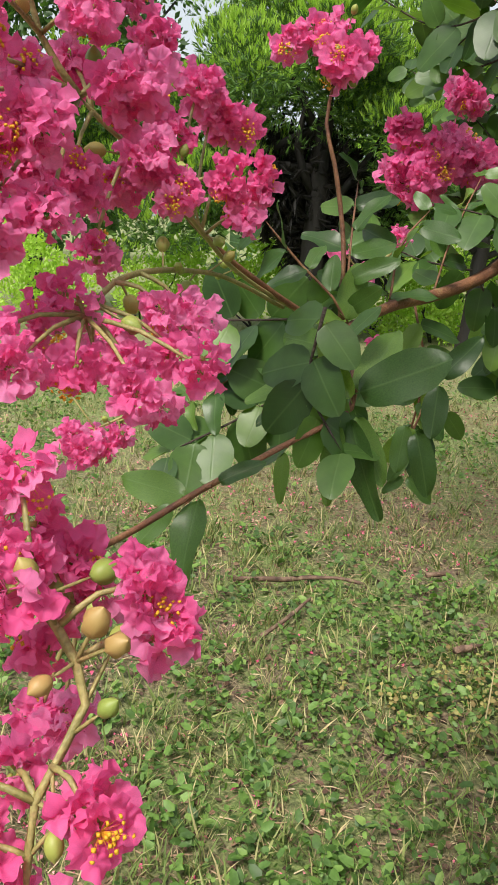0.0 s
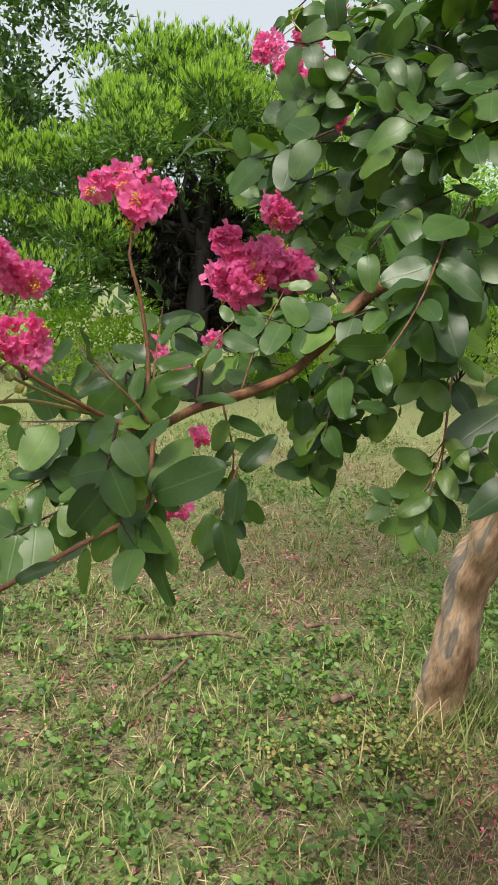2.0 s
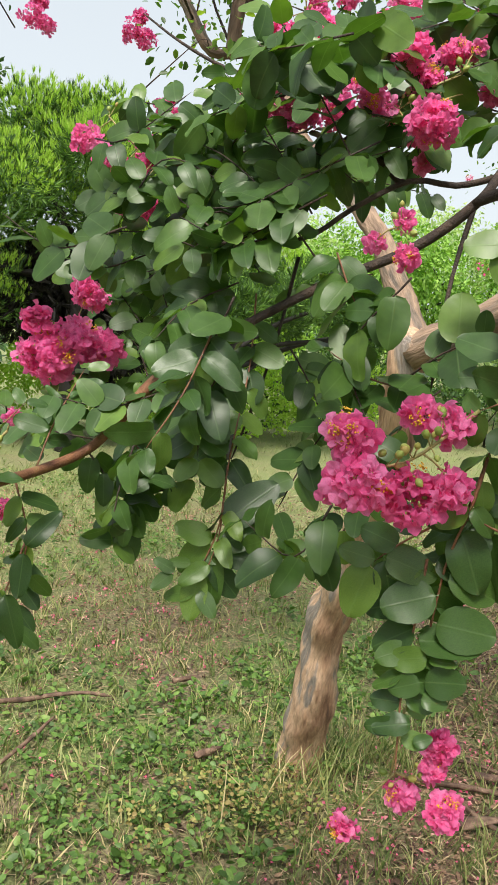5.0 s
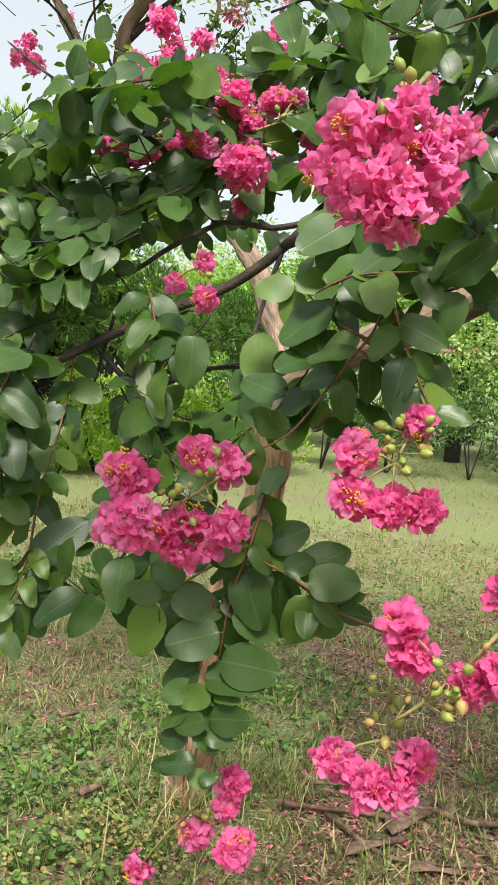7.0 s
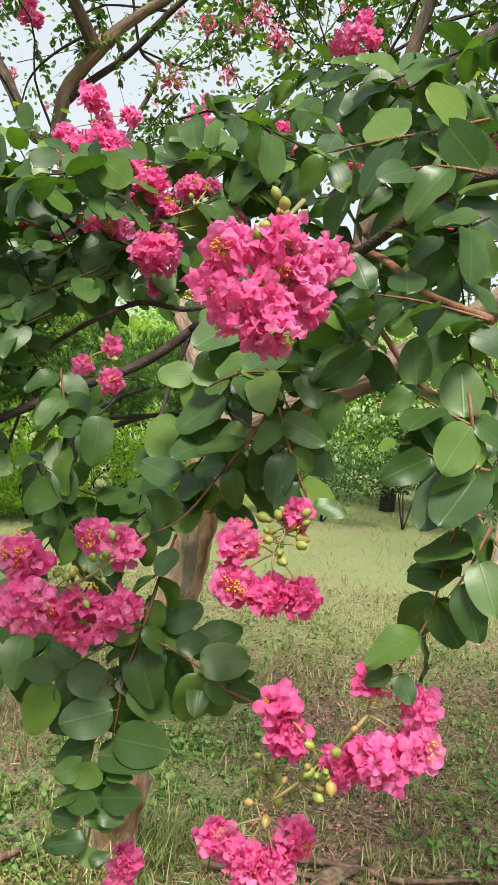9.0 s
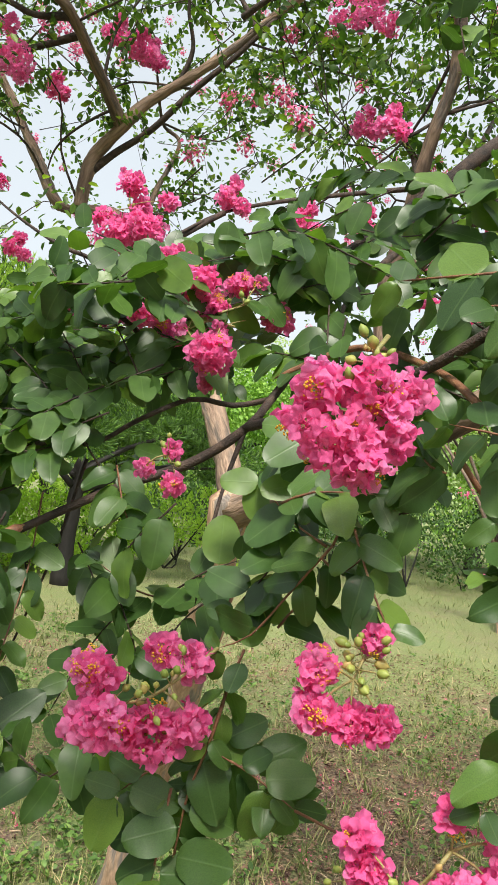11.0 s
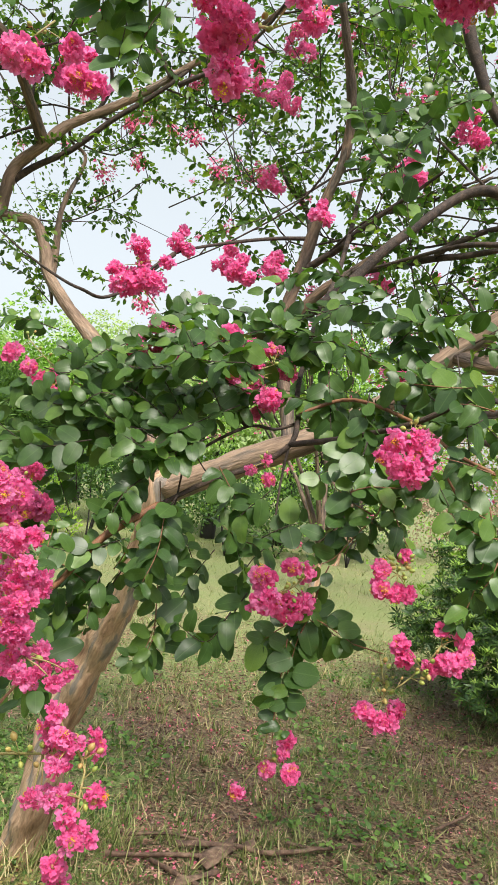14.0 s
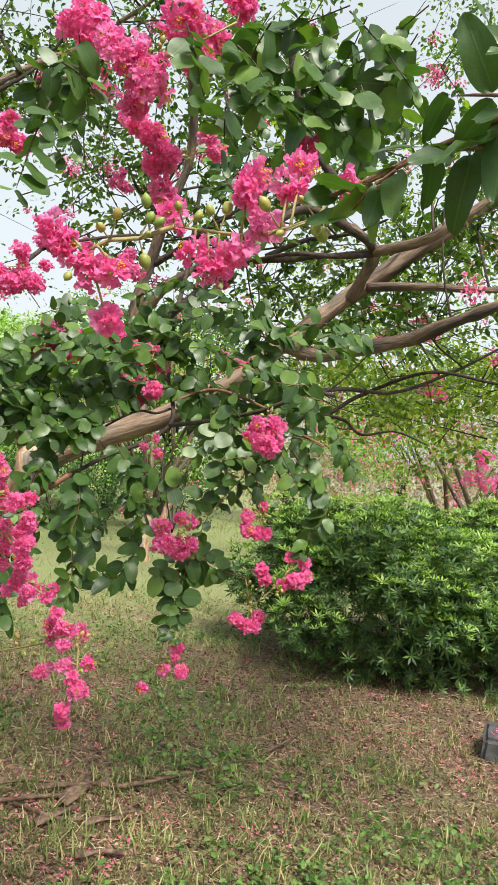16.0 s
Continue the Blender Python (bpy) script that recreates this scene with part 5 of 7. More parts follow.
spray([(0.547, 0.589, 1.865), (0.454, 0.607, 1.811), (0.380, 0.607, 1.753)], 0.0423, gap=0.021)
spray([(0.634, 0.377, 1.901), (0.628, 0.384, 1.824), (0.593, 0.418, 1.760)], 0.0405, gap=0.021)
spray([(0.604, 0.339, 1.823), (0.589, 0.356, 1.710), (0.567, 0.377, 1.661)], 0.0405, gap=0.021)
spray([(0.539, 0.467, 1.732), (0.504, 0.501, 1.669), (0.526, 0.483, 1.597)], 0.0405, gap=0.021)
spray([(0.405, 0.520, 1.707), (0.385, 0.540, 1.639), (0.387, 0.541, 1.566)], 0.0405, gap=0.021)
spray([(0.485, 0.455, 1.546), (0.463, 0.476, 1.496), (0.426, 0.508, 1.518)], 0.0405, gap=0.021)
spray([(0.157, 0.412, 1.544), (0.151, 0.419, 1.499), (0.171, 0.402, 1.466)], 0.0405, gap=0.021)
spray([(0.150, 0.551, 1.563), (0.151, 0.552, 1.498), (0.179, 0.529, 1.463)], 0.0405, gap=0.021)
spray([(0.625, 0.495, 2.535), (0.668, 0.456, 2.563), (0.732, 0.400, 2.533)], 0.0423, gap=0.021)
spray([(0.944, 0.612, 2.561), (0.874, 0.676, 2.524), (0.818, 0.726, 2.527)], 0.0423, gap=0.021)
spray([(0.978, 0.581, 2.592), (0.919, 0.639, 2.457), (0.910, 0.780, 2.458)], 0.0423, gap=0.021)
spray([(1.004, 0.426, 2.548), (0.999, 0.563, 2.570), (0.981, 0.712, 2.615)], 0.0423, gap=0.021)
spray([(0.192, 0.353, 2.298), (0.175, 0.370, 2.259), (0.170, 0.376, 2.207)], 0.0386, gap=0.021)
spray([(0.302, -0.168, 2.363), (0.299, -0.084, 2.315), (0.290, 0.007, 2.276)], 0.0423, gap=0.021)
spray([(0.300, -0.163, 2.282), (0.288, -0.070, 2.267), (0.278, 0.023, 2.234)], 0.0423, gap=0.021)
spray([(0.238, -0.090, 2.351), (0.224, 0.006, 2.332), (0.226, 0.084, 2.305)], 0.0423, gap=0.021)
spray([(0.275, -0.051, 2.196), (0.260, 0.043, 2.263), (0.263, 0.119, 2.254)], 0.0423, gap=0.021)
spray([(0.202, -0.046, 2.337), (0.254, 0.049, 2.334), (0.254, 0.050, 2.270)], 0.0405, gap=0.021)
spray([(0.170, 0.307, 2.349), (0.166, 0.393, 2.313), (0.158, 0.406, 2.210)], 0.0405, gap=0.021)
spray([(0.153, 0.328, 2.355), (0.140, 0.423, 2.335), (0.163, 0.476, 2.291)], 0.0405, gap=0.021)
spray([(0.269, -0.126, 2.320), (0.282, -0.141, 2.278), (0.267, -0.122, 2.232)], 0.0423, gap=0.021)
spray([(0.797, 0.499, 2.087), (0.762, 0.389, 1.976), (0.730, 0.271, 1.948)], 0.0423, gap=0.021)
spray([(0.778, 0.680, 2.088), (0.841, 0.604, 2.072), (0.899, 0.532, 2.110)], 0.0423, gap=0.021)
spray([(0.602, 1.053, 2.060), (0.672, 0.965, 2.103), (0.757, 0.863, 2.089)], 0.0423, gap=0.021)
# the foremost branch with its leaves
bough([(-0.240, -0.549, 1.929), (-0.228, -0.516, 1.925), (-0.225, -0.480, 1.917), (-0.232, -0.447, 1.903), (-0.238, -0.424, 1.894)], 0.0018, 0.0013, mat=SHOOT)
spray([(-0.229, -0.522, 1.919), (-0.231, -0.512, 1.912), (-0.231, -0.496, 1.912)], 0.0361, near=True, gap=0.02)
spray([(-0.230, -0.466, 1.908), (-0.234, -0.453, 1.897), (-0.234, -0.444, 1.887)], 0.0292, near=True, gap=0.018)
spray([(-0.226, -0.487, 1.919), (-0.227, -0.470, 1.912), (-0.232, -0.448, 1.902), (-0.231, -0.433, 1.901)], 0.0292, near=True, gap=0.022)
spray([(-0.238, -0.535, 1.923), (-0.239, -0.519, 1.931), (-0.234, -0.494, 1.938)], 0.0344, near=True, gap=0.02)
spray([(-0.230, -0.546, 1.934), (-0.225, -0.521, 1.958), (-0.216, -0.501, 1.981)], 0.031, near=True, gap=0.022)
spray([(0.330, -0.119, 2.244), (0.334, -0.045, 2.236), (0.291, 0.006, 2.260)], 0.0423, gap=0.019)
spray([(0.294, -0.080, 2.368), (0.316, -0.027, 2.321), (0.277, 0.022, 2.306)], 0.0423, gap=0.019)
spray([(0.286, 0.086, 2.419), (0.306, 0.141, 2.383), (0.291, 0.162, 2.310)], 0.0423, gap=0.019)
spray([(0.296, -0.160, 2.325), (0.321, -0.110, 2.281), (0.384, -0.106, 2.253)], 0.0423, gap=0.019)
spray([(0.292, 0.001, 2.365), (0.321, -0.031, 2.266), (0.351, -0.066, 2.215)], 0.0423, gap=0.019)
spray([(0.329, 0.118, 2.255), (0.312, 0.136, 2.322), (0.293, 0.156, 2.407)], 0.0423, gap=0.019)
# denser foliage over the limb
spray([(0.456, 0.994, 1.875), (0.489, 0.959, 1.924), (0.561, 0.958, 1.928)], 0.0432, gap=0.02)
spray([(0.727, 0.540, 1.885), (0.681, 0.585, 1.898), (0.677, 0.660, 1.908)], 0.0432, gap=0.02)
spray([(0.605, 0.834, 1.947), (0.642, 0.796, 1.986), (0.749, 0.758, 2.008)], 0.0432, gap=0.02)
spray([(0.423, 0.621, 1.930), (0.462, 0.582, 1.921), (0.542, 0.570, 1.975)], 0.0432, gap=0.02)
spray([(0.561, 0.442, 1.968), (0.593, 0.409, 1.971), (0.683, 0.390, 1.948)], 0.0432, gap=0.02)
spray([(0.485, 0.507, 1.923), (0.436, 0.556, 1.920), (0.426, 0.636, 1.951)], 0.0432, gap=0.02)
spray([(0.421, 1.022, 1.758), (0.380, 1.064, 1.746), (0.361, 1.153, 1.776)], 0.0432, gap=0.02)
spray([(0.383, 0.966, 1.759), (0.333, 1.017, 1.736), (0.332, 1.090, 1.730)], 0.0432, gap=0.02)
spray([(0.862, 0.737, 2.104), (0.823, 0.778, 2.073), (0.811, 0.858, 2.118)], 0.0432, gap=0.02)
spray([(0.816, 0.826, 1.937), (0.862, 0.779, 1.934), (0.988, 0.725, 1.905)], 0.0432, gap=0.02)
spray([(0.455, 0.770, 1.894), (0.410, 0.817, 1.861), (0.410, 0.887, 1.891)], 0.0432, gap=0.02)
spray([(0.333, 0.762, 1.821), (0.369, 0.725, 1.855), (0.464, 0.701, 1.811)], 0.0432, gap=0.02)
spray([(0.289, 0.820, 1.886), (0.322, 0.787, 1.882), (0.392, 0.786, 1.942)], 0.0432, gap=0.02)
spray([(0.391, 1.020, 1.985), (0.347, 1.063, 1.998), (0.320, 1.162, 2.012)], 0.0432, gap=0.02)
spray([(0.634, 1.056, 1.941), (0.678, 1.012, 1.922), (0.783, 0.978, 1.902)], 0.0432, gap=0.02)
spray([(0.840, 0.766, 1.864), (0.898, 0.708, 1.864), (0.995, 0.680, 1.912)], 0.0432, gap=0.02)
spray([(0.426, 0.942, 1.904), (0.472, 0.895, 1.929), (0.541, 0.897, 1.904)], 0.0432, gap=0.02)
spray([(0.463, 0.747, 1.809), (0.413, 0.796, 1.803), (0.402, 0.880, 1.773)], 0.0432, gap=0.02)
spray([(0.752, 0.987, 2.011), (0.703, 1.036, 2.017), (0.690, 1.120, 2.039)], 0.0432, gap=0.02)
spray([(0.487, 0.796, 1.806), (0.432, 0.851, 1.820), (0.414, 0.942, 1.779)], 0.0432, gap=0.02)
spray([(0.730, 0.688, 1.938), (0.694, 0.725, 1.945), (0.655, 0.836, 1.896)], 0.0432, gap=0.02)
spray([(0.863, 0.800, 1.944), (0.925, 0.738, 1.953), (0.991, 0.742, 1.944)], 0.0432, gap=0.02)
spray([(0.683, 0.959, 1.937), (0.640, 1.002, 1.950), (0.610, 1.104, 1.915)], 0.0432, gap=0.02)
spray([(0.578, 0.797, 2.009), (0.543, 0.833, 1.974), (0.530, 0.917, 2.003)], 0.0432, gap=0.02)
spray([(0.976, 0.767, 2.126), (1.032, 0.711, 2.112), (1.119, 0.691, 2.185)], 0.0432, gap=0.02)
spray([(0.598, 0.606, 1.888), (0.545, 0.659, 1.906), (0.544, 0.732, 1.882)], 0.0432, gap=0.02)
spray([(0.354, 0.927, 1.942), (0.403, 0.878, 1.923), (0.455, 0.896, 1.960)], 0.0432, gap=0.02)
spray([(0.704, 0.563, 1.795), (0.752, 0.512, 1.843), (0.833, 0.504, 1.781)], 0.0432, gap=0.02)
spray([(0.444, 0.895, 1.933), (0.498, 0.869, 1.926), (0.575, 0.886, 1.946)], 0.0423, gap=0.02)
spray([(0.420, 1.034, 1.738), (0.355, 1.067, 1.722), (0.315, 1.144, 1.711)], 0.0423, gap=0.02)
spray([(0.406, 0.973, 1.896), (0.351, 1.001, 1.887), (0.323, 1.075, 1.822)], 0.0423, gap=0.02)
spray([(0.370, 0.775, 1.834), (0.318, 0.802, 1.826), (0.296, 0.868, 1.834)], 0.0423, gap=0.02)
spray([(0.474, 0.709, 1.870), (0.512, 0.690, 1.872), (0.585, 0.712, 1.842)], 0.0423, gap=0.02)
spray([(0.664, 0.884, 1.771), (0.616, 0.908, 1.762), (0.583, 0.982, 1.745)], 0.0423, gap=0.02)
spray([(0.354, 0.821, 1.762), (0.315, 0.842, 1.746), (0.275, 0.918, 1.742)], 0.0423, gap=0.02)
spray([(0.471, 0.663, 1.916), (0.430, 0.683, 1.908), (0.390, 0.759, 1.899)], 0.0423, gap=0.02)
spray([(0.499, 0.653, 1.951), (0.528, 0.637, 1.975), (0.589, 0.663, 1.967)], 0.0423, gap=0.02)
spray([(0.477, 1.007, 1.839), (0.520, 0.984, 1.864), (0.597, 1.000, 1.889)], 0.0423, gap=0.02)
spray([(0.440, 0.826, 1.888), (0.486, 0.803, 1.889), (0.566, 0.822, 1.854)], 0.0423, gap=0.02)
spray([(0.449, 0.848, 1.810), (0.416, 0.866, 1.784), (0.364, 0.950, 1.738)], 0.0423, gap=0.02)
spray([(0.460, 0.699, 1.790), (0.413, 0.721, 1.803), (0.402, 0.786, 1.746)], 0.0423, gap=0.02)
spray([(0.791, 0.353, 1.954), (0.758, 0.384, 1.925), (0.749, 0.456, 1.988)], 0.0423, gap=0.02)
spray([(0.986, 0.449, 2.049), (1.026, 0.414, 2.050), (1.132, 0.385, 2.091)], 0.0423, gap=0.02)
spray([(0.739, 0.436, 2.002), (0.771, 0.406, 2.043), (0.858, 0.396, 2.042)], 0.0423, gap=0.02)
spray([(0.800, 0.349, 1.868), (0.760, 0.384, 1.883), (0.744, 0.467, 1.840)], 0.0423, gap=0.02)
spray([(0.777, 0.550, 1.999), (0.719, 0.601, 2.018), (0.717, 0.670, 2.023)], 0.0423, gap=0.02)
spray([(0.851, 0.361, 2.024), (0.890, 0.324, 2.060), (0.996, 0.296, 2.080)], 0.0423, gap=0.02)
spray([(0.746, 0.338, 1.906), (0.701, 0.377, 1.936), (0.713, 0.434, 1.893)], 0.0423, gap=0.02)
spray([(0.788, 0.483, 1.908), (0.833, 0.443, 1.912), (0.921, 0.431, 1.937)], 0.0423, gap=0.02)
spray([(0.751, 0.340, 1.845), (0.699, 0.386, 1.861), (0.706, 0.449, 1.809)], 0.0423, gap=0.02)
# foliage round the limb and below it
spray([(0.717, 0.568, 1.957), (0.710, 0.547, 1.902), (0.705, 0.524, 1.827)], 0.0400, gap=0.019)
spray([(0.749, 0.474, 1.909), (0.780, 0.512, 1.874), (0.812, 0.548, 1.815)], 0.0400, gap=0.019)
spray([(0.889, 0.483, 1.965), (0.924, 0.513, 1.924), (0.963, 0.543, 1.857)], 0.0400, gap=0.019)
spray([(0.920, 0.390, 1.904), (0.940, 0.348, 1.868), (0.962, 0.305, 1.812)], 0.0400, gap=0.019)
spray([(0.926, 0.321, 1.821), (0.943, 0.292, 1.796), (0.963, 0.262, 1.750)], 0.0400, gap=0.019)
spray([(0.846, 0.458, 1.836), (0.860, 0.412, 1.784), (0.876, 0.365, 1.712)], 0.0400, gap=0.019)
spray([(0.611, 0.540, 1.639), (0.585, 0.549, 1.610), (0.562, 0.555, 1.561)], 0.0400, gap=0.019)
spray([(0.885, 0.294, 1.717), (0.902, 0.302, 1.687), (0.921, 0.310, 1.636)], 0.0400, gap=0.019)
spray([(0.646, 0.764, 1.994), (0.656, 0.769, 1.949), (0.669, 0.773, 1.880)], 0.0400, gap=0.019)
spray([(0.743, 0.742, 2.061), (0.759, 0.675, 2.011), (0.775, 0.609, 1.939)], 0.0400, gap=0.019)
spray([(0.544, 0.600, 1.618), (0.512, 0.607, 1.569), (0.482, 0.612, 1.503)], 0.0400, gap=0.019)
spray([(0.507, 0.698, 1.665), (0.524, 0.668, 1.628), (0.543, 0.637, 1.570)], 0.0400, gap=0.019)
spray([(-0.006, -0.133, 2.167), (-0.007, -0.158, 2.144), (-0.008, -0.184, 2.111)], 0.0340, gap=0.019)
spray([(0.028, -0.144, 2.205), (0.045, -0.113, 2.197), (0.062, -0.082, 2.175)], 0.0340, gap=0.019)
spray([(0.037, -0.186, 2.164), (0.062, -0.199, 2.137), (0.089, -0.213, 2.098)], 0.0340, gap=0.019)
spray([(0.073, -0.199, 2.202), (0.053, -0.174, 2.178), (0.034, -0.150, 2.143)], 0.0340, gap=0.019)
spray([(0.001, -0.171, 2.116), (0.022, -0.190, 2.100), (0.045, -0.211, 2.073)], 0.0340, gap=0.019)
spray([(0.050, -0.199, 2.109), (0.083, -0.207, 2.099), (0.117, -0.217, 2.077)], 0.0340, gap=0.019)
spray([(0.092, -0.220, 2.152), (0.107, -0.222, 2.131), (0.124, -0.224, 2.098)], 0.0340, gap=0.019)
spray([(0.006, -0.115, 2.113), (0.030, -0.093, 2.112), (0.054, -0.073, 2.097)], 0.0340, gap=0.019)
spray([(0.094, -0.194, 2.238), (0.109, -0.229, 2.199), (0.124, -0.264, 2.149)], 0.0340, gap=0.019)
spray([(0.040, -0.004, 2.250), (0.026, -0.040, 2.195), (0.013, -0.076, 2.132)], 0.0340, gap=0.019)
spray([(-0.075, 0.061, 2.164), (-0.039, 0.073, 2.168), (-0.001, 0.082, 2.158)], 0.0340, gap=0.019)
spray([(-0.079, 0.067, 2.120), (-0.099, 0.060, 2.068), (-0.118, 0.051, 2.006)], 0.0340, gap=0.019)
spray([(-0.048, 0.074, 2.212), (-0.020, 0.102, 2.192), (0.010, 0.128, 2.155)], 0.0340, gap=0.019)


# ---- the crown overhead ----
def clump(c, n, reach, size, flat=0.6):
    d = unit(rng.normal(0, 1, (n, 3))) * (rng.random((n, 1)) ** 0.5) * np.array([1, 1, flat]) * reach
    x = unit(d + rng.normal(0, 0.35, (n, 3)) * reach + np.array([0, 0, -0.25 * reach]))
    return np.array(c) + d, x, unit(rng.normal(0, 0.5, (n, 3)) + np.array([0, -0.2, 0.8])), size * rng.uniform(0.7, 1.2, n)


def crown(parent, centres, n, reach, size, mat, name="crown", template=OVAL, flat=0.6):
    bits = [clump(c, n, reach * rng.uniform(0.7, 1.3), size, flat) for c in centres]
    o, x, nm, s = [np.concatenate([b[k] for b in bits]) for k in range(4)]
    return spread(template, o, x, nm, s, name, mat, parent)


def local(ob):
    """Geometry given in world places goes under a thing that stands elsewhere."""
    ob.matrix_parent_inverse = Matrix.Translation(-ob.parent.location)
    return ob


def clear(p):
    """High and far enough not to hang before the visitor's eyes."""
    away = math.hypot(p[0] + 0.2, p[1] + 0.4)
    return away > 2.1 and p[2] > 1.74 + (0.17 if p[0] - 0.3 > 0.13 * (p[1] + 0.1) else 0.355) * away


wood, leaf_bits, tops = [], [], []
high = np.concatenate([q[q[:, 2] > 2.0] for q in LIMB_LINES if (q[:, 2] > 2.0).any()])
crowded = {}
while len(tops) < 56:
    p = high[int(rng.integers(len(high)))]
    d = unit(rng.normal(0, 1, 3) * np.array((1, 1, 0.5)) + np.array((0.25, 0.35, 0.55)))
    line = [p]
    for _ in range(4):
        d = unit(d + rng.normal(0, 0.42, 3))
        line.append(line[-1] + d * rng.uniform(0.18, 0.36))
    if not (clear(line[2]) and clear(line[-1])):
        continue
    cell = (int(math.degrees(math.atan2(line[2][0], line[2][1] + 0.4)) // 9), int(math.degrees(math.atan2(line[2][2] - 1.7, math.hypot(line[2][0], line[2][1] + 0.4))) // 9))
    if crowded.get(cell, 0) >= 3:
        continue
    crowded[cell] = crowded.get(cell, 0) + 1
    tops.append(line[-1])
    wood.append(tube_arrays(line, 0.0048, 0.0015, 6, 0.06, 0.15))
    for s in range(7):
        c = line[1 + s % 4] if s < 6 else line[-1]
        e = unit(d * 0.5 + rng.normal(0, 0.8, 3) + np.array((0, 0, 0.1)))
        mid = c + e * rng.uniform(0.14, 0.24)
        end = mid + unit(e + rng.normal(0, 0.45, 3) + np.array((0, 0, -0.2))) * rng.uniform(0.14, 0.3)
        if not clear(end):
            continue
        wood.append(tube_arrays([c, mid, end], 0.0026, 0.001, 5, 0.05, 0.2))
        leaf_bits.append(leaf_places([c + (mid - c) * 0.4, mid, end], 0.033, 0.020, np.zeros(3), 0.5))
        if s % 3 == 1:
            leaf_bits.append(leaf_places([mid, mid + unit(rng.normal(0, 1, 3)) * 0.13, mid + unit(rng.normal(0, 1, 3)) * 0.26], 0.033, 0.020, np.zeros(3), 0.5))
o, x, nm, s = [np.concatenate([q[m] for q in leaf_bits]) for m in range(4)]
local(spread(OVAL, o, x, nm, s, "crown", LEAF_FAR, tree))
haze = []
while len(haze) < 90:
    p = np.array([rng.uniform(-2.5, 7.5), rng.uniform(3.2, 8.0), rng.uniform(2.7, 6.5)])
    if clear(p) and noise.noise(Vector(p) * 1.1) > 0.05:
        haze.append(p)
local(crown(tree, haze, 60, 0.32, 0.046, LEAF_FAR, "outer_crown"))
# low outer clumps take the leaf that has sunlight painted in
low = [np.array((4.06, 2.36, 2.21)) + np.array((0.22, -1.08, 0.55)) * rng.random() + rng.normal(0, 1, 3) * np.array((0.7, 0.7, 0.26)) for _ in range(95)]
local(crown(tree, low, 60, 0.27, 0.042, LEAF_SUNLIT, flat=0.4))
for p in low[:60]:
    q = p + rng.normal(0, 0.35, 3) * np.array((1, 1, 0.3))
    wood.append(tube_arrays([q, (p + q) / 2 + rng.normal(0, 0.06, 3), p + rng.normal(0, 0.1, 3)], 0.004, 0.0015, 5, 0.06, 0.2))
low = [np.array((3.04, 1.55, 2.18)) + np.array((0.29, -0.68, 0.18)) * rng.random() + rng.normal(0, 1, 3) * np.array((0.4, 0.5, 0.16)) for _ in range(60)]
local(crown(tree, low, 46, 0.24, 0.040, LEAF_SUNLIT, flat=0.35))
for p in low:
    q = p + rng.normal(0, 0.35, 3) * np.array((1, 1, 0.2))
    wood.append(tube_arrays([q, (p + q) / 2 + rng.normal(0, 0.06, 3), p + rng.normal(0, 0.1, 3)], 0.004, 0.0015, 5, 0.06, 0.2))
over = []
while len(over) < 75:
    p = np.array((rng.uniform(-0.7, 1.1), rng.uniform(2.1, 4.6), 0.0))
    p[2] = 1.74 + math.hypot(p[0] + 0.2, p[1] + 0.4) * rng.uniform(0.37, 0.85)
    if noise.noise(Vector(p) * 1.6) > -0.12:
        over.append(p)
        wood.append(tube_arrays([p + rng.normal(0, 0.22, 3), p + rng.normal(0, 0.08, 3), p, p + rng.normal(0, 0.2, 3)], 0.0026, 0.001, 5, 0.05, 0.2))
while len(over) < 190:
    az, el, far = radians(rng.uniform(14, 66)), radians(rng.uniform(15, 42)), rng.uniform(2.4, 4.6)
    p = np.array((far * math.sin(az) - 0.1, far * math.cos(az) - 0.4, 1.72 + far * math.tan(el)))
    if noise.noise(Vector(p) * 1.5) > 0.10:
        over.append(p)
        wood.append(tube_arrays([p + rng.normal(0, 0.2, 3), p + rng.normal(0, 0.08, 3), p, p + rng.normal(0, 0.2, 3)], 0.0026, 0.001, 5, 0.05, 0.2))
local(crown(tree, over, 84, 0.18, 0.030, LEAF_FAR))
v, f = joined(wood)
local(hang("brushwood", mesh_of("brushwood", v, f, TWIG), tree, kind="stuff"))
PINK_BITS = leaf_template(3, 1, 0.4, 0.5, 0.9)
local(crown(tree, [p + rng.normal(0, 0.1, 3) for p in tops + haze + over[::3]], 85, 0.040, 0.014, PETAL_JOINED, "blossom", PINK_BITS, 1.0))


# ---- ground ----
def ground_height(x, y):
    return 0.015 * np.sin(x * 1.7 + 0.6) * np.cos(y * 1.3) + 0.008 * np.sin(x * 4.1 + y * 3.3)


def make_ground():
    fine = np.concatenate([[-3000, -600, -120, -40, -14], np.linspace(-6, 14, 101), [22, 50, 130, 600, 3000]])
    v, k = [], len(fine)
    for x in fine:
        for y in fine:
            near = 1.0 if abs(x) < 20 and abs(y) < 20 else 0.0
            v.append((x, y, float(ground_height(x, y)) * near))
    f = [(i * k + j, (i + 1) * k + j, (i + 1) * k + j + 1, i * k + j + 1) for i in range(k - 1) for j in range(k - 1)]
    return tagged(new("ground", mesh_of("ground", v, f, SOIL)), "patchy lawn of short grass, weeds and bare reddish earth", "ground", kind="structure")


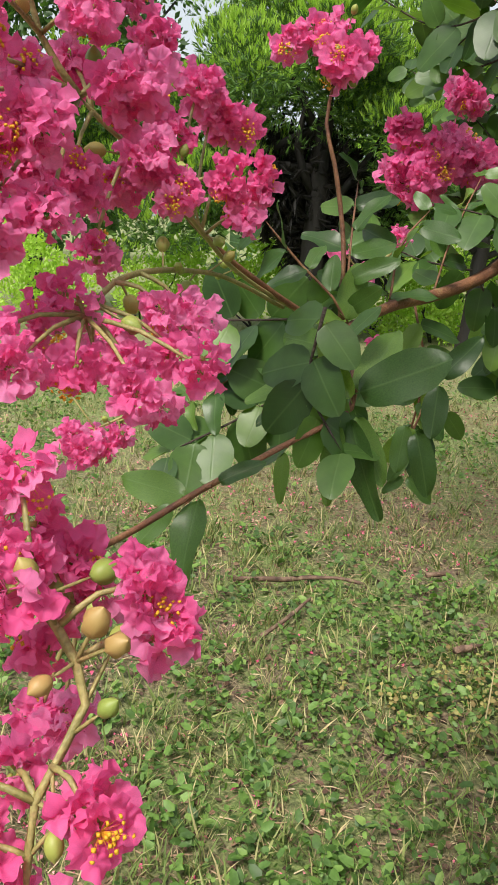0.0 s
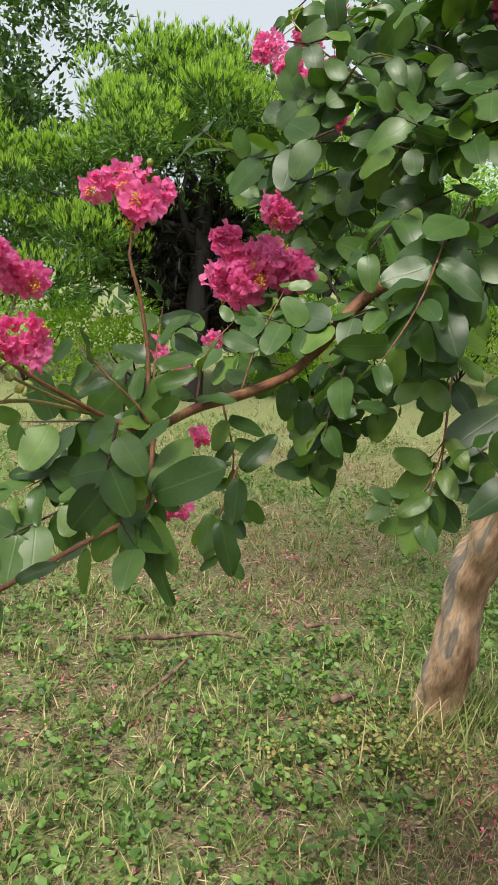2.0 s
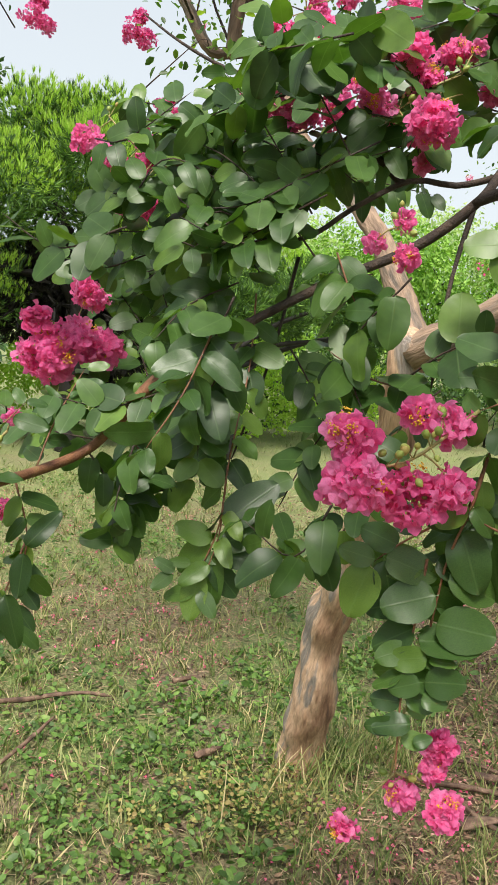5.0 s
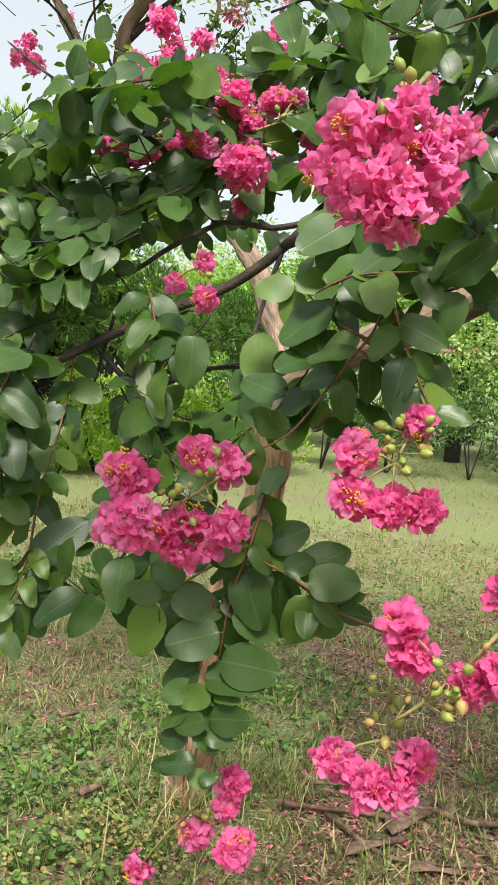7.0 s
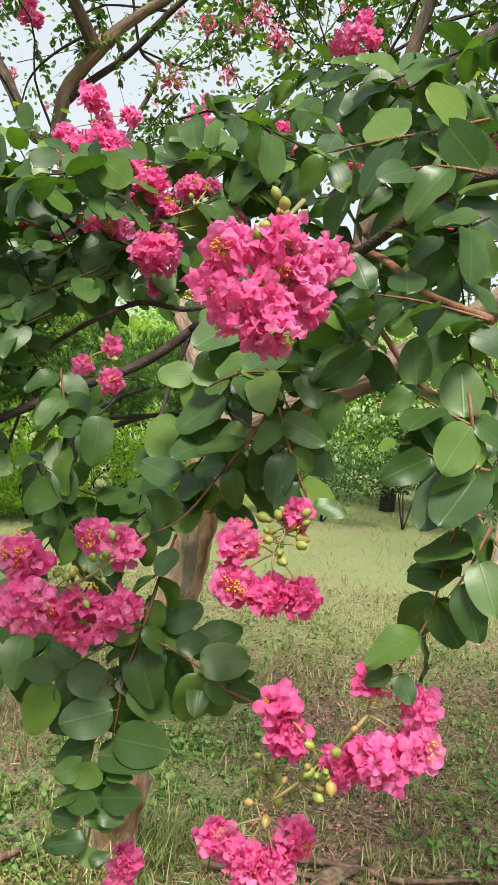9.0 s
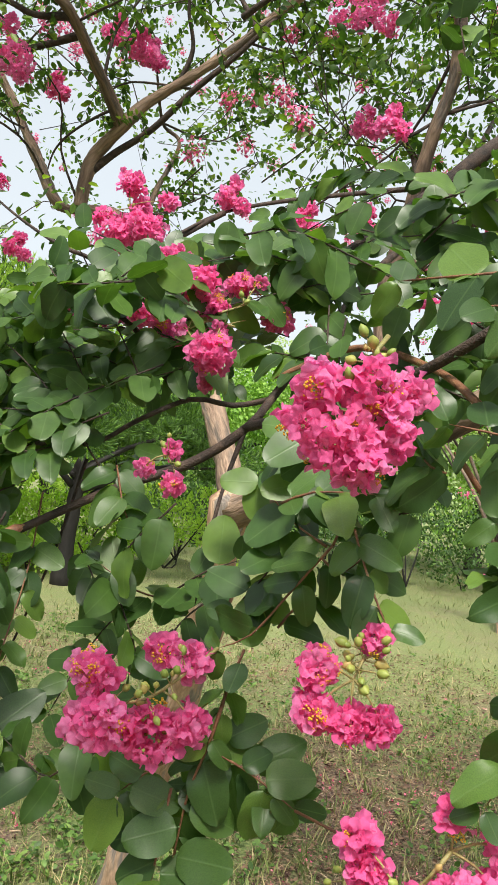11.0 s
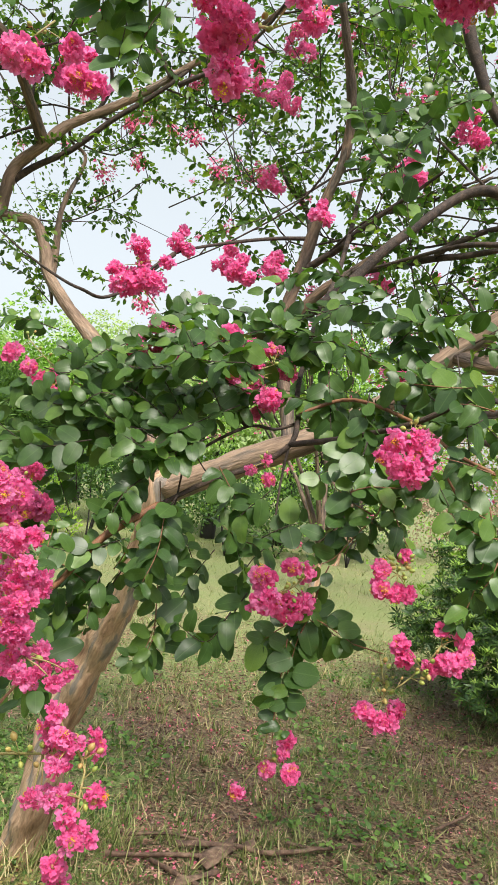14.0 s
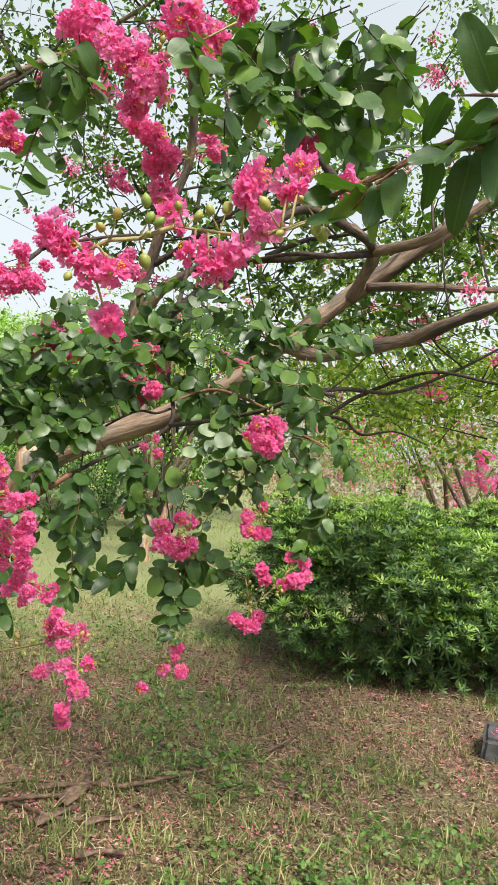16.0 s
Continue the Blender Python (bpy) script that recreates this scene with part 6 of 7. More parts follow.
ground = make_ground()
BLADE_T = (np.array([(0, -0.035, 0), (0, 0.035, 0), (0.55, 0.028, 0.03), (0.55, -0.028, 0.03), (1, 0, -0.10)]), [(0, 1, 2, 3), (3, 2, 4)], np.array([(0, 0), (0, 1), (.5, 1), (.5, 0), (1, .5)]))

THIN_T = (np.array([(0, -0.011, 0), (0, 0.011, 0), (0.45, 0.010, 0.05), (0.45, -0.010, 0.05), (0.8, 0.006, 0.02), (0.8, -0.006, 0.02), (1, 0, -0.10)]), [(0, 1, 2, 3), (3, 2, 4, 5), (5, 4, 6)], np.array([(0, 0), (0, 1), (.5, 1), (.5, 0), (.8, 1), (.8, 0), (1, .5)]))


MULCH = leafy("mulch", [(0.0, (0.05, 0.026, 0.02)), (0.5, (0.15, 0.08, 0.055)), (1.0, (0.34, 0.21, 0.14))], 0.8, 0.05, False)
# paler blades for the far lawn, sunlight put into the colour
SUNLIT_BLADE = leafy("sunlit_blade", [(0.0, (0.15, 0.20, 0.06)), (0.5, (0.25, 0.30, 0.10)), (1.0, (0.46, 0.42, 0.22))], 0.6, 0.25, False)
DYING = leafy("leaf_dying", [(0.0, (0.12, 0.08, 0.03)), (0.4, (0.26, 0.20, 0.07)), (0.8, (0.34, 0.32, 0.11)), (1.0, (0.20, 0.30, 0.07))], 0.7, 0.15, False)
FADED = leafy("fallen_petal", [(0.0, (0.55, 0.06, 0.16)), (0.6, (0.72, 0.17, 0.28)), (1.0, (0.70, 0.38, 0.36))], 0.7, 0.15, False)


def litter(name, places, sizes, mat, template, label, category, lift=0.0, lean=0.35, up=0.0):
    n = len(places)
    a = rng.uniform(0, 2 * np.pi, n)
    flat = np.stack([np.cos(a), np.sin(a), np.zeros(n)], 1)
    x = unit(flat * (1 - up) + np.array([0, 0, up]) + rng.normal(0, 0.12, (n, 3)))
    nm = unit(rng.normal(0, lean, (n, 3)) + np.array([0, 0, 1.0]) + flat * -up * 0.5)
    ob = spread(template, places + np.array([0, 0, lift]), x, nm, sizes, name, mat, None, label)
    return tagged(ob, label, category, kind="stuff")


ROUND = (np.array([(0, 0, 0), (0.35, -0.36, 0.05), (0.8, -0.3, 0.02), (1, 0, -0.08), (0.8, 0.3, 0.02), (0.35, 0.36, 0.05)]), [(0, 1, 2, 3), (0, 3, 4, 5)], np.array([(0, .5), (.4, 0), (.8, .1), (1, .5), (.8, .9), (.4, 1)]))


def fan(n, near, far, keep, low=4.0, high=118.0):
    """Places on the lawn round the visitor, thinning with distance, kept by a slow noise."""
    p = []
    while len(p) < n:
        r, a = rng.uniform(near, far), radians(rng.uniform(low, high))
        x, y = r * math.cos(a), -0.3 + r * math.sin(a)
        if keep(noise.noise(Vector((x * 0.8, y * 0.8, 3.0))) + 0.5 * noise.noise(Vector((x * 2.9, y * 2.9, 9.0))), x):
            p.append((x, y, float(ground_height(x, y)) + 0.002))
    return np.array(p)


def tufts(centres, k, reach, rise):
    c = np.repeat(centres, k, axis=0)
    n = len(c)
    return c + np.stack([rng.normal(0, reach, n), rng.normal(0, reach, n), rng.uniform(0.004, rise, n)], 1)


green = lambda v, x: rng.random() < 0.40 - 0.075 * max(x, 0.0) + 1.5 * v
bare = lambda v, x: rng.random() < 0.48 + 0.15 * max(x, 0.0) - 0.9 * v
thin = lambda v, x: rng.random() < 1.0 - 0.08 * max(x, 0.0)
heap = lambda v, x: rng.random() < (1.0 if v < -0.14 else 0.10)
some = lambda v, x: True
p = tufts(fan(5000, 1.1, 9.5, thin), 9, 0.020, 0.004)
litter("grass", p, rng.uniform(0.03, 0.11, len(p)), BLADE, BLADE_T, "short green grass blades in the lawn", "grass", 0, 0.3, 0.62)
p = np.concatenate([fan(22000, 7.0, 30.0, some), fan(12000, 3.0, 9.0, lambda v, x: x < 1.5 or rng.random() < 0.25)])
litter("far_grass", p, np.linalg.norm(p, axis=1) * rng.uniform(0.004, 0.010, len(p)) + 0.02, SUNLIT_BLADE, BLADE_T, "far lawn grass with sunlight painted into its colour", "grass", 0, 0.3, 0.5)
p = tufts(fan(2000, 1.1, 9.0, green), 9, 0.05, 0.05)
litter("weeds", p, rng.uniform(0.010, 0.034, len(p)), WEED, ROUND, "low green broad-leaved weeds in the lawn", "weeds", 0.006, 0.7, 0.15)
p = tufts(fan(1500, 1.1, 8.0, green), 8, 0.035, 0.06)
litter("tall_weeds", p, rng.uniform(0.02, 0.05, len(p)), WEED, SMALL_LEAF, "taller weeds with pointed leaves in the lawn", "weeds", 0.006, 0.5, 0.35)
p = tufts(fan(5200, 1.1, 8.0, some), 9, 0.035, 0.008)
litter("fine_grass", p, rng.uniform(0.02, 0.06, len(p)), BLADE, THIN_T, "fine short grass between the weeds", "grass", 0, 0.5, 0.5)
p = tufts(fan(700, 1.1, 7.0, thin), 16, 0.022, 0.004)
litter("grass_tufts", p, rng.uniform(0.05, 0.13, len(p)), BLADE, THIN_T, "longer tufts of fresh grass standing in the lawn", "grass", 0, 0.4, 0.72)
p = np.array([1.23, 2.63, 0.0]) + np.concatenate([rng.normal(0, 1, (300, 3)) * np.array([0.16, 0.09, 0]) + np.array([0.18, -0.02, 0.0]), rng.normal(0, 1, (130, 3)) * np.array([0.16, 0.14, 0]) + np.array([-0.05, -0.16, 0.0])])
litter("grass_tufts", p, rng.uniform(0.08, 0.26, len(p)), BLADE, THIN_T, "long loose grass round the foot of the trunk", "grass", 0, 0.4, 0.62)
p = tufts(np.array([[0.92 + 0.2 * rng.normal(), 2.36 + 0.14 * rng.normal(), 0.0] for _ in range(70)]), 11, 0.03, 0.09)
litter("dying_weeds", p, rng.uniform(0.010, 0.024, len(p)), DYING, ROUND, "yellowing low weeds drying beside the trunk", "weeds", 0.004, 0.7, 0.2)
p = np.concatenate([fan(80000, 1.1, 9.0, bare), fan(16000, 1.1, 6.0, lambda v, x: x > 1.3, 4.0, 60.0)])
litter("dry_grass", p, rng.uniform(0.02, 0.07, len(p)), STRAW, BLADE_T, "dry straw and dead grass lying on the earth", "straw", 0.008, 0.8, 0.08)
p = np.concatenate([fan(26000, 1.1, 9.0, bare), fan(22000, 1.1, 6.5, lambda v, x: x > 1.3 and v < 0.3, 4.0, 60.0)])
litter("dead_leaves", p, rng.uniform(0.012, 0.032, len(p)), MULCH, OVAL, "small brown dead leaves on the earth", "dead leaves", 0.01, 0.6, 0.05)
p = tufts(fan(2600, 1.1, 8.0, heap), 3, 0.03, 0.006)
litter("fallen_petals", p, rng.uniform(0.008, 0.02, len(p)), FADED, PINK_BITS, "fallen pink petals scattered over the lawn", "petals", 0.012, 0.6, 0.05)


around = lambda v, x: True
p = np.concatenate([fan(26000, 0.6, 10.0, around, 118.0, 362.0), fan(5000, 0.02, 1.15, around, 2.0, 120.0), fan(6000, 9.0, 16.0, around, 2.0, 120.0)])
litter("grass", p, rng.uniform(0.03, 0.10, len(p)), BLADE, BLADE_T, "short green grass blades in the open lawn", "grass", 0, 0.4, 0.45)
p = np.concatenate([fan(24000, 0.6, 10.0, around, 118.0, 362.0), fan(6000, 0.02, 1.15, around, 2.0, 120.0)])
litter("dry_grass", p, rng.uniform(0.02, 0.08, len(p)), STRAW, BLADE_T, "dry straw lying in the open lawn", "straw", 0.006, 0.8, 0.08)


def stick(points, r0, r1, label, mat=DRY):
    v, f = tube_arrays([(x, y, z + 0.022) for x, y, z in points], r0 * 1.1, r1 * 1.1, 8, 0.03, 0.22)
    return tagged(new("fallen_branch", mesh_of("fallen_branch", v, f, mat)), label, "branch", "fallen branches")


stick([(1.53, 2.47, 0.025), (1.67, 2.40, 0.025), (1.82, 2.34, 0.025), (2.03, 2.23, 0.025)], 0.012, 0.007, "thin dry fallen branch lying in the grass")
stick([(1.70, 2.59, 0.025), (1.91, 2.50, 0.025), (2.07, 2.30, 0.025)], 0.008, 0.005, "thin dry fallen branch lying in the grass")
stick([(-0.09, 3.15, 0.025), (0.11, 3.17, 0.025), (0.34, 3.22, 0.025), (0.50, 3.18, 0.025)], 0.012, 0.007, "bleached dry stick lying among the weeds")
stick([(0.06, 2.66, 0.025), (0.15, 2.80, 0.025), (0.26, 3.02, 0.025)], 0.009, 0.006, "bleached dry stick lying among the weeds")
stick([(0.80, 2.66, 0.025), (0.92, 2.72, 0.025)], 0.014, 0.01, "short broken piece of dry wood in the grass")
stick([(0.79, 3.32, 0.025), (0.91, 3.36, 0.025)], 0.012, 0.009, "short broken piece of dry wood in the grass")
stick([(1.87, 2.43, 0.025), (2.09, 2.32, 0.025), (2.24, 2.19, 0.025), (2.51, 2.13, 0.025)], 0.013, 0.008, "dry fallen branch lying on the litter")
stick([(1.69, 2.35, 0.025), (1.80, 2.07, 0.025), (2.10, 1.95, 0.025)], 0.01, 0.006, "dry fallen branch lying on the litter")
stick([(3.18, 2.05, 0.025), (3.44, 2.08, 0.025), (3.60, 2.11, 0.025)], 0.008, 0.006, "short dry twig lying in the grass")
stick([(1.62, 1.80, 0.025), (1.735, 1.766, 0.025), (1.82, 1.66, 0.025)], 0.012, 0.008, "short dry branch lying on the litter")
stick([(2.37, 2.24, 0.025), (2.49, 2.13, 0.025), (2.76, 2.08, 0.025)], 0.008, 0.006, "short dry twig lying in the grass")


def bark_strip(at, turn, length, wide):
    v, f, n = [], [], 9
    for i in range(n):
        a = i / (n - 1)
        w = wide * (0.35 + 0.65 * math.sin(math.pi * min(1, a * 1.3 + 0.1))) * 0.5
        for s in (-1, -0.4, 0.4, 1):
            v.append((length * a, s * w, 0.012 + 0.03 * a * (1 - a) - abs(s) * 0.008 + 0.006 * math.sin(7 * a + s)))
    f = [(i * 4 + j, i * 4 + j + 1, (i + 1) * 4 + j + 1, (i + 1) * 4 + j) for i in range(n - 1) for j in range(3)]
    ob = new("bark_strip", mesh_of("bark_strip", v, f, DRY))
    ob.modifiers.new("thick", "SOLIDIFY").thickness = 0.005
    ob.matrix_basis = pose(*at, 0, 0, turn)
    return tagged(ob, "curled strip of peeled brown bark lying on the lawn", "bark", "peeled bark strips")


bark_strip((1.88, 2.22, 0.034), 20, 0.26, 0.07)
bark_strip((1.84, 2.01, 0.034), -20, 0.18, 0.05)
bark_strip((1.90, 2.25, 0.034), 25, 0.30, 0.08)
bark_strip((1.66, 2.14, 0.034), 5, 0.26, 0.06)
bark_strip((2.15, 2.26, 0.034), 40, 0.16, 0.05)


def stone():
    bm = bmesh.new()
    bmesh.ops.create_cube(bm, size=1)
    bmesh.ops.scale(bm, vec=(0.42, 0.30, 0.17), verts=bm.verts)
    bmesh.ops.bevel(bm, geom=bm.edges[:], offset=0.03, segments=3, affect="EDGES")
    bmesh.ops.subdivide_edges(bm, edges=bm.edges[:], cuts=2, use_grid_fill=True)
    for q in bm.verts:
        q.co += q.normal * 0.012 * noise.noise(q.co * 9)
    me = bpy.data.meshes.new("kerb_stone")
    bm.to_mesh(me)
    bm.free()
    me.materials.append(STONE)
    ob = new("kerb_stone", me)
    ob.matrix_basis = pose(4.68, 1.15, 0.07, 0, 0, 20)
    return tagged(ob, "dark grey stone block strewn with fallen pink petals", "stone")


stone()
p = np.stack([rng.uniform(4.53, 4.83, 60), rng.uniform(1.06, 1.24, 60), np.full(60, 0.158)], 1)
litter("petals_on_stone", p, rng.uniform(0.015, 0.03, 60), PETAL_JOINED, PINK_BITS, "fallen pink petals lying on the dark stone", "petals", 0, 0.4, 0.0)


# ---- shrubs and trees behind ----
def rosette():
    v, f, uv = [], [], []
    for k in range(7):
        a = 2 * math.pi * k / 7
        c, s, t = math.cos(a), math.sin(a), 0.35
        base = len(v)
        for r, w in ((0.05, 0.03), (0.5, 0.13), (1.0, 0.0)):
            for e in ((-1, 1) if w else (0,)):
                v.append((t * r + 0.15 * r, r * c - e * w * s, r * s + e * w * c))
                uv.append((r, 0.5 + 0.5 * e))
        f += [(base, base + 1, base + 3, base + 2), (base + 2, base + 3, base + 4)]
    return np.array(v), f, np.array(uv)


ROSETTE = rosette()
TUFT = (lambda d: (np.concatenate([np.array([(0, a, b), (0.3, a * 1.5 + 0.05 * sa, b * 1.5 + 0.05 * sb), (0.95 - 0.2 * k % 0.3, a * 5, b * 5), (0.3, a * 1.5 - 0.05 * sa, b * 1.5 - 0.05 * sb)]) for k, (a, b, sa, sb) in enumerate(d)]),
                   [(4 * k, 4 * k + 1, 4 * k + 2, 4 * k + 3) for k in range(len(d))], np.tile(np.array([(0, .5), (.4, 0), (1, .5), (.4, 1)]), (len(d), 1))))([(0.03, 0.0, 0, 1), (-0.03, 0.02, 0, 1), (0.0, 0.05, 1, 0), (0.02, -0.05, 1, 0), (0.0, 0.0, 0.7, 0.7), (-0.05, -0.03, 0.7, -0.7)])


def shell(blobs, n, rough=0.25, inner=0.75):
    """Places on the uneven skin of several egg shapes, with the way outwards."""
    share = np.array([b[1] * b[2] for b in blobs], float)
    pick = rng.choice(len(blobs), n, p=share / share.sum())
    d = unit(rng.normal(0, 1, (n, 3)))
    c = np.array([blobs[k][0] for k in pick])
    r = np.array([(blobs[k][1], blobs[k][1], blobs[k][2]) for k in pick])
    lump = np.array([1 + rough * noise.noise(Vector(c[i] * 1.7 + d[i] * 2.6)) + 0.5 * rough * noise.noise(Vector(d[i] * 7 + c[i])) for i in range(n)])
    p = c + d * r * lump[:, None] * rng.uniform(inner, 1.03, (n, 1))
    return p, unit(d / r)


def shrub(name, label, category, base, blobs, n, size, mat, template=LEAFLET, upward=0.4, stems=5, group="", wood=SHADED_BARK, rough=0.3, trunk=None):
    ob = thing(name, label, category, base, group)
    p, d = shell(blobs, n, rough)
    ok = p[:, 2] > 0.03
    p, d = p[ok], d[ok]
    k = len(p)
    x = unit(d * 0.8 + np.array([0, 0, upward]) + rng.normal(0, 0.4, (k, 3)))
    local(spread(template, p, x, unit(d + rng.normal(0, 0.5, (k, 3)) + np.array([0, 0, 0.4])), size * rng.uniform(0.6, 1.3, k), "foliage", mat, ob))
    b = np.array(base, float)
    if trunk:
        v, f = tube_arrays([b + np.array([0, 0, -0.1]), b + np.array([0.05, 0.02, trunk[1] * 0.5]), b + np.array([0.1, 0, trunk[1]])], trunk[0], trunk[0] * 0.6, 10, 0.2, 0.12)
        local(hang("trunk", mesh_of("trunk", v, f, wood), ob))
    for i in range(stems):
        c = np.array(blobs[i % len(blobs)][0]) + rng.normal(0, 0.35, 3) * blobs[i % len(blobs)][1] * np.array([1, 1, 0.6])
        s = b + np.array([0, 0, (trunk[1] * rng.uniform(0.5, 0.95)) if trunk else 0.0])
        r = (trunk[0] * 0.4) if trunk else 0.02
        v, f = tube_arrays([s, (s + c) / 2 + rng.normal(0, 0.1, 3), c], r, r * 0.3, 6, 0.2, 0.12)
        local(hang("stem", mesh_of("stem", v, f, wood), ob))
    return ob


def masses(blobs, k, least, most, low=-0.5):
    """Many smaller leaf masses over the skin of a few great ones, with gaps between them."""
    p, d = shell(blobs, 3 * k, 0.35, 0.72)
    ok = d[:, 2] > low
    return [(tuple(q), r, r * 0.75) for q, r in zip(p[ok][:k], rng.uniform(least, most, k))]


BUSH_CORE = [((6.5, 2.75, 0.50), 1.38, 0.82), ((5.9, 2.9, 0.50), 1.0, 0.72), ((7.2, 2.2, 0.55), 1.05, 0.78)]
BUSH = masses([((6.5, 2.75, 0.55), 1.50, 0.92), ((5.9, 2.9, 0.55), 1.10, 0.82), ((7.2, 2.2, 0.6), 1.15, 0.88), ((6.3, 3.4, 0.6), 1.05, 0.78)], 90, 0.20, 0.38, -0.2)
bush = shrub("azalea_bush", "broad rounded evergreen bush with whorled leaves, standing in the lawn", "bush", (6.5, 2.75, 0),
      BUSH_CORE + BUSH, 12000, 0.068, LEAF_DARK, ROSETTE, 0.7, 9, rough=0.2)

def shoots(ob, blobs, n, size, mat, template=TUFT, least=0.0):
    """Upright foliage in a brighter colour on the upper side of leaf masses."""
    p, d = shell(blobs, n, 0.5, 0.9)
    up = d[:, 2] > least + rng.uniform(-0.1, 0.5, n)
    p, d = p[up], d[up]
    local(spread(template, p, unit(d * 0.4 + np.array([0, 0, 1.0]) + rng.normal(0, 0.2, d.shape)), unit(d + rng.normal(0, 0.4, d.shape)), size * rng.uniform(0.6, 1.3, len(p)), "upper_foliage", mat, ob))


# lighter rosettes over the upper side of the bush
shoots(bush, [(c, r * 1.08, h * 1.08) for c, r, h in BUSH], 8000, 0.066, LEAF_LIGHTER, ROSETTE, 0.05)

# tall dark conifers; bare stems coloured black for the deep shade
JUNIPER = [((0.0, 10.2, 3.15), 1.5, 0.95), ((1.2, 10.4, 3.0), 1.05, 0.95), ((-1.3, 10.4, 2.3), 0.9, 1.0), ((0.4, 10.2, 3.5), 0.9, 0.85), ((-0.6, 10.3, 3.5), 0.7, 0.75), ((-1.7, 10.9, 1.7), 1.0, 0.8), ((-2.7, 11.2, 2.5), 1.0, 1.1)]
SPRAYS = masses(JUNIPER, 120, 0.22, 0.42, -0.55)
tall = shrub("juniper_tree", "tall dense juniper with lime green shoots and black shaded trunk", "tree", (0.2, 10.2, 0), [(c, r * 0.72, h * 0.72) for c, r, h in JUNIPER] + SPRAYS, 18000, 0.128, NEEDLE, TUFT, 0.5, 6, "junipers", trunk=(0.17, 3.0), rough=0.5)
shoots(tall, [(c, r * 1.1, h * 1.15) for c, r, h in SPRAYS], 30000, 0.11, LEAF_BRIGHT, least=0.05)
# dead inner tufts, near-black to stand in for the juniper's shaded inside
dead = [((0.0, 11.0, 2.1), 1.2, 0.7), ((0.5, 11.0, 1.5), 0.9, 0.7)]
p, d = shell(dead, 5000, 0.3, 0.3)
local(spread(TUFT, p, unit(d + rng.normal(0, 0.6, d.shape)), d, rng.uniform(0.12, 0.3, len(p)), "inner_shade", SHADED_BARK, tall))
shrub("juniper_tree", "low spreading juniper with a crooked black shaded trunk", "tree", (2.3, 10.3, 0),
      masses([((2.9, 10.8, 2.1), 1.3, 0.75), ((1.9, 10.5, 1.9), 0.9, 0.6), ((3.9, 11.2, 2.0), 1.0, 0.7)], 55, 0.22, 0.42), 11500, 0.118, NEEDLE, TUFT, 0.4, 7, "junipers", trunk=(0.13, 1.8))
shrub("juniper_tree", "slender lime green conifer behind the lawn", "tree", (2.4, 13.5, 0),
      masses([((2.4, 13.5, 2.6), 1.2, 2.2), ((1.4, 13.8, 2.2), 1.0, 1.7), ((3.3, 14.0, 1.8), 0.9, 1.5)], 70, 0.25, 0.5), 13500, 0.118, LEAF_BRIGHT, TUFT, 1.0, 4, "junipers", trunk=(0.1, 2.0))
shrub("broadleaf_tree", "tall loose broadleaf tree with sky showing through", "tree", (-4.2, 12.5, 0),
      masses([((-4.0, 12.5, 3.6), 1.7, 1.7), ((-3.2, 12.8, 5.2), 1.5, 1.3), ((-5.2, 12.2, 4.8), 1.6, 1.6), ((-2.9, 12.5, 2.7), 1.0, 1.1), ((-3.4, 12.6, 4.4), 1.5, 1.5), ((-2.1, 13.0, 4.4), 1.1, 1.2), ((-3.6, 12.3, 1.5), 0.9, 0.8)], 80, 0.3, 0.6, -0.8), 20000, 0.115, LEAF_TREE, LEAFLET, 0.2, 8, trunk=(0.14, 2.6))
shrub("dark_tree", "far tree with a black trunk and dark green crown", "tree", (14.0, 14.0, 0),
      [((14.2, 14.2, 4.2), 1.8, 1.5), ((13.4, 14.6, 3.6), 1.2, 1.0)], 7000, 0.13, LEAF_TREE, LEAFLET, 0.1, 6, trunk=(0.2, 3.2))
for base, r, h in (((-2.2, 11.3, 0), 0.9, 0.75), ((-0.6, 11.8, 0), 0.9, 0.8), ((-3.9, 10.6, 0), 0.9, 0.7), ((1.2, 11.9, 0), 0.8, 0.75), ((3.0, 12.6, 0), 0.9, 0.9), ((4.4, 12.4, 0), 0.9, 0.8), ((2.0, 11.2, 0), 0.55, 0.5)):
    shrub("lime_shrub", "bright lime green low shrub at the lawn edge", "shrub", base, masses([((base[0], base[1], h * 0.75), r, h), ((base[0] + 0.5, base[1] + 0.3, h * 0.7), r * 0.7, h * 0.8)], 16, 0.22, 0.42), 3200, 0.075, LEAF_BRIGHT, LEAFLET, 0.5, 3, "lime shrubs")
for k in range(7):
    base = (3.6 + 1.35 * k, 13.4 - 0.35 * k + 0.4 * (k % 2), 0)
    shrub("dark_shrub", "dark green undergrowth shrub edging the lawn", "shrub", base, masses([((base[0], base[1], 0.7), 1.0, 0.8), ((base[0] + 0.4, base[1] + 0.4, 1.1), 0.8, 0.8)], 16, 0.25, 0.5), 2600, 0.085, LEAF_TREE, LEAFLET, 0.3, 4, "undergrowth shrubs")
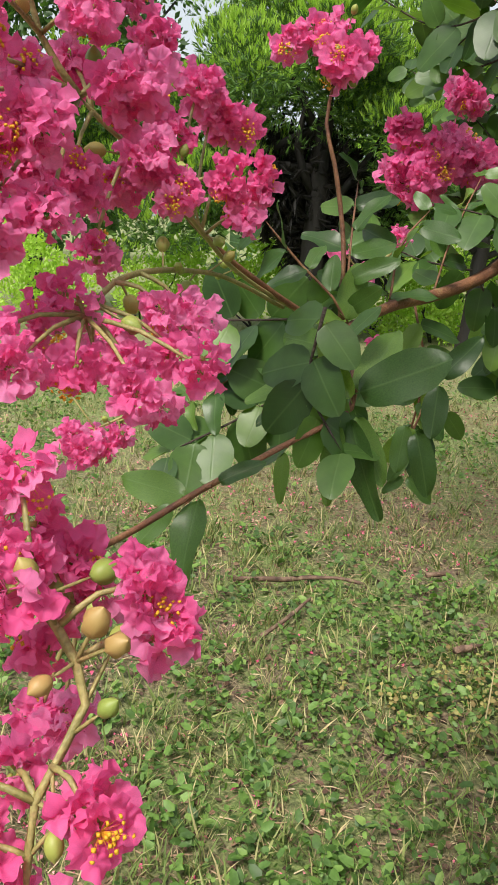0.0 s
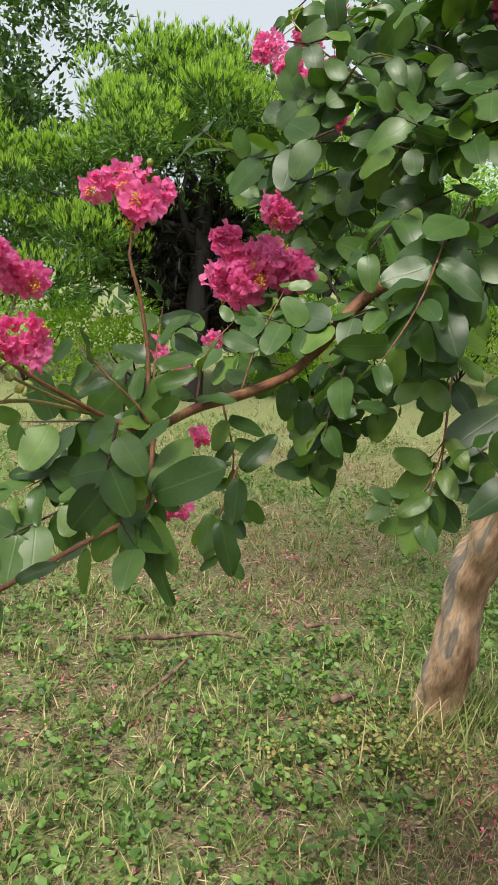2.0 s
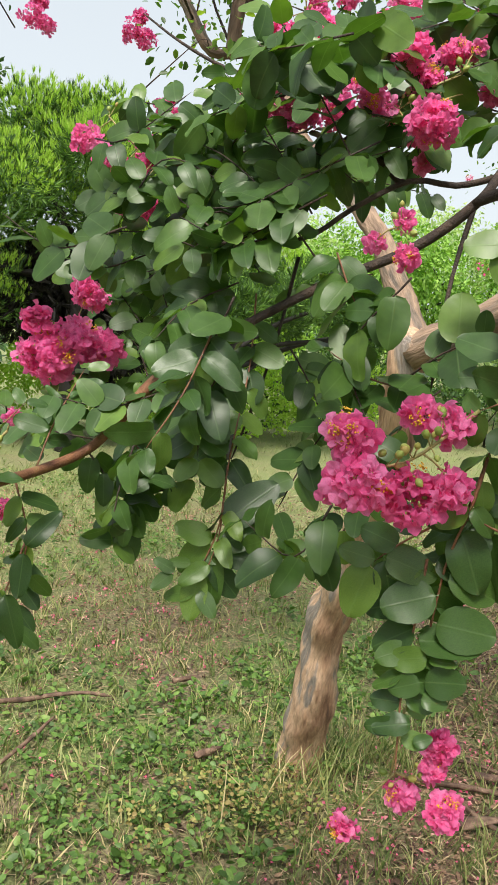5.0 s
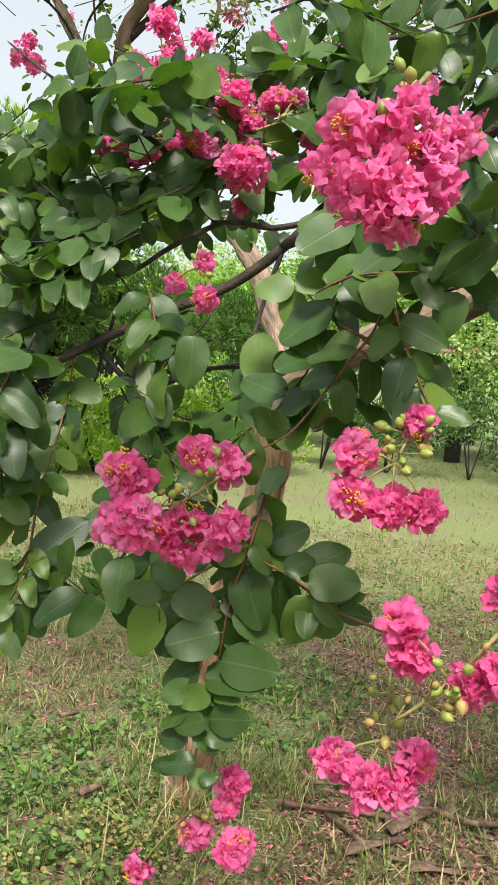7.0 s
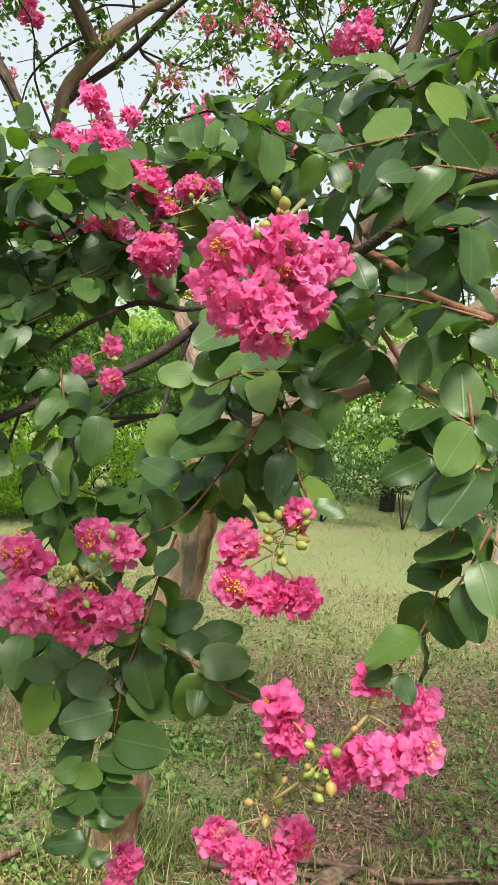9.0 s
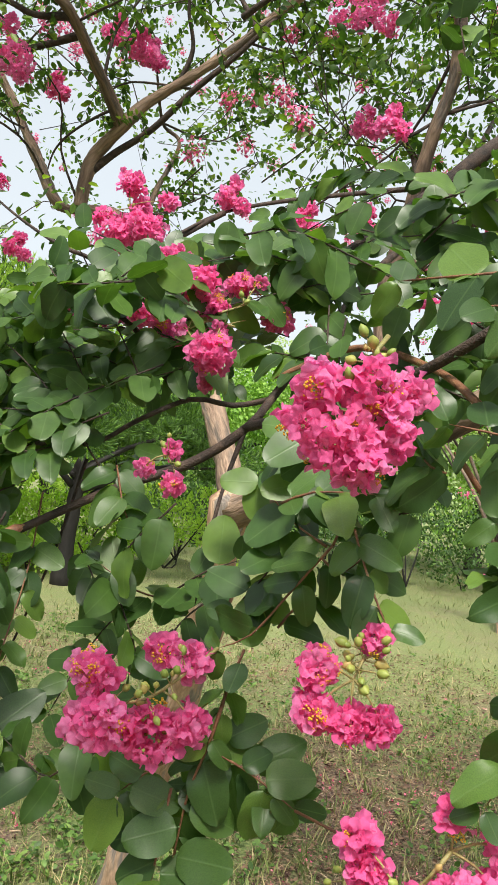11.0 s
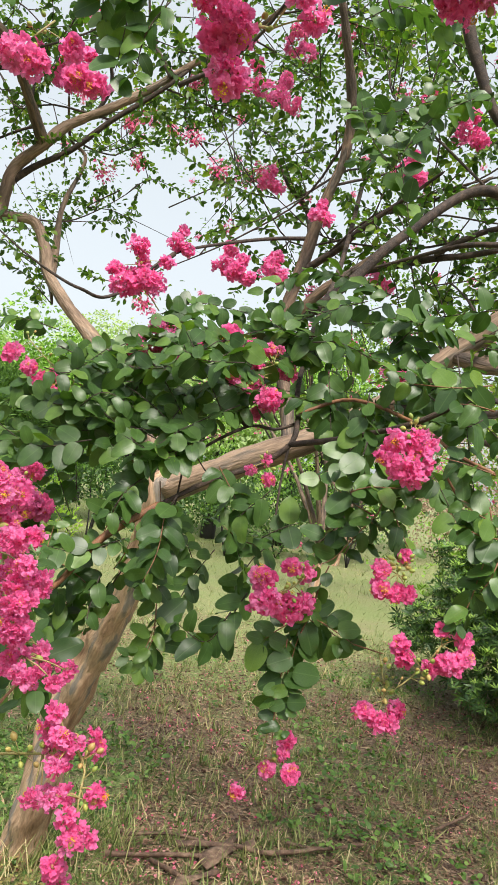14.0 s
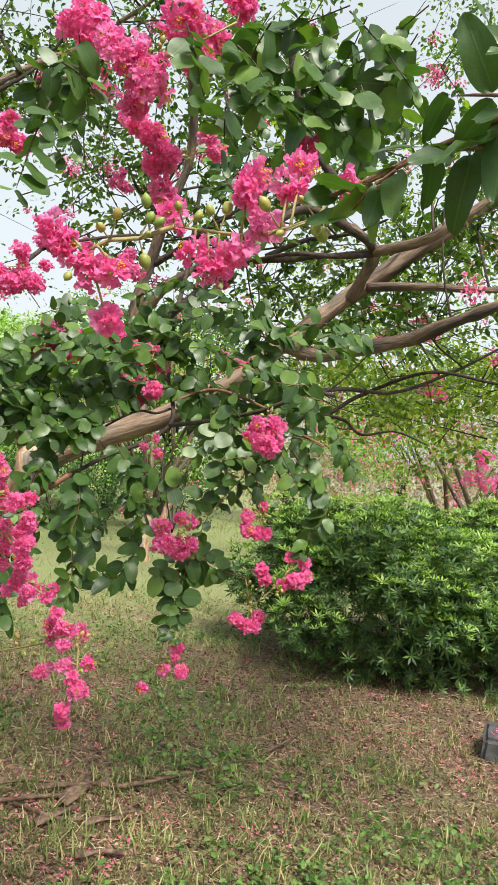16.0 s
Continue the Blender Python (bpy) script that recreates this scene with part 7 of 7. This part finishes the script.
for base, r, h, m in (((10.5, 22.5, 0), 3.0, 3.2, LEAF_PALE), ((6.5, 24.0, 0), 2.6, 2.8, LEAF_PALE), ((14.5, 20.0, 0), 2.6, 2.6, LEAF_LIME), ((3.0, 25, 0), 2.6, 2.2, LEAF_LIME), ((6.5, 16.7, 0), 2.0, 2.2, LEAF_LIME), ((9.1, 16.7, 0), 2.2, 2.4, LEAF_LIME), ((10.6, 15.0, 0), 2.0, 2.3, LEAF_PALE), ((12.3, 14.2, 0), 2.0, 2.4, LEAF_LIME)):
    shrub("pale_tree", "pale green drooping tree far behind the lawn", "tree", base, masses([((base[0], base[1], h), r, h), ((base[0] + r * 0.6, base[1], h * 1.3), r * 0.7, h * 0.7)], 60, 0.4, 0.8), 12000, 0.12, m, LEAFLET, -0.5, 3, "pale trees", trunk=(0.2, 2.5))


def other_myrtle(base, lean, height, spread_m, n, seed):
    """A crape myrtle standing further off: forked pale stems, loose leaf clumps and blossom."""
    g = np.random.default_rng(seed)
    ob = thing("crape_myrtle", "crape myrtle with pale forked stems and pink blossom", "tree", base, "crape myrtles behind")
    b = np.array(base, float)
    fork = b + np.array([lean, 0.1, height * 0.15])
    v, f = tube_arrays([b - np.array([0, 0, 0.1]), (b + fork) / 2 + np.array([lean * 0.1, 0.05, 0]), fork], 0.10, 0.07, 10, 0.1, 0.15)
    local(hang("trunk", grained(mesh_of("trunk", v, f, TRUNK), GRAIN[0]), ob))
    ends = []
    for i in range(7):
        a = 2 * math.pi * i / 7 + g.uniform(-0.3, 0.3)
        e = fork + np.array([math.cos(a) * spread_m * g.uniform(0.5, 0.9), math.sin(a) * spread_m * g.uniform(0.5, 0.9), height * g.uniform(0.36, 0.72)])
        v, f = tube_arrays([fork, fork + (e - fork) * 0.5 + np.array([0, 0, 0.2]), e], 0.05, 0.014, 8, 0.1, 0.15)
        local(hang("limb", grained(mesh_of("limb", v, f, LIMB), GRAIN[0]), ob))
        for _ in range(3):
            q = e + g.normal(0, 0.45, 3) * np.array([1, 1, 0.6])
            v, f = tube_arrays([fork + (e - fork) * 0.7, (e + q) / 2, q], 0.018, 0.005, 6, 0.1, 0.1)
            local(hang("twig", mesh_of("twig", v, f, TWIG), ob))
            ends.append(q)
    spots = [ends[int(g.integers(len(ends)))] + g.normal(0, 0.65, 3) * np.array([1, 1, 0.8]) - np.array([0, 0, g.uniform(0.1, 1.1)]) for _ in range(n)]
    local(crown(ob, spots, 26, 0.28, 0.055, LEAF_LIME))
    local(crown(ob, [q + g.normal(0, 0.25, 3) for q in spots[::4]], 16, 0.10, 0.045, PETAL_JOINED, "blossom", PINK_BITS, 1.0))
    return ob


other_myrtle((11.6, 11.6, 0), 0.4, 5.6, 2.8, 150, 2)
other_myrtle((8.0, 8.25, 0), 0.1, 5.0, 2.2, 150, 11)
other_myrtle((12.5, 5.0, 0), -0.3, 4.4, 3.0, 420, 3)
other_myrtle((17.0, 16.5, 0), 0.2, 5.5, 3.2, 130, 5)
other_myrtle((9.8, 3.4, 0), 0.3, 4.6, 2.6, 420, 7)


def far_wall(x, y, wide, high, turn):
    """A low pale building far off: walls, roof, windows with panes."""
    ob = thing("low_building", "low pale building far beyond the lawn", "building", (x, y, 0))
    wall_m = bark("pale_render", [(0.3, (0.55, 0.52, 0.48)), (0.7, (0.68, 0.66, 0.62))], 0.8, None, 0.1)
    roof_m = bark("grey_roof", [(0.3, (0.22, 0.2, 0.2)), (0.7, (0.3, 0.29, 0.29))], 1.2, None, 0.2)
    glass_m, n, l, b = material("dark_pane", 0.1)
    b.inputs["Base Color"].default_value = (0.05, 0.06, 0.07, 1)

    def box(name, c, s, m, parent):
        bm = bmesh.new()
        bmesh.ops.create_cube(bm, size=1)
        bmesh.ops.scale(bm, vec=s, verts=bm.verts)
        bmesh.ops.translate(bm, vec=c, verts=bm.verts)
        me = bpy.data.meshes.new(name)
        bm.to_mesh(me)
        bm.free()
        me.materials.append(m)
        return hang(name, me, parent)
    box("wall", (0, 0, high / 2), (wide, 6, high), wall_m, ob)
    box("roof", (0, 0, high + 0.2), (wide + 0.8, 6.8, 0.4), roof_m, ob)
    for k in range(5):
        w = box("window", (-wide * 0.4 + wide * 0.2 * k, -3.0, high * 0.55), (1.6, 0.12, 1.2), wall_m, ob)
        box("pane", (-wide * 0.4 + wide * 0.2 * k, -3.05, high * 0.55), (1.4, 0.1, 1.0), glass_m, w)
    ob.rotation_euler = (0, 0, radians(turn))
    return ob


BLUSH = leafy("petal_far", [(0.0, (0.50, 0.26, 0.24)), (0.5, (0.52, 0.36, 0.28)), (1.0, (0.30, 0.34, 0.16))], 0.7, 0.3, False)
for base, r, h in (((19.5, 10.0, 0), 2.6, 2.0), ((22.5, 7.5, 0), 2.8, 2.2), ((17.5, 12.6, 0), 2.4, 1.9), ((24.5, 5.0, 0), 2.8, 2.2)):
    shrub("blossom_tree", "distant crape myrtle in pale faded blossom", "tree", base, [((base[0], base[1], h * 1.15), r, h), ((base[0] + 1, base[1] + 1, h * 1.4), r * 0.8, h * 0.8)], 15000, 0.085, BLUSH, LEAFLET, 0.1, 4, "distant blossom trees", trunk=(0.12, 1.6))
far_wall(62, 28, 22, 2.6, -62)
woods = thing("far_woods", "belt of trees all round, raised where unseen to block skylight", "trees", (0, 0, 0))
ring = []
for k in range(64):
    a = 2 * math.pi * k / 64
    far = 34 + 6 * math.sin(3 * a) + rng.uniform(-2, 2)
    if 0.2 < a < 0.75:
        far += 26
    # added unseen trees behind stand taller, to hold back low sky light
    h = rng.uniform(1.4, 2.6) * (0.6 if 0.2 < a < 1.0 else 2.6 if a > 2.2 else 1.0)
    ring.append(((far * math.cos(a), far * math.sin(a), h * 0.9), 2.8, h))
p, d = shell(ring, 14000, 0.3, 0.6)
spread(LEAFLET, p, unit(d + rng.normal(0, 0.6, d.shape)), d, rng.uniform(0.5, 1.0, len(p)), "foliage", LEAF_TREE, woods)
